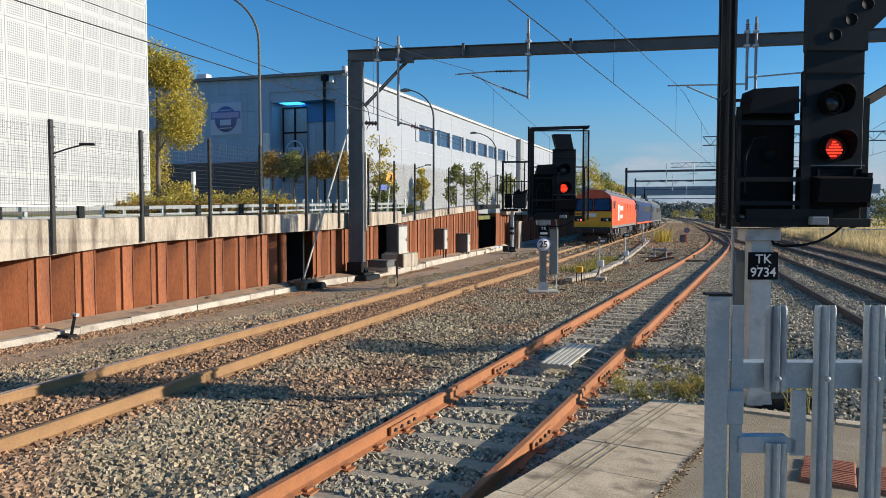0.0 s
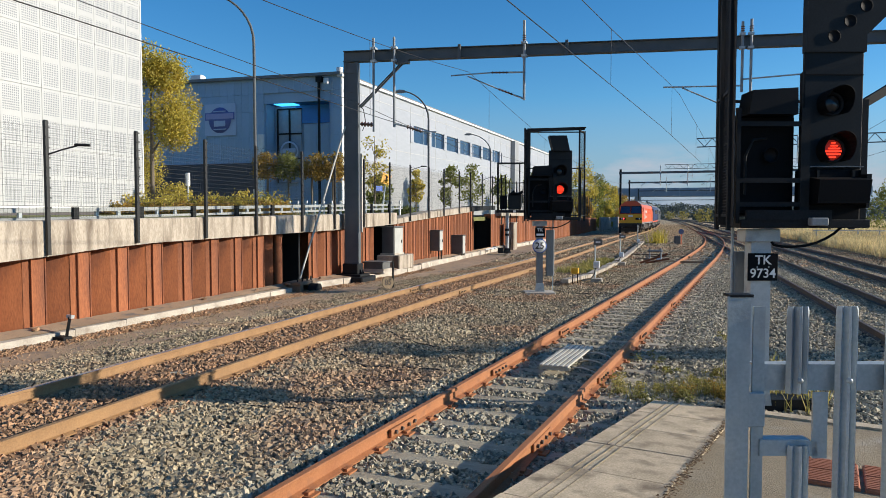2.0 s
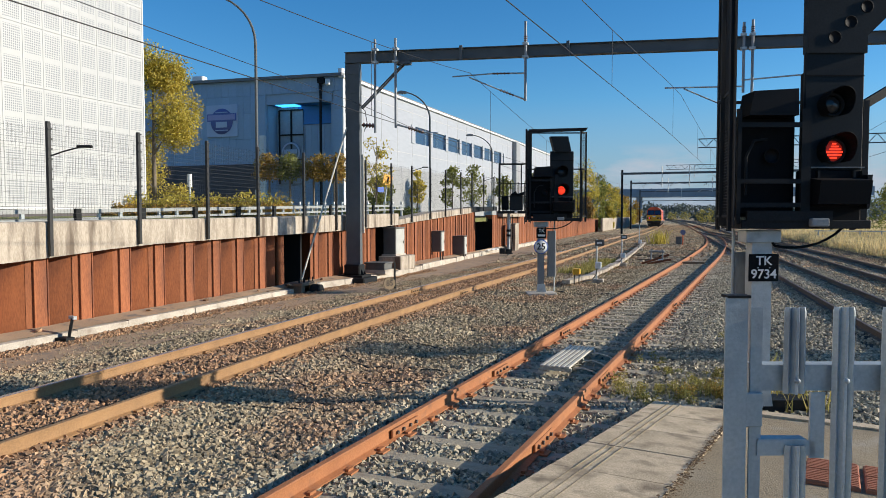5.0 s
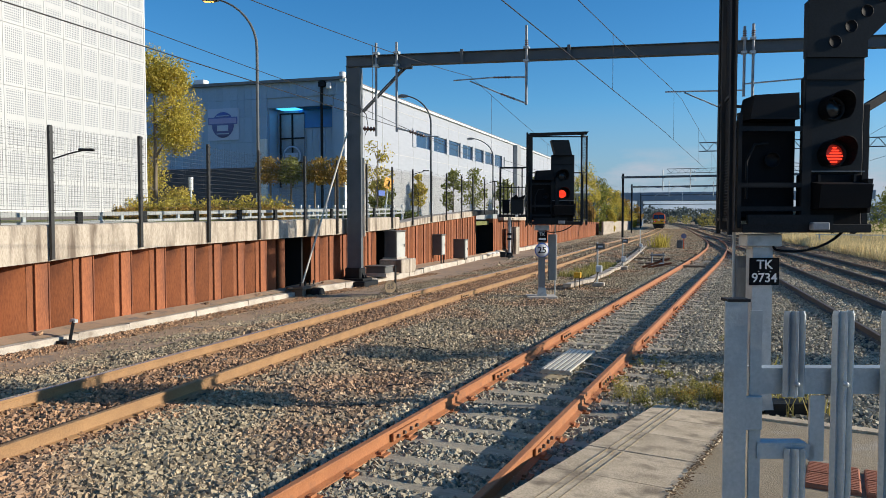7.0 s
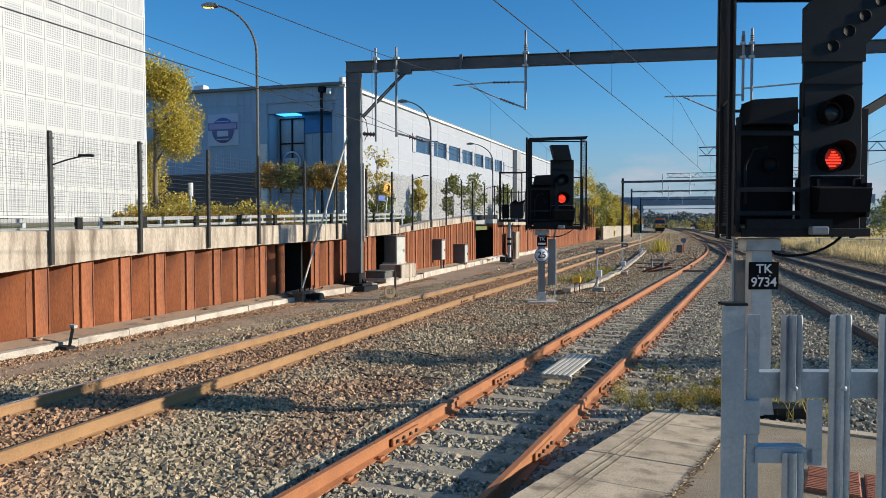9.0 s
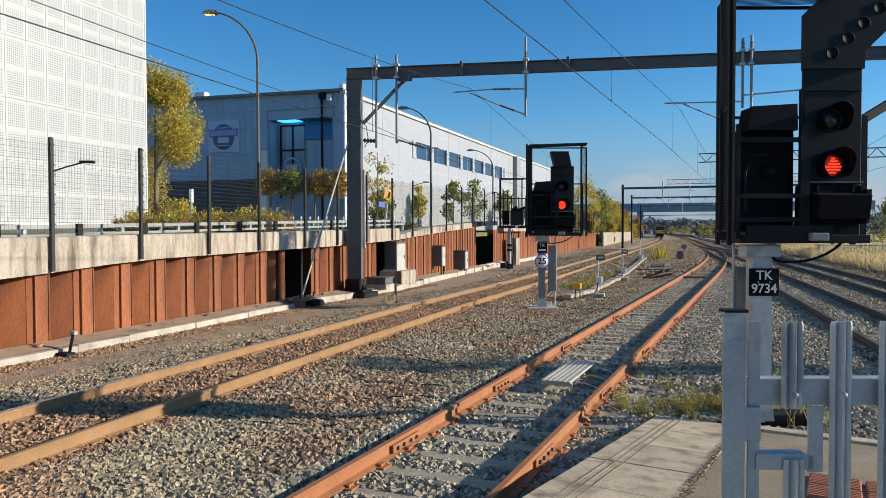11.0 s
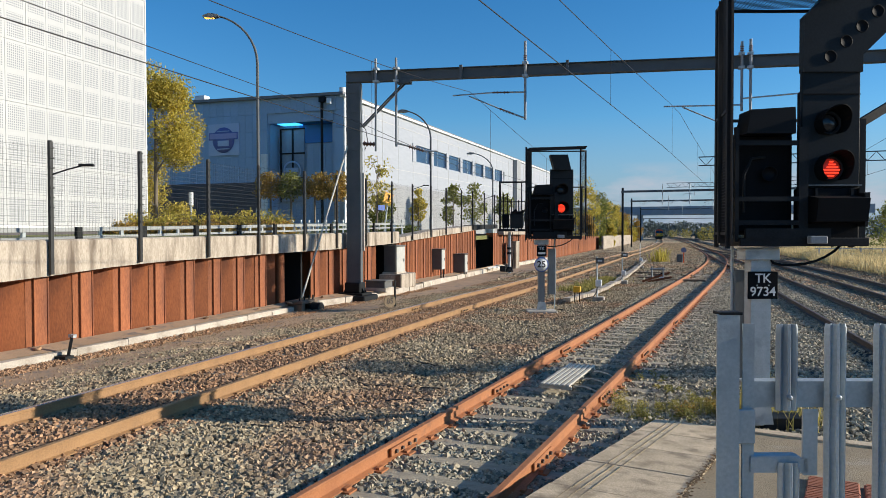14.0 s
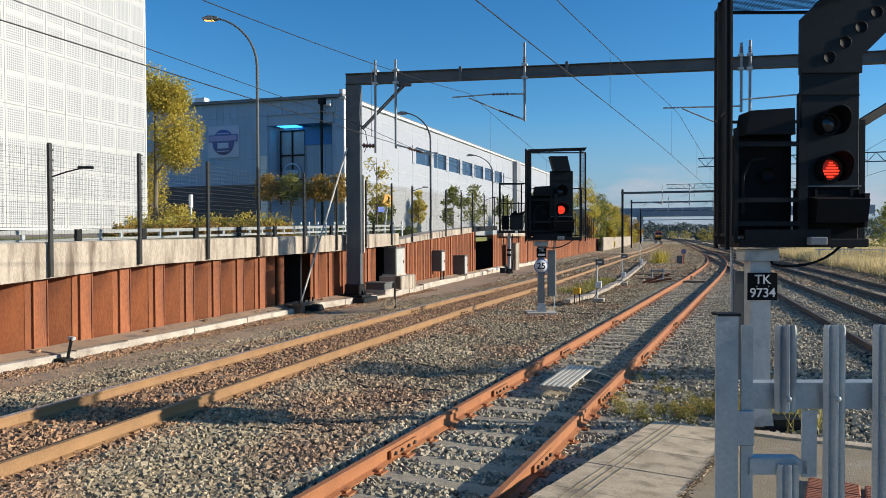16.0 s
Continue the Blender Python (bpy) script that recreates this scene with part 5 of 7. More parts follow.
def leaf_mesh(name, blobs, size, mat, seed):
    """blobs: centre, radii, count; leaves crowd towards the outside of each."""
    rng = np.random.default_rng(seed)
    P = []
    for c, r, n in blobs:
        v = rng.normal(size=(n, 3))
        v /= np.linalg.norm(v, axis=1)[:, None]
        rad = rng.uniform(0.25, 1.0, n) ** 0.5 * (1 + 0.18 * np.sin(v[:, 0] * 7 + v[:, 2] * 5))
        P.append(np.array(c) + v * rad[:, None] * np.array(r))
    P = np.concatenate(P)
    n = len(P)
    q = rng.normal(size=(n, 4))
    q /= np.linalg.norm(q, axis=1)[:, None]
    w, x, y, z = q.T
    R = np.stack([1 - 2 * (y * y + z * z), 2 * (x * y - z * w), 2 * (x * z + y * w), 2 * (x * y + z * w), 1 - 2 * (x * x + z * z), 2 * (y * z - x * w), 2 * (x * z - y * w), 2 * (y * z + x * w), 1 - 2 * (x * x + y * y)], -1).reshape(n, 3, 3)
    sc = size * rng.uniform(0.6, 1.3, n)
    V = np.einsum("nij,kj->nki", R, LEAF) * sc[:, None, None] + P[:, None, :]
    me = bpy.data.meshes.new(name)
    me.vertices.add(4 * n), me.loops.add(4 * n), me.polygons.add(n)
    me.vertices.foreach_set("co", V.reshape(-1))
    me.loops.foreach_set("vertex_index", np.arange(4 * n, dtype=np.int32))
    me.polygons.foreach_set("loop_start", np.arange(0, 4 * n, 4, dtype=np.int32))
    me.materials.append(mat)
    me.update(calc_edges=True)
    return me


def tree(x, y, z, h, r, mat, seed, label, leaves=3500, size=0.26, trunk=0.12, low=0.3, group="trees", name="tree"):
    rng = random.Random(seed)
    top = thing(name, label, "tree", at=(x, y, z), group=group)
    t = Shape().tube([(0, 0, -0.2), (0.05, 0, h * 0.3), (0.0, 0.08, h * 0.6), (0.05, 0, h * 0.9)], trunk, 8, r2=trunk * 0.25)
    blobs = []
    for k in range(16):
        a, zz = rng.uniform(0, math.tau), rng.uniform(low, 0.93) * h
        f = math.sin(math.pi * min(1, max(0.12, (zz / h - low + 0.16) / (1.08 - low)))) ** 0.7
        d = r * f * rng.uniform(0.35, 0.8)
        e = (math.cos(a) * d, math.sin(a) * d, zz)
        t.tube([(0, 0, max(zz - 0.35 * d - 0.5, h * 0.12)), (e[0] * 0.5, e[1] * 0.5, zz - 0.1 * d), e], trunk * 0.32, 5, r2=trunk * 0.08)
        b = r * rng.uniform(0.26, 0.46)
        blobs.append((e, (b, b, b * rng.uniform(0.8, 1.2)), leaves // 16))
    part("trunk", t, M["bark"], top)
    part("crown", leaf_mesh("crown", blobs, size, M[mat], seed), None, top)
    return top


p = site(-18.0, 44)
tree(p.x, p.y, 2.2, 10.6, 3.1, "leaf_yellow", 3, "slender autumn tree with yellow-green leaves", 28000, 0.155, 0.16, 0.10)
p = site(-21.5, 47)
tree(p.x, p.y, 2.2, 9.5, 2.6, "leaf_yellow", 5, "autumn tree with yellow leaves beside the white building", 4000, 0.24)
p = site(-3.5, 36.5)
tree(p.x, p.y, 2.1, 4.6, 1.0, "leaf_yellow", 7, "young yellow-green tree beside the road", 900, 0.16, 0.05, 0.35)
for k, (a, b, h, r, m) in enumerate(((0.9, 75, 5.2, 1.6, "leaf_green"), (3.0, 76, 5.6, 2.0, "leaf_green"), (-2.6, 70, 4.6, 0.9, "leaf_yellow"), (6.5, 78, 4.4, 1.6, "leaf_green"), (-5.6, 62, 3.6, 1.2, "leaf_green"))):
    p = site(a, b)
    tree(p.x, p.y, 2.2, h, r, m, 20 + k, "small verge tree with thinning autumn leaves", 1400, 0.26, 0.07, 0.25)
for k, (x, y, h, r, m) in enumerate(((-18.5, 98, 7.6, 3.0, "leaf_green"), (-16.5, 108, 9.0, 3.0, "leaf_green"), (-17.5, 120, 10.2, 3.8, "leaf_green"), (-15.0, 128, 11.4, 3.6, "leaf_yellow"), (-14.2, 140, 11.4, 3.6, "leaf_green"), (-13.6, 152, 9.0, 3.0, "leaf_yellow"), (-15.0, 160, 11.0, 3.6, "leaf_green"), (-13.2, 174, 8.6, 2.8, "leaf_yellow"), (-12.4, 190, 8.2, 2.6, "leaf_orange"), (-12.0, 206, 7.0, 2.6, "leaf_yellow"), (-11.5, 222, 6.2, 2.4, "leaf_orange"), (-13.0, 112, 4.6, 1.6, "leaf_orange"), (-11.2, 132, 3.6, 1.3, "leaf_yellow"))):
    tree(x, y, 0.4, h, r, m, 40 + k, "lineside tree with yellow and green autumn leaves", 4200, 0.34, 0.14, 0.0, group="lineside trees")
# trees on the right beyond the far tracks
for k, (x, y, h, r, m) in enumerate(((22, 74, 5.5, 2.6, "leaf_green"), (26, 66, 5.0, 2.6, "leaf_yellow"), (30, 80, 6.0, 3.0, "leaf_green"), (36, 84, 6.4, 3.2, "leaf_green"), (28, 110, 7, 3.4, "leaf_green"))):
    tree(x, y, -0.2, h, r, m, 60 + k, "bushy green tree beyond the far tracks", 2600, 0.32, 0.12, 0.0, group="trees beyond the far tracks")


def far_wood():
    rng = random.Random(8)
    blobs = []
    for k in range(150):
        x = rng.uniform(-150, 170)
        y = rng.uniform(420, 640)
        blobs.append(((x, y, rng.uniform(2.0, 8)), (rng.uniform(5, 10), 5, rng.uniform(3, 6)), 240))
    for k in range(26):
        x, y = rng.uniform(2, 34), rng.uniform(290, 400)
        if -14 < x + (y - 285) * 0.045 - 3 < 12:
            x += 22
        blobs.append(((x, y, 2), (3.5, 3, 3.0), 160))
    ob = tagged(new("far_wood", leaf_mesh("far_wood", blobs, 1.6, M["far_leaf"], 9)), "distant belt of dull green woodland", "trees", kind="stuff")
    blobs = [((x, y, 2.2), (3.2, 2.6, 2.6), 220) for x, y in ((10, 262), (15, 300), (-1, 420), (6, 410), (21, 330))]
    tagged(new("far_bushes", leaf_mesh("far_bushes", blobs, 0.9, M["weed"], 10)), "distant yellow-green autumn bushes", "bushes", kind="stuff")
    return ob


far_wood()


def box_tree(a, b, w, seed, mat):
    p = site(a, b)
    top = thing("box_clipped_tree", "box-clipped street tree with orange-brown autumn leaves", "tree", at=(p.x, p.y, 2.2), turn=radians(18), group="clipped street trees")
    rng = np.random.default_rng(seed)
    blobs = [((rng.uniform(-w / 2, w / 2), rng.uniform(-0.7, 0.7), rng.uniform(2.6, 3.9)), (0.45, 0.45, 0.4), 110) for k in range(26)]
    part("trunk", Shape().tube([(0, 0, -0.2), (0, 0, 2.6)], 0.07, 8), M["bark"], top)
    part("crown", leaf_mesh("crown", blobs, 0.17, M[mat], seed), None, top)


for k, (a, m) in enumerate(((-11.8, "leaf_orange"), (-10.4, "leaf_green"), (-8.8, "leaf_orange"), (-7.4, "leaf_orange"))):
    box_tree(a, 48, 1.25, 70 + k, m)


def hedge(name, a0, a1, b, z, h, mat, seed, label):
    rng = np.random.default_rng(seed)
    blobs = []
    for k in range(int((a1 - a0) * 9)):
        a = rng.uniform(a0, a1)
        p = site(a, b + rng.uniform(-0.6, 0.6))
        hh = h * rng.uniform(0.5, 1.05)
        blobs.append(((p.x, p.y, z + hh * 0.55), (0.5, 0.5, hh * 0.5), 130))
    return tagged(new(name, leaf_mesh(name, blobs, 0.15, M[mat], seed)), label, "hedge", kind="stuff")


hedge("hedge", -17.0, -7.6, 36, 2.15, 1.25, "leaf_yellow", 81, "low straggling hedge with yellow-green leaves")
hedge("hedge", -17.5, -7.6, 35.2, 2.1, 0.8, "leaf_orange", 82, "low hedge with orange-brown leaves")
hedge("hedge", -9.5, -2.0, 52, 2.1, 1.0, "leaf_green", 83, "low green hedge beside the arena car park")


def grass_field(name, count, where, h, mat, seed, label, width=0.02):
    """Thin upright blades at places drawn by where(rng, n)."""
    rng = np.random.default_rng(seed)
    P = where(rng, count)
    n = len(P)
    a = rng.uniform(0, math.tau, n)
    hh = h * rng.uniform(0.4, 1.2, n)
    lean = rng.normal(0, 0.28, (n, 2)) * hh[:, None]
    w = width * rng.uniform(0.6, 1.4, n)
    dx, dy = np.cos(a) * w, np.sin(a) * w
    V = np.zeros((n, 4, 3))
    V[:, 0] = P + np.stack([-dx, -dy, np.zeros(n) - 0.03], -1)
    V[:, 1] = P + np.stack([dx, dy, np.zeros(n) - 0.03], -1)
    V[:, 2] = P + np.stack([dx * 0.3 + lean[:, 0], dy * 0.3 + lean[:, 1], hh], -1)
    V[:, 3] = P + np.stack([-dx * 0.3 + lean[:, 0], -dy * 0.3 + lean[:, 1], hh], -1)
    me = bpy.data.meshes.new(name)
    me.vertices.add(4 * n), me.loops.add(4 * n), me.polygons.add(n)
    me.vertices.foreach_set("co", V.reshape(-1))
    me.loops.foreach_set("vertex_index", np.arange(4 * n, dtype=np.int32))
    me.polygons.foreach_set("loop_start", np.arange(0, 4 * n, 4, dtype=np.int32))
    me.materials.append(M[mat])
    me.update(calc_edges=True)
    return tagged(new(name, me), label, "grass", kind="stuff")


def boxed(x0, x1, y0, y1, z=-0.18):
    def where(rng, n):
        return np.stack([rng.uniform(x0, x1, n), rng.uniform(y0, y1, n), np.full(n, z)], -1)
    return where


def clumps(points, spread, z=-0.18):
    def where(rng, n):
        c = np.array(points)[rng.integers(0, len(points), n)]
        return np.stack([c[:, 0] + rng.normal(0, spread, n), c[:, 1] + rng.normal(0, spread, n), np.full(n, z)], -1)
    return where


grass_field("dry_grass", 26000, boxed(11.2, 17.6, 20, 92), 0.75, "dry_grass", 90, "tall dry straw-coloured grass beside the tracks", 0.025)
grass_field("dry_grass", 15000, boxed(21.4, 40, 30, 100), 0.9, "dry_grass", 98, "tall dry straw-coloured grass beyond the far track", 0.04)
grass_field("dry_grass", 12000, boxed(20, 60, 100, 240), 0.9, "dry_grass", 91, "tall dry straw-coloured grass beside the tracks", 0.07)
grass_field("weeds", 2200, clumps([(-3.7, 29.5), (-3.5, 31.5), (-3.4, 33), (-3.3, 35), (-3.6, 30.5), (-3.3, 37)], 0.38, -0.12), 0.14, "weed", 92, "low green weeds along the main line")
def leafy_weeds(name, spots, r, n, size, mat, seed, label):
    rng = np.random.default_rng(seed)
    blobs = []
    for x, y in spots:
        for k in range(5):
            a, b = x + rng.normal(0, r), y + rng.normal(0, r)
            h = rng.uniform(0.06, 0.2)
            blobs.append(((a, b, ground_z(a, b) + h * 0.5), (0.07, 0.07, h * 0.55), n))
    return tagged(new(name, leaf_mesh(name, blobs, size, M[mat], seed)), label, "weeds", kind="stuff")


leafy_weeds("weeds", [(-0.79, 10.14), (-0.56, 9.61), (-0.34, 9.33), (-0.2, 9.95), (0.0, 11.2), (0.1, 9.9), (0.38, 10.4), (0.59, 11.0), (0.56, 10.0), (-0.35, 11.9), (0.2, 9.5), (1.06, 14.5)], 0.13, 70, 0.034, "weed", 93, "low leafy yellow-green weeds at the platform end")
leafy_weeds("dry_weeds", [(0.3, 9.7), (0.45, 10.1), (0.6, 9.8), (0.7, 10.3), (0.75, 9.9)], 0.11, 70, 0.032, "leaf_orange", 96, "orange-brown dying weeds at the platform end")
grass_field("weeds", 500, clumps([(0.1, 9.7), (0.4, 9.9), (0.6, 10.1), (0.75, 9.9), (-0.5, 9.6)], 0.16), 0.2, "weed", 97, "straggling yellow-green stems at the platform end", 0.004)
grass_field("weeds", 260, clumps([(1.15, 10.6), (1.3, 11.2), (1.05, 9.9), (1.5, 9.6)], 0.2), 0.38, "weed", 94, "tall yellow-green weeds beside the signal post", 0.011)
grass_field("weeds", 170, clumps([(-1.4, 62.0), (-1.1, 63), (-0.9, 62.5)], 0.28), 1.1, "leaf_yellow", 95, "tall yellow weeds between the tracks", 0.03)


# ---------------------------------------------------------------- signals
def text_mesh(body, size):
    cu = bpy.data.curves.new("text", "FONT")
    cu.body, cu.size, cu.align_x, cu.align_y, cu.extrude = body, size, "CENTER", "CENTER", 0.002
    cu.offset = size * 0.012
    ob = bpy.data.objects.new("text", cu)
    scene.collection.objects.link(ob)
    me = bpy.data.meshes.new_from_object(ob.evaluated_get(bpy.context.evaluated_depsgraph_get()))
    bpy.data.objects.remove(ob)
    return me


def lettering(name, body, size, mat, parent, at, label=""):
    me = text_mesh(body, size)
    me.materials.clear()
    me.materials.append(M[mat])
    ob = part(name, me, None, parent, label)
    ob.matrix_basis = Matrix.Translation(at) @ Matrix.Rotation(radians(90), 4, "X")
    return ob


def wire_panel(p, u, v, step=0.05, r=0.004):
    """Square wire mesh over the parallelogram p, p+u, p+u+v, p+v."""
    s, p, u, v = Shape(), Vector(p), Vector(u), Vector(v)
    n, m = max(1, int(u.length / step)), max(1, int(v.length / step))
    for i in range(n + 1):
        s.bar(p + u * (i / n), p + u * (i / n) + v, r, r)
    for j in range(m + 1):
        s.bar(p + v * (j / m), p + v * (j / m) + u, r, r)
    return s


def hooded_lens(parent, x, y, z, r, lit, hood, barred=False):
    """A lens in a ring with a long half-open hood, facing -y."""
    rot = Matrix.Rotation(radians(90), 3, "X")
    lens = part("lens", Shape().lathe([(r, -0.01), (r * 0.96, 0.02), (r * 0.6, 0.035), (0, 0.045)], (x, y, z), 24, rot), (M["lens_dim"] if barred else M["glow_red"]) if lit else M["lens_dark"], parent, "glowing red lens" if lit else "dark unlit lens")
    if barred:
        for k, o, w in ((0.66, 0.02, 0.20), (0.40, 0.10, 0.36), (0.14, 0.12, 0.56), (-0.12, 0.0, 0.84), (-0.40, -0.05, 0.80), (-0.68, -0.04, 0.34)):
            part("light_bar", Shape().box((x + o * r, y - 0.05, z + k * r), (2 * w * r, 0.012, r * 0.15), bevel=0.004), M["glow_red"], lens, "glowing red bar of the lens")
    elif lit:
        for k in (-0.75, -0.45, -0.15, 0.15, 0.45, 0.75):
            w = r * math.sqrt(1 - k * k) * 0.95
            part("louvre", Shape().box((x, y - 0.055, z + k * r), (2 * w, 0.012, r * 0.07)), M["lens_rib"], lens, "dark red rib across the lens")
    part("ring", Shape().lathe([(r * 1.0, 0.0), (r * 1.0, 0.05), (r * 1.18, 0.05), (r * 1.18, 0.0)], (x, y, z), 24, rot), M["darksteel_and_shade"], lens)
    n, vs, k = 20, [], 0
    for d, rr in ((0.0, r * 1.42), (hood, r * 1.5)):
        for i in range(n + 1):
            a = radians(-50 + 280 * i / n)
            cut = 1.0 if d == 0 else (0.55 + 0.45 * max(0.0, math.sin(a)))
            for q in (rr, rr - 0.008):
                vs.append((x + q * math.cos(a) + d * 0.16, y - d * cut, z + q * math.sin(a) + d * 0.09))
    m = 2 * (n + 1)
    fs = []
    for i in range(n):
        a = 2 * i
        fs += [(a, a + 2, m + a + 2, m + a), (a + 1, m + a + 1, m + a + 3, a + 3), (m + a, m + a + 2, m + a + 3, m + a + 1)]
    part("hood", Shape().add(vs, fs), M["black"], lens)
    return lens


M["lens_dark"] = material("lens_dark", (0.03, 0.03, 0.032), (0.02, 0.02, 0.02), 0.1, scale=4, fine=30, bump=0)
M["lens_rib"] = material("lens_rib", (0.25, 0.01, 0.008), (0.18, 0.01, 0.008), 0.5, scale=4, fine=30, bump=0)
M["head_grey"] = material("head_grey", (0.014, 0.019, 0.022), (0.010, 0.014, 0.016), 0.6, spec=0.2, scale=3, fine=40, bump=0.06)
M["panel_grey"] = material("panel_grey", (0.20, 0.21, 0.21), (0.14, 0.15, 0.15), 0.65, scale=3, fine=40, bump=0.1, stretch=(1, 1, 0.2))


def signal_head(top, dx, zt, feather):
    """The aspect head, the caged back box and the access cage; x right, -y towards the driver, z up, origin under the post."""
    head = part("aspect_head", Shape().box((0.80 + dx, -0.02, 3.28), (0.70, 0.06, 1.72), bevel=0.012), M["head_grey"], top, "dark backboard of the signal head")
    part("back_case", Shape().box((0.80 + dx, 0.14, 3.2), (0.52, 0.26, 1.5), bevel=0.03), M["black"], head)
    hooded_lens(head, 0.76 + dx, -0.05, 3.51, 0.115, False, 0.24)
    hooded_lens(head, 0.78 + dx, -0.05, 2.97, 0.125, True, 0.24, feather)
    part("seam", Shape().box((0.80 + dx, -0.054, 3.86), (0.69, 0.008, 0.014)), M["black"], head)
    # lower shrouded aspect
    part("shelf_bar", Shape().box((0.82 + dx, -0.07, 2.775), (0.66, 0.06, 0.014)), M["panel_grey"], head, "pale steel shelf edge")
    lower = part("lower_case", Shape().box((0.80 + dx, 0.05, 2.42), (0.66, 0.28, 0.66), bevel=0.02), M["black"], top)
    part("shroud", Shape().prism([(0.0, 2.65), (-0.27, 2.61), (-0.22, 2.34), (0.0, 2.32)], "x", 0.60, Matrix.Translation((0.80 + dx, -0.09, 0))), M["black_gloss"], lower)
    for x in (0.60, 1.02, 1.12):
        part("bracket", Shape().box((x + dx, -0.10, 2.69), (0.03, 0.05, 0.09)), M["darksteel_and_shade"], lower)
    part("side_flange", Shape().prism([(0, 0), (0.03, 0.0), (0.06, 0.40), (0.0, 0.40)], "y", 0.22, Matrix.Translation((1.10 + dx, -0.14, 2.28))), M["darksteel_and_shade"], lower)
    # tray under both
    tray = part("tray", Shape().box((0.42, 0.10, 2.10), (1.52, 0.62, 0.10), bevel=0.01).box((0.22, -0.20, 2.20), (1.0, 0.05, 0.12)), M["darksteel_and_shade"], top, "dark steel tray under the head")
    part("junction_box", Shape().box((0.54, -0.26, 2.125), (0.20, 0.10, 0.095), bevel=0.012), M["tube_grey"], tray, "pale grey junction box")
    # caged box on the other side
    back = part("back_box", Shape().box((0.03, 0.22, 2.80), (0.76, 0.30, 1.2), bevel=0.03), M["black"], top, "black equipment box in the cage")
    part("hood_box", Shape().prism([(-0.22, 3.66), (0.30, 3.69), (0.31, 3.38), (-0.27, 3.38)], "y", 0.34, Matrix.Translation((0.02, 0.0, 0))), M["black_gloss"], top, "black hooded lamp case")
    part("lens", Shape().lathe([(0.0, 0.01), (0.075, 0.01), (0.085, 0.03), (0.095, 0.06), (0.085, 0.06), (0.08, 0.03)], (0.10, 0.06, 2.92), 20, Matrix.Rotation(radians(90), 3, "X")), M["black_gloss"], back)
    part("filler_plate", Shape().box((0.44, 0.32, 2.78), (0.14, 0.02, 1.36)), M["black"], back)
    part("conduit", Shape().tube([(-0.22, -0.02, 2.45), (-0.22, -0.02, 2.9), (-0.12, 0.0, 3.1), (0.05, 0.02, 3.12)], 0.016, 6), M["darksteel_and_shade"], back)
    for z in (3.27, 2.61, 2.33):
        part("cage_bar", Shape().box((0.03, -0.14, z), (0.80, 0.04, 0.055)), M["darksteel_and_shade"], top)
    for x, w in ((-0.36, 0.045), (0.425, 0.11)):
        part("cage_post", Shape().box((x, -0.14, 2.78), (w, 0.05, 1.35)), M["darksteel_and_shade"], top)
    part("cage_post", Shape().box((1.19, 0.0, 2.82), (0.07, 0.08, 1.5)), M["darksteel_and_shade"], top)
    # tall access cage round the back
    for x, y in ((-0.49, -0.22), (-0.30, 0.62), (1.45, 0.62), (1.22, 0.25)):
        part("cage_post", Shape().box((x, y, (zt + 2.05) / 2), (0.045, 0.045, zt - 2.0)), M["darksteel_and_shade"], top)
    for z in (2.2, 3.65, zt):
        part("cage_rail", Shape().bar((-0.49, -0.22, z), (-0.30, 0.62, z), 0.035).bar((-0.30, 0.62, z), (1.45, 0.62, z), 0.035).bar((1.45, 0.62, z), (1.22, 0.25, z), 0.035), M["darksteel_and_shade"], top)
    part("side_mesh", wire_panel((-0.49, -0.22, 2.2), (0.19, 0.84, 0), (0, 0, zt - 2.2), 0.035, 0.007).mesh("side_mesh", M["darksteel_and_shade"], clean=False), None, top, "dark wire mesh side", kind="stuff")
    part("side_plate", Shape().bar((-0.47, -0.23, 2.08), (-0.47, -0.23, zt - 0.05), 0.012, 0.14, up=(0, 1, 0)).bar((-0.355, 0.22, 2.08), (-0.355, 0.22, zt), 0.17, 0.012, up=(0, 1, 0)), M["panel_dark"], top, "dark corrugated side plate")
    part("rear_mesh", wire_panel((1.22, 0.25, 2.2), (0.23, 0.37, 0), (0, 0, zt - 2.2), 0.05, 0.006).mesh("rear_mesh", M["darksteel_and_shade"], clean=False), None, top, kind="stuff")
    part("top_mesh", wire_panel((-0.42, -0.2, zt + 0.01), (1.75, 0, 0.05), (0.1, 0.8, 0), 0.045, 0.006).mesh("top_mesh", M["darksteel_and_shade"], clean=False), None, top, "dark wire mesh roof of the cage", kind="stuff")
    part("top_bar", Shape().bar((-0.46, -0.22, zt - 0.06), (0.95, -0.22, zt - 0.01), 0.05, 0.06), M["darksteel_and_shade"], top)
    if feather:
        part("brace", Shape().bar((1.14, 0.0, 3.50), (1.75, 0.1, 3.85), 0.06, 0.10), M["darksteel_and_shade"], top)
    # arm of the route indicator or a plain top hood
    if feather:
        arm = part("route_indicator", Shape().prism([(-0.27, 0.35), (-0.27, -0.10), (-0.27, -0.30), (0.43, -0.30), (0.43, -0.10), (1.45, 0.90), (1.10, 1.40), (0.95, 1.55)], "y", 0.12, Matrix.Translation((0.73, -0.02, 4.42))), M["head_grey"], top, "dark slanting route indicator arm")
        for i in range(5):
            c = (0.77 + i * 0.185, -0.08, 4.30 + i * 0.178)
            rot = Matrix.Rotation(radians(90), 3, "X")
            part("lamp_hood", Shape().lathe([(0.075, 0.0), (0.075, 0.006), (0.068, 0.006), (0.066, 0.003), (0.0, 0.003)], c, 16, rot), M["black"], arm)
    else:
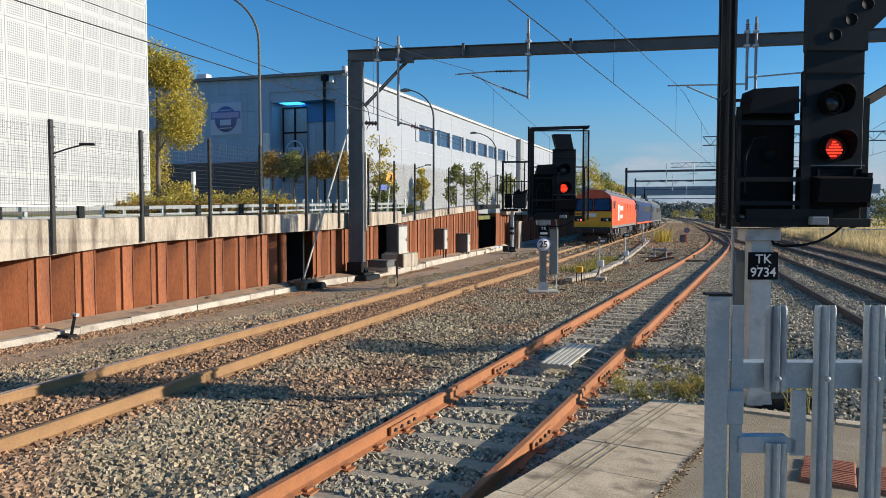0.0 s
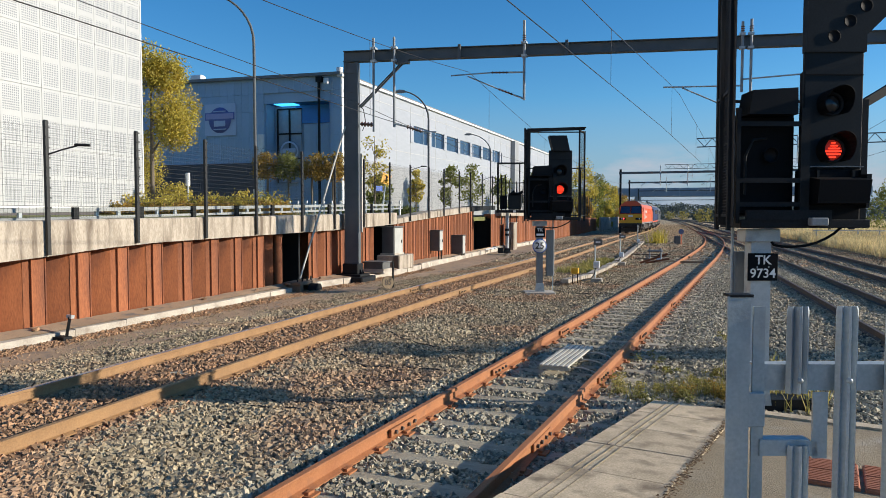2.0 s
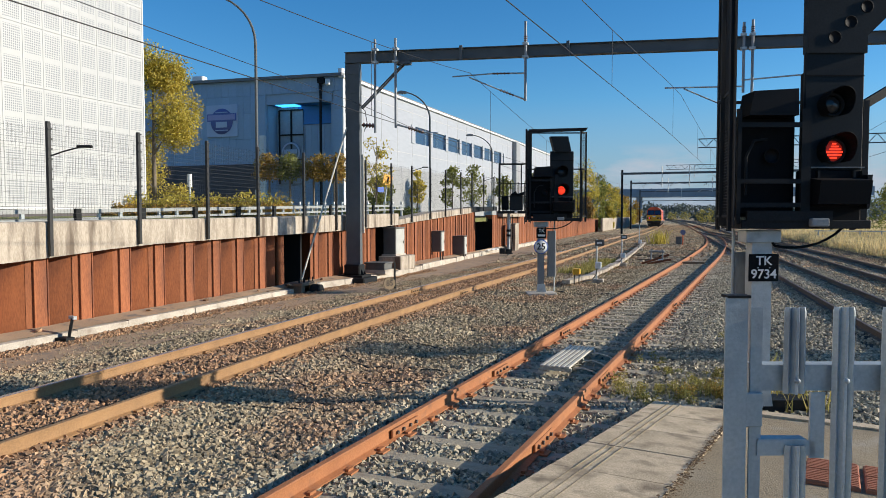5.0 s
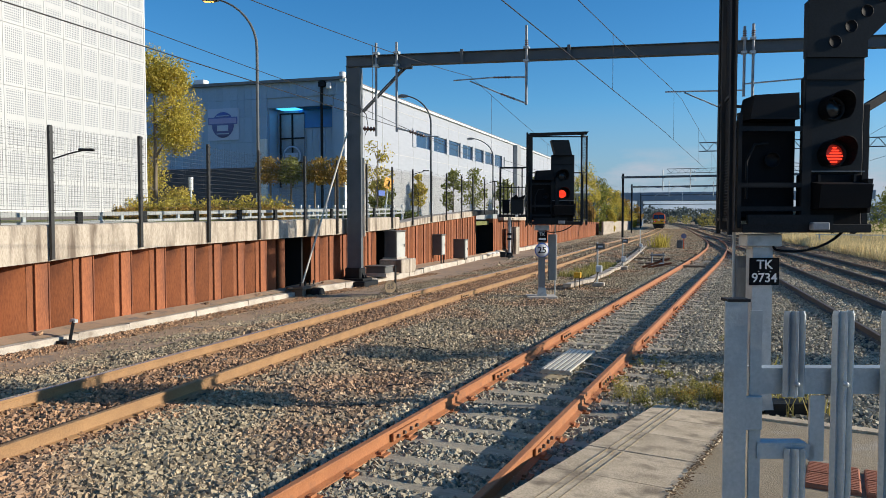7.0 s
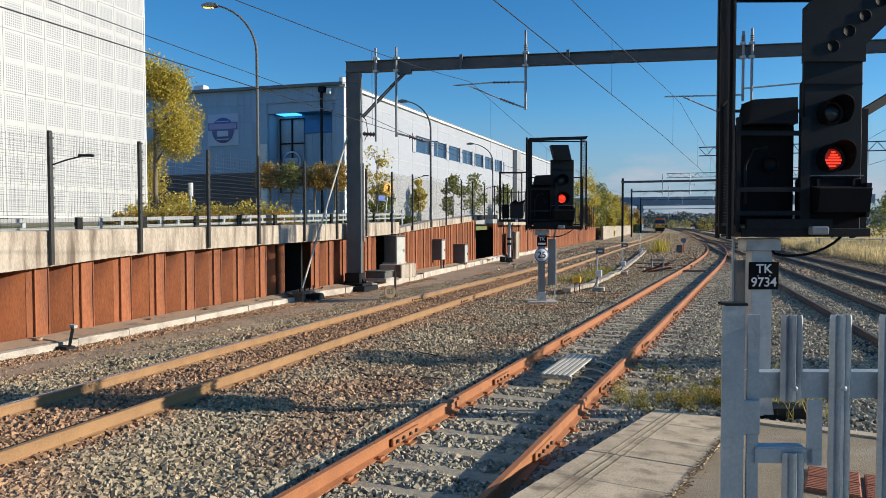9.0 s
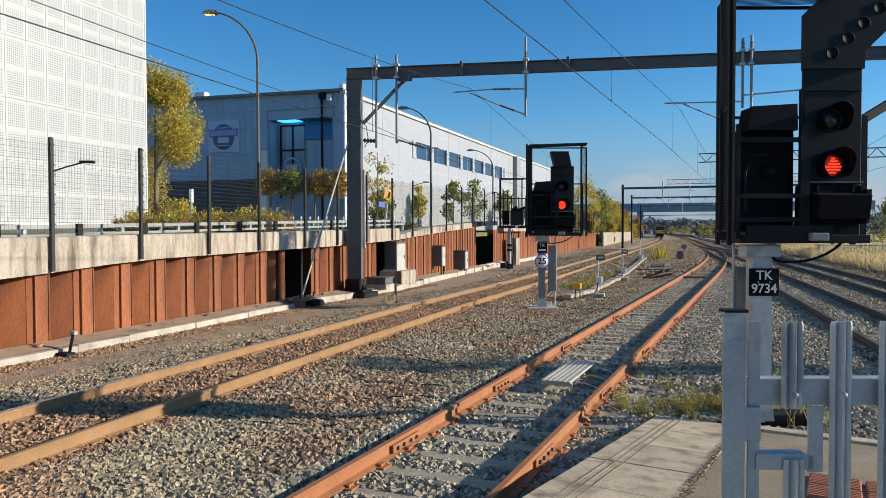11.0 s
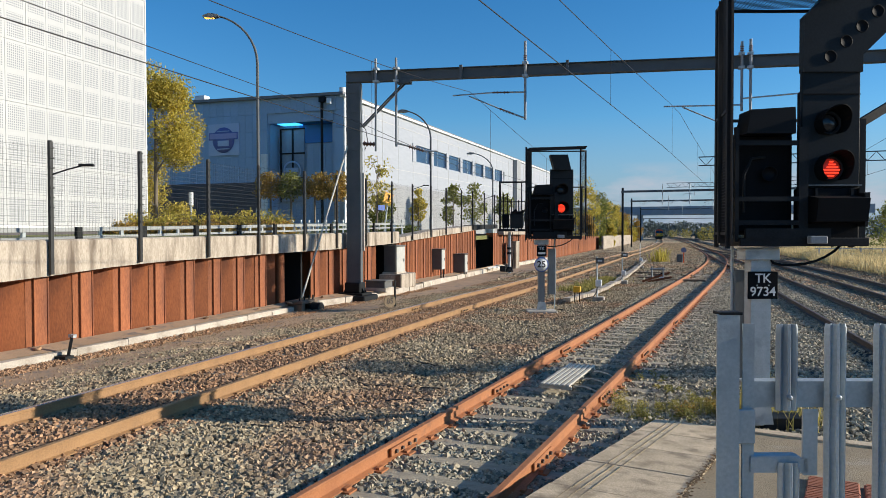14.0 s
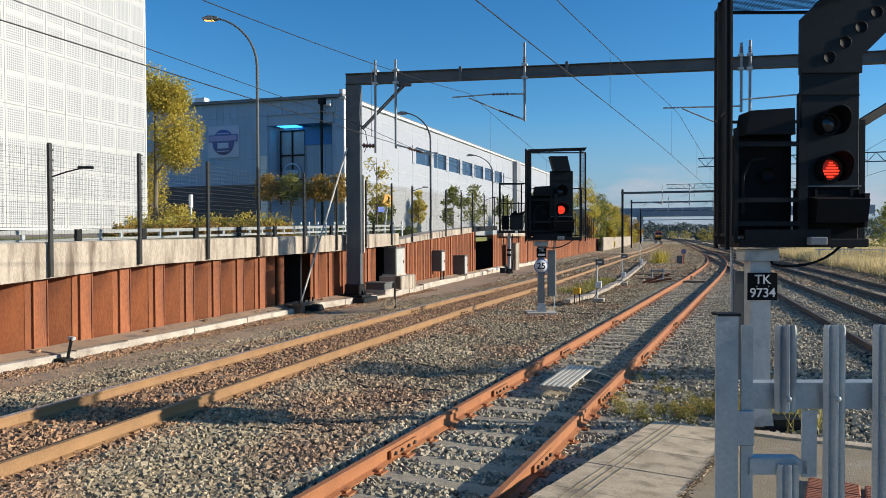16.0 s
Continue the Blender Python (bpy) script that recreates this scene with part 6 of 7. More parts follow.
        part("top_hood", Shape().prism([(0.24, 4.57), (0.76, 4.57), (0.86, 4.12), (0.36, 4.12)], "y", 0.35, Matrix.Translation((0, 0.0, 0))), M["head_grey"], top, "dark slanted top hood")
    return head


M["panel_dark"] = material("panel_dark", (0.03, 0.028, 0.026), (0.02, 0.018, 0.017), 0.7, scale=4, fine=40, bump=0.2, stretch=(1, 1, 0.15))


def signal(name, label, at, feather, plates):
    top = thing(name, label, "signal", at=at, turn=radians(18), group="colour-light signals")
    w = 0.24 if feather else 0.19
    post = part("post", Shape().box((0, 0, 0.95), (w, 0.012, 2.15)).box((0.006 - w / 2, 0.09, 0.95), (0.012, 0.18, 2.15)).box((w / 2 - 0.006, 0.09, 0.95), (0.012, 0.18, 2.15)), M["galv"] if feather else M["panel_grey"], top, "galvanised channel post")
    part("shoulder", Shape().box((0.0, 0.08, 1.955), (0.42, 0.25, 0.15), bevel=0.01), M["galv"], top)
    part("backing_panel", Shape().prism([(-0.13, 0.0), (-0.10, -0.02), (0.10, -0.02), (0.13, 0.0), (0.13, 0.04), (-0.13, 0.04)], "z", 1.40, Matrix.Translation((-0.09 if feather else 0.36, 0.30, 1.05))), M["panel_grey"], top, "grey ribbed anti-climb panel")
    part("stay_rod", Shape().tube([(-0.225 if feather else 0.44, 0.30, -0.1), (-0.225 if feather else 0.44, 0.30, 2.05)], 0.018, 6), M["galv"], top)
    part("base_plate", Shape().box((0.36, 0.12, -0.11), (0.62, 0.3, 0.16)) if feather else Shape().box((0, 0.1, -0.16), (0.9, 0.7, 0.12), bevel=0.02), M["darksteel_and_shade"] if feather else M["plinth"], top)
    part("gusset", Shape().prism([(-0.15, -0.1), (0.15, -0.1), (0.11, 0.15), (-0.11, 0.15)], "y", 0.03, Matrix.Translation((0, -0.03, 0))), M["galv"], top)
    part("cable", Shape().tube([(0.10, -0.02, 1.90), (0.13, -0.05, 1.845), (0.22, -0.08, 1.825), (0.34, -0.1, 1.825), (0.48, -0.1, 1.84), (0.60, -0.1, 1.87), (0.72, -0.09, 1.92), (0.83, -0.07, 1.98), (0.93, -0.05, 2.06)], 0.016, 8), M["black"], top, "black hanging cable")
    plates(top)
    signal_head(top, 0.0 if feather else -0.2, 5.05 if feather else 4.76, feather)
    return top


def near_plates(top):
    plate = part("number_plate", Shape().box((0.01, -0.03, 1.58), (0.36, 0.012, 0.33), bevel=0.004), M["black"], top, "black number plate with white characters")
    lettering("lettering", "TK", 0.155, "white", plate, (0.01, -0.039, 1.66))
    lettering("lettering", "9734", 0.155, "white", plate, (0.01, -0.039, 1.50))
    for x in (-0.06, 0.08):
        part("bolt", Shape().tube([(x, -0.036, 1.58), (x, -0.042, 1.58)], 0.008, 8), M["galv"], plate)


def far_plates(top):
    plate = part("number_plate", Shape().box((0.0, -0.03, 1.69), (0.30, 0.012, 0.30), bevel=0.004), M["black"], top, "black number plate with pale bars")
    lettering("lettering", "TK", 0.14, "white", plate, (0.0, -0.039, 1.76))
    part("plate_bar", Shape().box((0.0, -0.038, 1.62), (0.22, 0.006, 0.06)), M["white"], plate)
    rot = Matrix.Rotation(radians(90), 3, "X")
    disc = part("speed_sign", Shape().lathe([(0, 0.0), (0.21, 0.0), (0.21, 0.02), (0, 0.02)], (-0.01, -0.03, 1.28), 28, rot), M["white"], top, "round white speed sign reading 25")
    part("border", Shape().lathe([(0.195, 0.0), (0.215, 0.0), (0.215, 0.026), (0.195, 0.026)], (-0.01, -0.03, 1.28), 28, rot), M["sign_blue"], disc)
    lettering("lettering", "25", 0.27, "black", disc, (-0.01, -0.055, 1.28))


signal("bay_signal", "black colour-light signal showing red with number plate and cage", site(3.84, 8.5), True, near_plates)
signal("main_signal", "black colour-light signal showing red with a round 25 sign", site(2.95, 21.3), False, far_plates)


# unseen signal added off to the right to cast a shadow across the tracks
signal("unseen_signal", "unseen black colour-light signal in a steel cage, added for its shadow", Vector((10.1, 15.3, 0.0)), False, far_plates)


# the third signal, seen side-on beyond the recess
def side_signal():
    p = site(4.1, 43.5)
    top = thing("side_signal", "dark signal in a steel cage on a post beside the wall", "signal", at=p, turn=radians(18), group="colour-light signals")
    part("post", Shape().tube([(-0.1, 0, -0.3), (-0.1, 0, 2.35)], 0.10, 12), M["galv"], top)
    for z in (0.95, 1.25):
        part("collar", Shape().tube([(-0.1, 0, z), (-0.1, 0, z + 0.14)], 0.15, 10), M["darksteel_and_shade"], top)
    part("base_flange", Shape().lathe([(0.0, -0.05), (0.26, -0.05), (0.26, -0.12), (0.14, 0.18), (0.0, 0.18)], (-0.1, 0, 0), 14), M["darksteel_and_shade"], top)
    part("conduit", Shape().tube([(0.1, -0.1, 2.3), (0.14, -0.12, 0.9), (0.05, -0.15, 0.0), (-0.3, -0.3, -0.1)], 0.03, 8), M["black"], top)
    part("junction_box", Shape().box((-0.5, -0.1, 0.06), (0.34, 0.3, 0.34), bevel=0.03), M["darksteel_and_shade"], top)
    head = part("head", Shape().box((0.36, 0.0, 3.02), (0.80, 0.30, 0.92), bevel=0.04), M["head_grey"], top, "dark signal head")
    part("hood", Shape().prism([(-0.05, 3.48), (0.78, 3.48), (0.86, 3.72), (0.42, 3.56), (0.30, 3.74)], "y", 0.5), M["black"], head)
    # paler bar along the hood, sunlight on the edge put in its colour
    part("hood_edge", Shape().bar((0.74, -0.26, 2.7), (0.80, -0.26, 3.5), 0.05, 0.03), M["panel_grey"], head, "hood edge in paler grey, sunlight put in its colour")
    part("side_case", Shape().box((-0.32, 0.05, 3.0), (0.42, 0.36, 0.84), bevel=0.04), M["black"], top)
    part("tray", Shape().box((0.1, 0, 2.44), (1.7, 0.8, 0.16)), M["darksteel_and_shade"], top)
    part("lamp_box", Shape().box((0.3, -0.42, 2.44), (0.16, 0.06, 0.12), bevel=0.01), M["white"], top)
    for x, y in ((-0.72, -0.3), (-0.62, 0.34), (0.70, 0.34), (0.98, -0.3)):
        part("cage_post", Shape().box((x, y, 3.95), (0.07, 0.07, 2.9)), M["darksteel_and_shade"], top)
    part("ladder", Shape().bar((-0.18, 0.34, 2.5), (-0.18, 0.34, 4.7), 0.05).bar((-0.42, 0.34, 2.5), (-0.42, 0.34, 4.7), 0.05), M["darksteel_and_shade"], top)
    for z in (5.38, 4.2, 3.4):
        part("cage_rail", Shape().bar((-0.72, -0.3, z), (-0.62, 0.34, z), 0.05).bar((-0.62, 0.34, z), (0.70, 0.34, z), 0.05).bar((0.70, 0.34, z), (0.98, -0.3, z), 0.05), M["darksteel_and_shade"], top)
    part("top_bar", Shape().bar((-0.74, -0.3, 5.38), (1.0, -0.3, 5.38), 0.07), M["darksteel_and_shade"], top)


side_signal()


# ---------------------------------------------------------------- locomotives
def loco(name, label, side, front, lower_front, roof, stripe, text):
    """Cab end at y = 0, 21.3 m long, rail level at z = 0."""
    top = thing(name, label, "locomotive", group="locomotives in the train")
    L, W = 21.2, 1.33
    sec = [(-W, 1.26), (-W, 2.65), (-W + 0.02, 3.1), (-W + 0.18, 3.52), (-0.66, 3.86), (0, 3.96), (0.66, 3.86), (W - 0.18, 3.52), (W - 0.02, 3.1), (W, 2.65), (W, 1.26)]
    n = len(sec)

    def rake(z):
        return 0.05 + (0.0 if z < 2.36 else (z - 2.36) * 0.36)

    side_s, vs = Shape(), []
    for end in (0, 1):
        for x, z in sec:
            y = rake(z) if end == 0 else L - rake(z)
            vs.append((x, y, z))
    body_f = [(k, k + 1, n + k + 1, n + k) for k in (0, 1, 2, n - 4, n - 3, n - 2)]
    roof_f = [(k, k + 1, n + k + 1, n + k) for k in range(3, n - 4)]
    part("body", Shape().add(vs, body_f + [(0, n, 2 * n - 1, n - 1)]), M[side], top)
    part("roof", Shape().add(vs, roof_f), M[roof], top, "grey ribbed roof")
    for end in (0, 1):
        low = [(x, (rake(z) if end == 0 else L - rake(z)), z) for x, z in ((-W, 1.26), (W, 1.26), (W, 2.36), (-W, 2.36))]
        up = [(x, (rake(z) if end == 0 else L - rake(z)), z) for x, z in [(-W, 2.36), (W, 2.36)] + sec[1:-1][::-1]]
        cab = part("cab_front", Shape().add(up, [tuple(range(len(up)))]), M[front], top)
        part("lower_front", Shape().add(low, [(0, 1, 2, 3)]), M[lower_front], cab, "yellow warning panel")
        sg = -1 if end == 0 else 1
        yb = 0 if end == 0 else L
        for sx in (-1, 1):
            z0, z1 = 2.48, 3.24
            q = [(sx * 0.02, z0 - 0.07), (sx * 1.24, z0 - 0.07), (sx * 1.17, z1 + 0.07), (sx * 0.02, z1 + 0.07)]
            part("windscreen_surround", Shape().add([(x, (rake(z) - 0.006 if end == 0 else L - rake(z) + 0.006), z) for x, z in q], [(0, 1, 2, 3)]), M["black"], cab, "black windscreen surround")
            q = [(sx * 0.08, z0), (sx * 1.17, z0), (sx * 1.10, z1), (sx * 0.08, z1)]
            w = part("windscreen", Shape().add([(x, (rake(z) - 0.015 if end == 0 else L - rake(z) + 0.015), z) for x, z in q], [(0, 1, 2, 3)]), M["glass_dark"], cab, "dark windscreen")
            lamp = part("lamp_cluster", Shape().box((sx * 0.92, yb + sg * 0.0, 1.80), (0.72, 0.12, 0.24), bevel=0.03), M["black"], cab)
            part("headlight", Shape().tube([(sx * 1.02, yb + sg * 0.05, 1.80), (sx * 1.02, yb + sg * 0.075, 1.80)], 0.08, 12), M["white"], lamp)
            part("tail_light", Shape().tube([(sx * 0.80, yb + sg * 0.05, 1.80), (sx * 0.80, yb + sg * 0.085, 1.80)], 0.09, 12), M["tail_red"] if (end == 0 and sx < 0 and text) else M["glass_dark"], lamp)
            part("buffer", Shape().tube([(sx * 0.87, yb - sg * 0.1, 1.05), (sx * 0.87, yb + sg * 0.42, 1.05)], 0.12, 10).tube([(sx * 0.87, yb + sg * 0.42, 1.05), (sx * 0.87, yb + sg * 0.47, 1.05)], 0.24, 14), M["under"], cab)
        part("plate", Shape().box((0, yb + sg * 0.0, 2.12), (0.5, 0.1, 0.26)), M["white"], cab)
        part("buffer_beam", Shape().box((0, yb - sg * 0.15, 1.06), (2.5, 0.4, 0.42)), M["under"], top)
        part("snowplough", Shape().prism([(-1.1, 0.25), (1.1, 0.25), (1.15, 0.65), (-1.15, 0.65)], "y", 0.12, Matrix.Translation((0, yb - sg * 0.2, 0))), M["under"], top)
        part("coupling", Shape().box((0, yb + sg * 0.2, 1.0), (0.2, 0.5, 0.25)), M["under"], top)
    for sx in (-1, 1):
        part("sole_bar", Shape().box((sx * (W - 0.02), L / 2, 1.27), (0.08, L - 0.3, 0.18)), M[stripe], top)
        for y in (1.4, L - 1.4):
            part("cab_window", Shape().box((sx * (W + 0.002), y, 2.86), (0.02, 0.7, 0.52), bevel=0.005), M["glass_dark"], top, "dark cab side window")
        for y in (2.4, L - 2.4):
            part("cab_door", Shape().box((sx * (W + 0.004), y, 2.28), (0.02, 0.62, 1.85), bevel=0.005), M[side], top)
        for k in range(6):
            part("grille", Shape().box((sx * (W + 0.006), 9.2 + k * 1.5, 2.75), (0.02, 1.2, 0.6)), M["under"] if not text else M[side], top, "body-side grille")
        if text:
            for y, z, l, h in ((4.4, 2.3, 0.9, 1.2), (6.6, 2.65, 2.2, 0.34), (6.4, 2.0, 1.7, 0.28)):
                part("side_bar", Shape().box((sx * (W + 0.012), y, z), (0.02, l, h)), M["white"], top, "plain white bar in place of lettering")
    for k in range(5):
        part("roof_hatch", Shape().box((0, 4 + k * 3.3, 3.95), (1.3, 2.6, 0.14), bevel=0.04), M[roof], top)
    for yb in (4.6, L - 4.6):
        bogie = part("bogie", Shape().box((-1.02, yb, 0.62), (0.16, 4.9, 0.30), bevel=0.05).box((1.02, yb, 0.62), (0.16, 4.9, 0.30), bevel=0.05).box((0, yb, 0.65), (1.9, 0.5, 0.25)), M["under"], top, "dark three-axle bogie frame")
        for d in (-1.95, 0, 1.95):
            for sx in (-1, 1):
                part("wheel", Shape().lathe([(0, -0.065), (0.50, -0.065), (0.54, 0.03), (0.58, 0.065), (0, 0.065)], (sx * 0.75, yb + d, 0.54), 20, Matrix.Rotation(radians(90 * sx), 3, "Y")), M["under"], bogie)
                part("axle_box", Shape().box((sx * 1.08, yb + d, 0.55), (0.2, 0.4, 0.36), bevel=0.04), M["under"], bogie)
        for d in (-1.0, 1.0):
            for sx in (-1, 1):
                part("spring", Shape().tube([(sx * 1.12, yb + d, 0.72), (sx * 1.12, yb + d, 1.10)], 0.13, 10), M["loco_grey"], bogie)
    for sx in (-1, 1):
        for y in (2.4, L - 2.4):
            part("cab_step", Shape().box((sx * 1.24, y, 0.62), (0.12, 0.5, 0.05)).box((sx * 1.28, y - 0.24, 0.9), (0.04, 0.04, 0.6)).box((sx * 1.28, y + 0.24, 0.9), (0.04, 0.04, 0.6)), M["under"], top)
    part("tank", Shape().box((0, L / 2, 0.75), (2.3, 5.0, 0.6), bevel=0.08), M["under"], top)
    return top


TRAIN = [
    loco("red_locomotive", "red electric locomotive with a yellow cab front and grey roof", "red", "red", "yellow", "loco_grey", "loco_grey", True),
    loco("blue_locomotive", "dark blue electric locomotive with red underframe stripe", "loco_blue", "loco_blue", "yellow", "loco_grey", "red", False),
    loco("grey_locomotive", "dark grey electric locomotive coupled in a train", "loco_dark", "loco_dark", "yellow", "loco_grey", "loco_grey", False),
]
DIST = [(0, 49.5), (0.7, 60.5), (1.5, 75), (2.5, 94), (4, 121), (5.5, 145), (7, 168), (9, 197), (11, 227), (12.5, 249), (14, 271), (16, 300)]


# ---------------------------------------------------------------- lineside things
def foot_boards():
    """Slatted grey cover between the bay rails."""
    top = thing("track_cover", "pale slatted plastic cover lying between the bay rails", "track cover", at=(-1.53, 11.15, -0.10), turn=radians(-6))
    for k in range(6):
        part("slat", Shape().box((-0.19 + k * 0.076, 0, 0.09), (0.055, 1.75, 0.03), bevel=0.006), M["white_worn"], top)
    for y in (-0.8, 0, 0.8):
        part("cross_bearer", Shape().box((0, y, 0.05), (0.46, 0.06, 0.05)), M["white_worn"], top)
    for k in range(3):
        pts = [(0.25, -0.7 + k * 0.6, 0.06), (0.40, -0.8 + k * 0.6, 0.09), (0.55, -0.75 + k * 0.6, 0.04), (0.66, -0.9 + k * 0.6, 0.02)]
        part("cable", Shape().tube(pts, 0.012, 6), M["white_worn"], top, "pale bonding cable")


M["cable"] = material("cable", (0.025, 0.023, 0.022), (0.04, 0.036, 0.03), 0.6, scale=3, fine=30, bump=0.05)
foot_boards()


def rail_joints():
    for table, z, ys, m in ((BAY, 0.0, (7.1, 10.2, 14.0, 19.2), "rail_rust"), (MAIN, None, (19.7, 29.0), "rail_brown")):
        for y in ys:
            for sx in (-1, 1):
                x = along(table, y) + sx * 0.7535
                top = thing("fishplate", "rusty bolted fishplate joining two rails", "rail joint", at=(x, y, along(MAIN_LEVEL, y) if z is None else z), turn=-math.atan((along(table, y + 0.2) - along(table, y - 0.2)) / 0.4), group="rail joints")
                for s2 in (-1, 1):
                    part("plate", Shape().box((s2 * 0.035, 0, -0.085), (0.03, 0.62, 0.085), bevel=0.006), M[m], top)
                    for k in (-0.22, -0.08, 0.08, 0.22):
                        part("bolt", Shape().tube([(s2 * 0.05, k, -0.085), (s2 * 0.075, k, -0.085)], 0.022, 6), M["rail_dark"], top)


rail_joints()


def ground_cables():
    runs = (((-5.5, 8.77), (-4.5, 8.33), (-4.1, 8.97), (-3.35, 9.2), (-2.7, 8.7)), ((-5.1, 10.3), (-4.4, 9.8), (-3.85, 10.05), (-3.0, 9.75)), ((-4.8, 7.5), (-4.15, 7.75), (-3.65, 7.95), (-3.1, 7.75), (-2.8, 8.15)), ((-5.2, 7.3), (-4.5, 7.3), (-3.75, 7.5)), ((-5.2, 12.6), (-4.4, 12.0), (-3.4, 11.6)), ((-3.4, 22.0), (-2.2, 21.0), (-1.0, 20.5)), ((-2.6, 25.0), (-1.2, 24.8), (0.2, 24.2)))
    for run in runs:
        n, pts = len(run) - 1, []
        for k in range(8 * n + 1):
            i = min(k // 8, n - 1)
            t = k / 8 - i
            t = t * t * (3 - 2 * t) * 0.5 + t * 0.5
            x = run[i][0] + (run[i + 1][0] - run[i][0]) * t + 0.025 * math.sin(k * 0.9)
            y = run[i][1] + (run[i + 1][1] - run[i][1]) * t + 0.03 * math.sin(k * 0.7 + 1)
            pts.append((x, y, ground_z(x, y) + 0.035 + 0.012 * math.sin(k * 1.3)))
        solid("ground_cable", Shape().tube(pts, 0.010, 6), M["cable"], "black cable lying loose on the ballast", "cable", "loose cables")


ground_cables()


def concrete_trough():
    """Pale cable trough lids between the main and bay lines."""
    top = thing("cable_trough", "line of pale concrete cable trough lids", "cable trough", kind="structure")
    pts = [(23.8, -3.4), (27.0, -2.85), (34, -2.5), (44, -2.35), (62, -2.3)]
    y = 23.8
    while y < 60:
        x, x1 = line_value(pts, y), line_value(pts, y + 0.95)
        z = random.uniform(-0.04, 0.0)
        part("trough_lid", Shape().bar((x, y, z), (x1, y + 0.95, z + random.uniform(-0.02, 0.02)), 0.27, 0.12), M["concrete"], top)
        y += 1.0


concrete_trough()


def marker_post(x, y, h, label, white_z, plate):
    top = thing("marker_post", label, "post", at=(x, y, -0.15), group="marker posts")
    part("post", Shape().tube([(0, 0, 0), (0, 0, h)], 0.03, 8), M["galv"], top)
    part("box", Shape().box((0.06, -0.03, white_z), (0.22, 0.14, 0.24), bevel=0.02), M["white"], top, "small white box")
    if plate:
        part("sign", Shape().box((0.1, -0.02, h - 0.14), (0.30, 0.03, 0.20)), M["grey_box"], top)
        part("sign_bar", Shape().box((0.1, -0.04, h - 0.14), (0.16, 0.01, 0.06)), M["white"], top)
    part("foot", Shape().box((0.05, 0, 0.06), (0.4, 0.3, 0.16), bevel=0.02), M["plinth"], top)
    pts = [(0.02, -0.05, white_z - 0.1), (0.0, -0.12, 0.3), (-0.12, -0.3, 0.12), (-0.4, -0.5, 0.08)]
    part("cable", Shape().tube(pts, 0.025, 6), M["cable"], top, "black cable to the ground")


marker_post(-2.55, 25.3, 1.55, "grey marker post with white box and plate", 0.62, True)
marker_post(-2.3, 34.3, 1.5, "grey marker post with white box", 0.5, True)
marker_post(-2.2, 50.0, 1.7, "grey marker post with white box", 0.6, False)


def yellow_box():
    top = thing("yellow_lubricator", "yellow rail lubricator box on a short stand", "equipment box", at=(-3.1, 24.2, -0.1))
    part("case", Shape().box((0, 0, 0.42), (0.24, 0.22, 0.20), bevel=0.02), M["yellow"], top)
    for sx in (-1, 1):
        part("leg", Shape().box((sx * 0.08, 0, 0.16), (0.03, 0.03, 0.34)), M["darksteel_and_shade"], top)


yellow_box()


def point_stand(x, y, turn):
    """Grey pipe stand with rusty rail ends leaning on it."""
    top = thing("pipe_stand", "low grey pipe stand with rusty beams leaning on it", "stand", at=(x, y, -0.18), turn=turn)
    for sx in (-0.38, 0.38):
        part("upright", Shape().tube([(sx, 0, 0), (sx, 0, 0.98)], 0.055, 8), M["tube_grey"], top)
        part("foot", Shape().box((sx, 0, 0.04), (0.26, 0.4, 0.08), bevel=0.01), M["darksteel_and_shade"], top)
    part("cross_bar", Shape().tube([(-0.5, 0, 0.82), (0.5, 0, 0.82)], 0.06, 8), M["tube_grey"], top)
    part("brace", Shape().tube([(-0.38, 0, 0.2), (0.38, 0, 0.62)], 0.035, 8), M["darksteel_and_shade"], top)
    for k, (a, b) in enumerate((((-0.9, -0.5, 0.06), (0.75, 0.25, 0.62)), ((-0.5, -0.6, 0.06), (0.9, 0.1, 0.34)), ((0.1, -0.55, 0.05), (1.2, 0.3, 0.2)))):
        part("beam", Shape().bar(a, b, 0.11, 0.13), M["pile_rust"] if k < 2 else M["wood"], top, "rusty leaning steel beam" if k < 2 else "weathered timber")
    part("plate", Shape().box((0.28, -0.1, 0.30), (0.3, 0.2, 0.04), Matrix.Rotation(0.4, 3, "X")), M["galv"], top)
    return top


stand = point_stand(-0.75, 36.2, radians(-12))
stand.scale = (0.72, 0.72, 0.78)
for k, (x, y, r) in enumerate(((-0.6, 39.0, 0.1), (-0.2, 41.5, -0.1), (0.3, 37.0, 0.2), (-1.2, 43.5, 0.05))):
    ob = solid("loose_sleeper", Shape().box((0, 0, 0), (2.4, 0.25, 0.14), bevel=0.012), M["wood"], "weathered brown timber sleeper lying loose", "sleeper", "loose sleepers")
    ob.matrix_basis = Matrix.Translation((x, y, -0.13)) @ Matrix.Rotation(r, 4, "Z")


M["disc_blue"] = material("disc_blue", (0.20, 0.21, 0.33), (0.16, 0.17, 0.27), 0.6, scale=3, fine=30, bump=0)


def ground_signal(x, y):
    top = thing("ground_signal", "small ground signal with a round blue disc", "signal", at=(x, y, -0.18))
    part("case", Shape().box((0, 0, 0.35), (0.5, 0.3, 0.7), bevel=0.04), M["grey_box"], top)
    part("pole", Shape().tube([(0.3, 0, 0), (0.3, 0, 1.0)], 0.04, 8), M["red"], top)
    part("disc", Shape().tube([(0.3, -0.06, 1.05), (0.3, -0.02, 1.05)], 0.21, 18), M["disc_blue"], top)


ground_signal(0.45, 61)


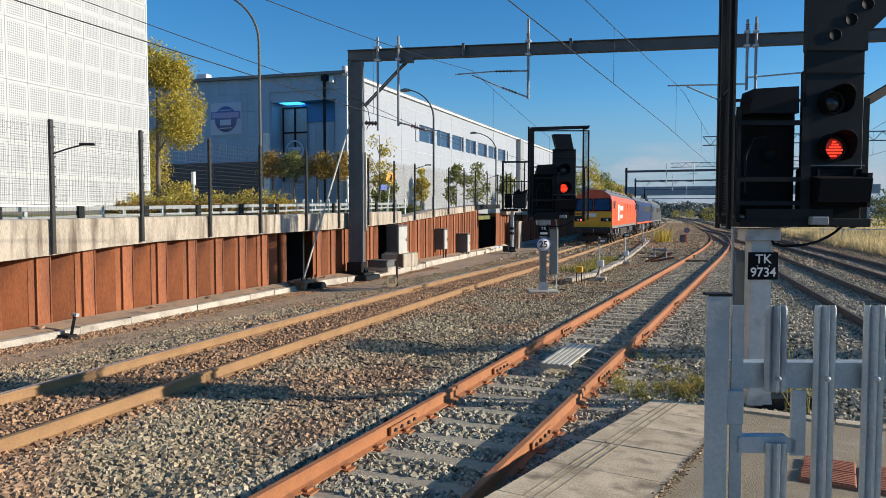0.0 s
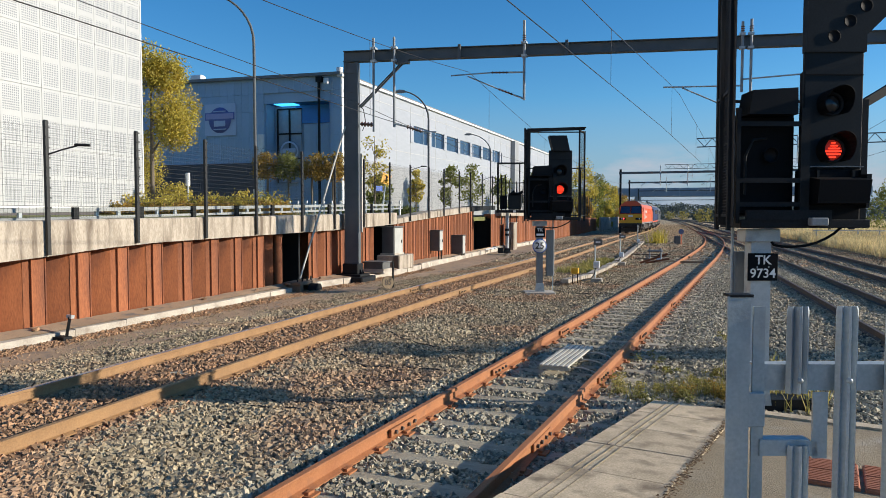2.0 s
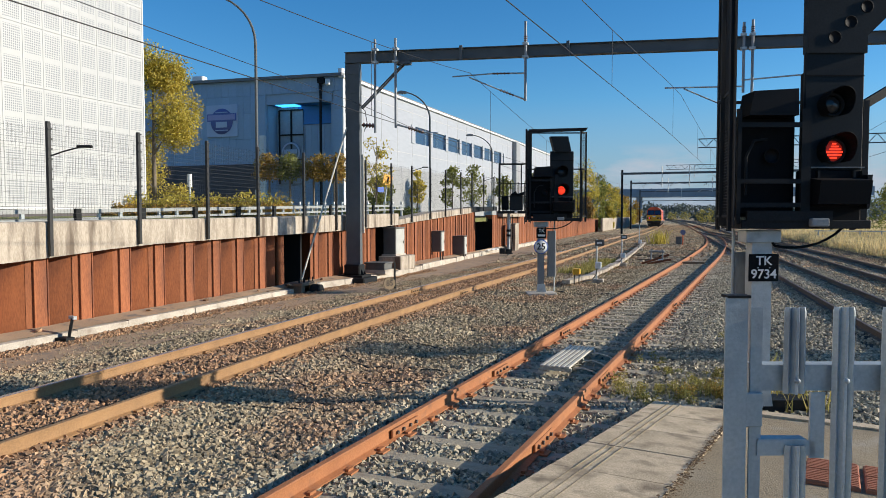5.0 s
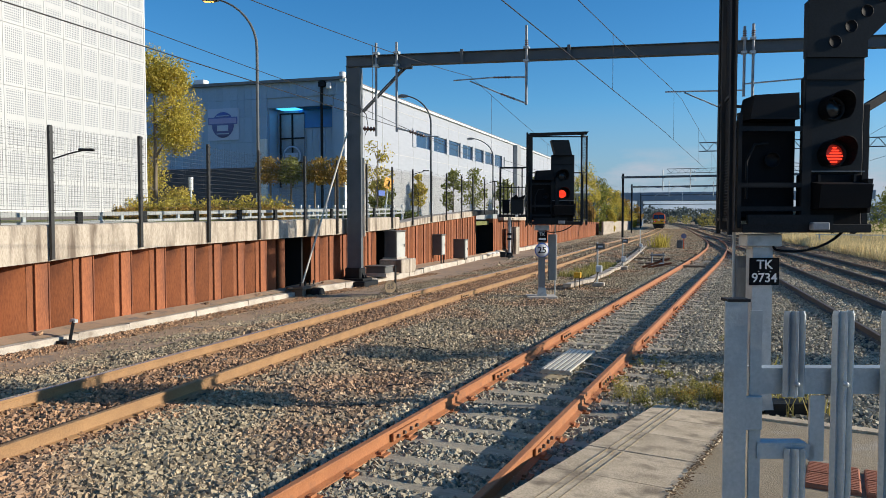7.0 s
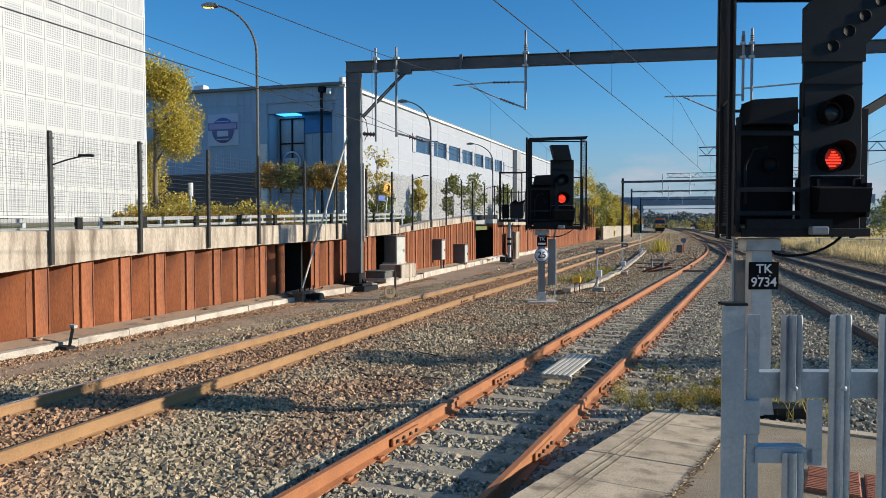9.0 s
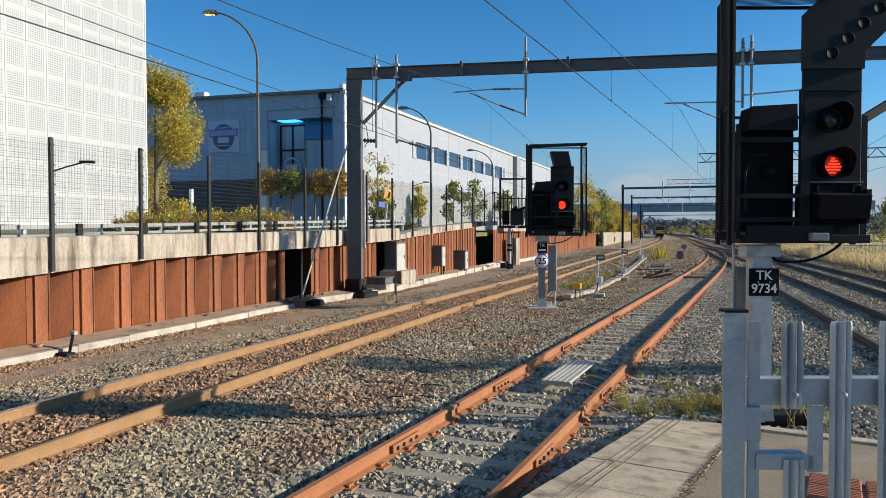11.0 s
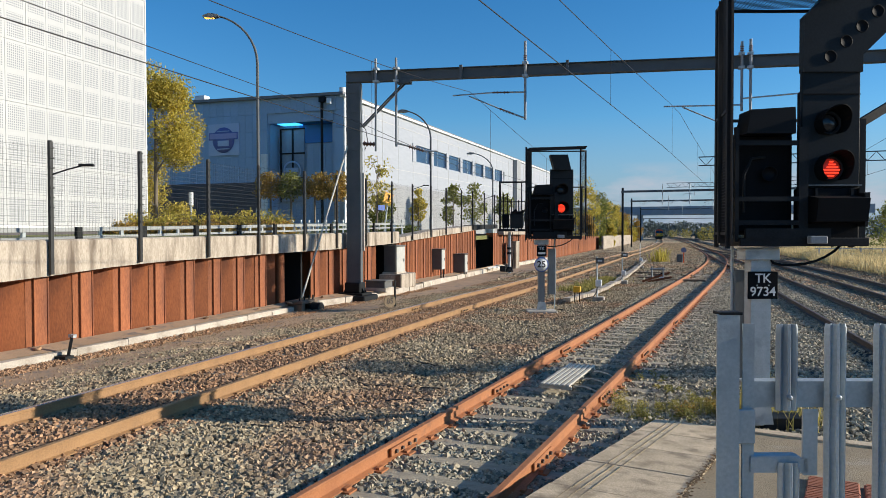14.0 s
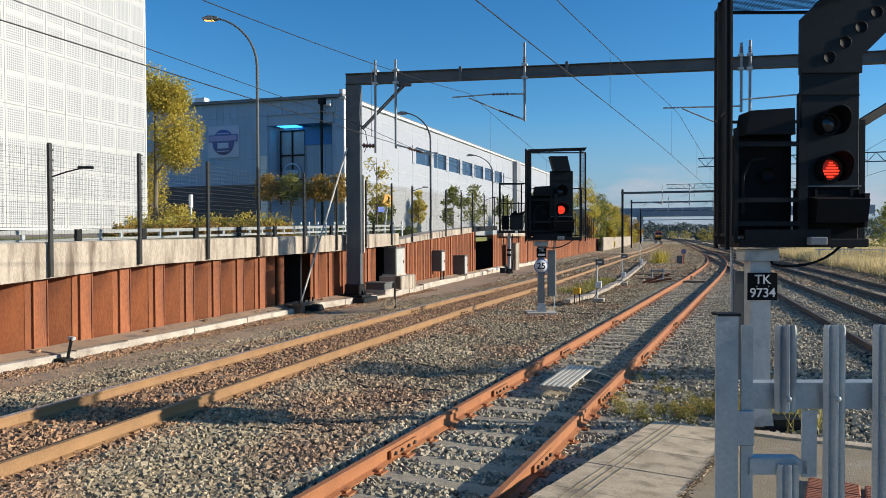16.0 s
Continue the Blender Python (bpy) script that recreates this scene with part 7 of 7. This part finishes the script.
def cabinet(x, y, w, d, h, mat, label, turn=0.0, legs=0.0, z=0.0, lit_side=True):
    top = thing("equipment_cabinet", label, "cabinet", at=(x, y, z), turn=turn, group="equipment cabinets")
    part("case", Shape().box((0, 0, legs + h / 2), (d, w, h), bevel=0.02), M[mat], top)
    part("roof", Shape().box((0, 0, legs + h + 0.02), (d + 0.08, w + 0.08, 0.05), bevel=0.01), M[mat], top)
    # door paler than the case, sunlight on this side put in its colour
    if lit_side:
        part("door", Shape().box((d / 2 + 0.012, 0, legs + h / 2), (0.024, w - 0.06, h - 0.06), bevel=0.006), M["lit_door"], top, "pale door, sunlight put in its colour")
        part("handle", Shape().box((d / 2 + 0.035, w * 0.3, legs + h / 2), (0.03, 0.03, 0.12)), M["darksteel_and_shade"], top)
    if legs:
        for a in (-1, 1):
            for b in (-1, 1):
                part("leg", Shape().box((a * (d / 2 - 0.05), b * (w / 2 - 0.05), legs / 2), (0.05, 0.05, legs)), M["darksteel_and_shade"], top)
    else:
        part("plinth", Shape().box((0, 0, 0.05), (d + 0.1, w + 0.1, 0.14)), M["plinth"], top)


cabinet(-11.25, 27.8, 1.0, 0.55, 1.2, "grey_box", "tall pale grey equipment cabinet on a concrete base", z=0.5)
solid("cabinet_base", Shape().box((-11.1, 27.8, 0.25), (1.0, 1.7, 0.6), bevel=0.03), M["concrete"], "low concrete cabinet base", "plinth")
cabinet(-11.4, 33.6, 0.5, 0.85, 1.0, "grey_box", "dark grey equipment cabinet on legs beside the wall", legs=0.45, z=-0.02)
cabinet(-11.35, 37.6, 0.5, 0.8, 1.0, "grey_box", "dark grey equipment cabinet beside the wall", legs=0.1, z=-0.02)
cabinet(-10.75, 25.0, 0.75, 0.8, 0.35, "grey_box", "low grey point machine housing", z=0.05, lit_side=False)
cabinet(-10.8, 49.3, 1.2, 0.5, 2.3, "concrete", "slim weathered concrete locker beside the wall", z=-0.65, lit_side=False)


def balance_weight():
    """Guy rope anchor and stay beside the recess."""
    top = thing("mast_stay", "pale steel guy stay rising to the mast from a ground anchor", "stay")
    p, q = Vector((-11.05, 19.6, 0.2)), GA + Vector((-0.2, 0.0, 5.6))
    part("stay_rod", Shape().tube([p, p.lerp(q, 0.97)], 0.032, 8), M["white_worn"], top)
    part("anchor_frame", Shape().box((-11.05, 19.6, 0.10), (0.6, 1.0, 0.10), bevel=0.02).box((-11.05, 19.25, -0.08), (0.5, 0.2, 0.3)).box((-11.05, 19.95, -0.08), (0.5, 0.2, 0.3)), M["wood"], top, "brown steel anchor frame")
    for y in (19.2, 19.5, 19.8, 20.05):
        part("bolt", Shape().tube([(-10.9, y, 0.12), (-10.9, y, 0.28)], 0.025, 6), M["darksteel_and_shade"], top)
    part("counterweight", Shape().tube([(-10.75, 19.75, -0.12), (-10.45, 19.75, -0.12)], 0.2, 14), M["darksteel_and_shade"], top)


balance_weight()


M["faded_disc"] = material("faded_disc", (0.34, 0.25, 0.15), (0.22, 0.16, 0.10), 0.9, scale=8, fine=50, bump=0.2)


def round_sign():
    top = thing("distance_disc", "round weathered disc reading 85 standing on the ballast", "sign", at=(-8.45, 20.5, 0.10), turn=radians(48))
    disc = part("disc", Shape().tube([(0, -0.02, 0), (0, 0.02, 0)], 0.20, 20), M["faded_disc"], top)
    lettering("lettering", "85", 0.24, "rail_dark", disc, (0, -0.026, 0))
    part("stake", Shape().box((0.2, 0.03, 0.2), (0.05, 0.05, 0.9)), M["darksteel_and_shade"], top)


round_sign()


def leaning_stub():
    top = thing("leaning_stub", "short leaning dark steel stub post at the wall foot", "post", at=(-10.72, 10.3, -0.12))
    part("stub", Shape().bar((0, 0, 0), (0.06, 0.05, 0.42), 0.09, 0.05), M["darksteel_and_shade"], top)
    part("cap", Shape().bar((0.06, 0.05, 0.40), (0.065, 0.054, 0.46), 0.12, 0.08), M["galv"], top)
    part("foot", Shape().box((-0.15, -0.05, 0.03), (0.5, 0.2, 0.08)), M["darksteel_and_shade"], top)


leaning_stub()


def litter():
    rng = random.Random(11)
    for k in range(7):
        s = Shape()
        r = rng.uniform(0.12, 0.25)
        vs = [(rng.uniform(-r, r), rng.uniform(-r, r), rng.uniform(0, r * 0.7)) for _ in range(9)]
        bm = bmesh.new()
        for v in vs:
            bm.verts.new(v)
        bmesh.ops.convex_hull(bm, input=bm.verts)
        me = bpy.data.meshes.new("rubbish_bag")
        bm.to_mesh(me)
        bm.free()
        me.materials.append(M["white"])
        ob = tagged(new("rubbish_bag", me), "crumpled white plastic rubbish by the wall recess", "rubbish", "rubbish")
        ob.matrix_basis = Matrix.Translation((-10.95 + rng.uniform(-0.4, 0.2), 43.2 + k * 0.35, 0.02))


litter()


def road_signs():
    p = site(-3.1, 36.0)
    top = thing("road_sign", "tilted yellow diversion sign above a small blue sign", "road sign", at=(p.x, p.y, 2.0), turn=radians(60))
    part("post", Shape().tube([(0, 0, 0), (0.35, 0, 2.3)], 0.04, 8), M["galv"], top)
    part("yellow_plate", Shape().box((0.3, -0.04, 2.05), (0.56, 0.03, 0.54), Matrix.Rotation(0.25, 3, "Y")), M["orange"], top)
    part("arrow_bar", Shape().box((0.3, -0.06, 2.05), (0.08, 0.02, 0.3), Matrix.Rotation(0.25, 3, "Y")), M["black"], top)
    part("blue_plate", Shape().box((-0.15, -0.04, 1.55), (0.4, 0.03, 0.26)), M["sign_blue"], top)
    p = site(-12.9, 36.0)
    top = thing("bollard_light", "slim pale path light on a post", "path light", at=(p.x, p.y, 2.1))
    part("post", Shape().tube([(0, 0, 0), (0, 0, 1.6)], 0.05, 8), M["galv"], top)
    part("lantern", Shape().tube([(0, 0, 1.6), (0, 0, 2.25)], 0.11, 10), M["white"], top)


M["orange"] = material("orange", (0.85, 0.40, 0.02), (0.75, 0.34, 0.02), 0.5, scale=3, fine=30, bump=0)
road_signs()


# low rails and posts in front of the arena
def car_park_rail():
    top = thing("car_park_rail", "low white posts and rails in front of the arena", "railing")
    for k in range(16):
        p = site(-11.0 + k * 0.55, 46)
        part("post", Shape().box(p + Vector((0, 0, 2.65)), (0.10, 0.10, 1.0)), M["white"], top)
    p, q = site(-11.0, 46, 2.9), site(-2.8, 46, 2.9)
    part("rail", Shape().bar(p, q, 0.05, 0.08), M["white"], top)


car_park_rail()


def far_buildings():
    s = thing("lineside_hut", "low blue-grey building beyond the far tracks", "building", at=(34, 62, -0.2))
    part("wall", Shape().box((0, 0, 2.0), (12, 14, 4.0)), M["bridge"], s)
    part("roof", Shape().box((0, 0, 4.1), (12.6, 14.6, 0.3)), M["loco_grey"], s)


far_buildings()


def low_railing():
    """Grey two-rail railing behind the dry grass."""
    top = thing("low_railing", "low grey steel railing behind the dry grass", "railing")
    for k in range(11):
        x = 12.6 + k * 1.6
        part("post", Shape().box((x, 72 - k * 0.35, 0.35), (0.10, 0.10, 1.1)), M["galv"], top)
    for z in (0.40, 0.84):
        part("rail", Shape().bar((12.3, 72.06, z), (28.9, 68.4, z), 0.07, 0.09), M["galv"], top)
    part("cabinet_box", Shape().box((18.4, 69.6, 0.35), (0.9, 0.5, 1.1), bevel=0.03), M["grey_box"], top, "dark grey equipment box")


low_railing()


def low_wall():
    """Grey block wall past the end of the sheet piles."""
    top = thing("block_wall", "low grey concrete block wall beside the main line", "wall", kind="structure")
    y = 112
    while y < 190:
        part("wall_panel", Shape().box((-10.6, y + 1.9, 0.85), (0.3, 3.7, 2.1), bevel=0.02), M["concrete"], top)
        y += 3.8


low_wall()


# ---------------------------------------------------------------- loose ballast stones, finest near the platform
CUBE = np.array([(x, y, z) for z in (-1, 1) for y in (-1, 1) for x in (-1, 1)], float)
QUADS = np.array([(0, 2, 3, 1), (4, 5, 7, 6), (0, 1, 5, 4), (2, 6, 7, 3), (0, 4, 6, 2), (1, 3, 7, 5)], np.int32)


def blocked(x, y):
    d = x - along(BAY, y)
    if -0.86 < d < 1.3:
        yy = y + d * 0.107
        if abs((yy + 25.4 + 0.3) % 0.60 - 0.3) < 0.085:
            return True
    q = Vector((x, y, 0)) - P0
    u, v = -q.dot(PD), q.dot(PV)
    return u > -0.05 and v > 0.05


def stones(name, mat, label, count, where, lift, size, seed):
    rng = np.random.default_rng(seed)
    pts = []
    while len(pts) < count:
        x, y = where(rng)
        if blocked(x, y):
            continue
        pts.append((x, y, ground_z(x, y) + lift))
    P = np.array(pts)
    n = len(P)
    V = CUBE[None] * rng.uniform(0.58, 1.0, (n, 8, 3))
    V[:, 4:, :2] *= rng.uniform(0.6, 0.95, (n, 1, 2))
    V *= (size * rng.uniform(0.6, 1.35, (n, 1)))[:, :, None] * rng.uniform(0.7, 1.2, (n, 1, 3))
    q = rng.normal(size=(n, 4))
    q /= np.linalg.norm(q, axis=1)[:, None]
    w, x, y, z = q.T
    R = np.stack([1 - 2 * (y * y + z * z), 2 * (x * y - z * w), 2 * (x * z + y * w), 2 * (x * y + z * w), 1 - 2 * (x * x + z * z), 2 * (y * z - x * w), 2 * (x * z - y * w), 2 * (y * z + x * w), 1 - 2 * (x * x + y * y)], -1).reshape(n, 3, 3)
    V = np.einsum("nij,nkj->nki", R, V) + P[:, None, :]
    V[:, :, 2] += rng.uniform(-0.006, 0.014, (n, 1))
    F = (QUADS[None] + (np.arange(n) * 8)[:, None, None]).astype(np.int32)
    me = bpy.data.meshes.new(name)
    me.vertices.add(8 * n), me.loops.add(24 * n), me.polygons.add(6 * n)
    me.vertices.foreach_set("co", V.reshape(-1))
    me.loops.foreach_set("vertex_index", F.reshape(-1))
    me.polygons.foreach_set("loop_start", np.arange(0, 24 * n, 4, dtype=np.int32))
    me.polygons.foreach_set("use_smooth", np.zeros(6 * n, dtype=bool))
    me.materials.append(M[mat])
    me.update(calc_edges=True)
    return tagged(new(name, me), label, "ballast", kind="stuff")


def spread(off0, off1, table, y0, y1, power):
    """Places between two lines beside a track, denser near the camera."""
    def where(rng):
        y = y0 + (y1 - y0) * rng.uniform() ** power
        return along(table, y) + rng.uniform(off0, off1), y
    return where


def between_lines(y0, y1, power):
    def where(rng):
        y = y0 + (y1 - y0) * rng.uniform() ** power
        a, b = along(MAIN, y) + 1.0, along(BAY, y) - 1.15
        return a + (b - a) * rng.uniform(), y
    return where


stones("bay_ballast", "grey_stone", "loose grey ballast stones round the bay line", 46000, spread(-1.25, 2.3, BAY, 3.2, 40, 1.9), 0.012, 0.027, 1)
stones("six_foot_ballast", "stone", "loose tan and grey ballast stones between the lines", 60000, between_lines(3.0, 56, 2.1), 0.010, 0.027, 2)
stones("main_ballast", "rust_stone", "loose rust-stained ballast stones round the main line", 30000, spread(-1.2, 1.3, MAIN, 3.5, 44, 1.8), 0.010, 0.026, 3)
stones("cess_ballast", "stone", "loose pale ballast stones beside the walkway", 21000, spread(-2.9, -0.8, MAIN, 4.5, 44, 1.6), 0.008, 0.025, 4)
stones("foot_ballast", "rust_stone", "loose brown stones along the pale footing", 4200, spread(-4.2, -3.65, MAIN, 6, 30, 1.4), 0.03, 0.020, 9)
stones("path_grit", "stone", "fine brown grit on the walkway", 5500, spread(-4.3, -2.4, MAIN, 5, 26, 1.3), 0.03, 0.010, 6)
stones("right_ballast", "grey_stone", "loose grey ballast stones beside the right-hand line", 18000, spread(-2.2, 2.2, RIGHT, 7, 44, 1.5), 0.008, 0.027, 5)


def patch(x0, x1, y0, y1, power):
    def where(rng):
        return rng.uniform(x0, x1), y0 + (y1 - y0) * rng.uniform() ** power
    return where


stones("side_ballast", "grey_stone", "loose grey ballast stones beyond the platform ramp", 7500, patch(0.4, 3.4, 8.4, 19, 1.5), 0.010, 0.028, 8)


def wide(y0, y1):
    def where(rng):
        y = rng.uniform(y0, y1)
        return rng.uniform(-9.5, 8.0), y
    return where


stones("far_ballast", "stone", "loose ballast stones further along the line", 14000, wide(36, 92), 0.01, 0.06, 7)


TETRA = np.array([(0, 2, 1), (0, 1, 3), (1, 2, 3), (2, 0, 3)], np.int32)


def chips(name, mat, label, count, where, size, seed):
    """Rough four-sided stones for ballast further off."""
    rng = np.random.default_rng(seed)
    P = np.array([(x, y, (ground_z(x, y) if -12 < x < 7.5 else -0.2) + 0.012) for x, y in (where(rng) for _ in range(count))])
    V = rng.normal(size=(count, 4, 3))
    V /= np.linalg.norm(V, axis=2)[:, :, None]
    V = V * (size * rng.uniform(0.6, 1.4, (count, 1, 1))) + P[:, None, :]
    me = bpy.data.meshes.new(name)
    me.vertices.add(4 * count), me.loops.add(12 * count), me.polygons.add(4 * count)
    me.vertices.foreach_set("co", V.reshape(-1))
    me.loops.foreach_set("vertex_index", (TETRA[None] + (np.arange(count) * 4)[:, None, None]).astype(np.int32).reshape(-1))
    me.polygons.foreach_set("loop_start", np.arange(0, 12 * count, 3, dtype=np.int32))
    me.materials.append(M[mat])
    me.update(calc_edges=True)
    return tagged(new(name, me), label, "ballast", kind="stuff")


def strip_of(table, off0, off1, y0, y1, power=1.5):
    def where(rng):
        y = y0 + (y1 - y0) * rng.uniform() ** power
        return along(table, y) + rng.uniform(off0, off1), y
    return where


chips("outer_ballast", "stone", "loose tan ballast stones round the outer lines", 34000, strip_of(RIGHT2, -1.7, 3.6, 9, 110), 0.055, 12)
chips("distant_ballast", "stone", "loose ballast stones far along the line", 30000, strip_of(BAY, -9.0, 3.0, 50, 190, 1.3), 0.075, 14)


def motions():
    for k, ob in enumerate(TRAIN):
        rows = []
        for t, b in DIST:
            y = b * 1.03 + k * 21.6
            x0, x1 = along(MAIN, y), along(MAIN, y + 21)
            z0, z1 = along(MAIN_LEVEL, y + 2.6), along(MAIN_LEVEL, y + 18.6)
            rise = math.atan2(z1 - z0, 16.0)
            rows.append((t, pose(x0, y, z0 - 2.6 * math.tan(rise) + 0.003, math.degrees(rise), 0, math.degrees(-math.atan2(x1 - x0, 21)))))
        walk(ob, rows)


motions()
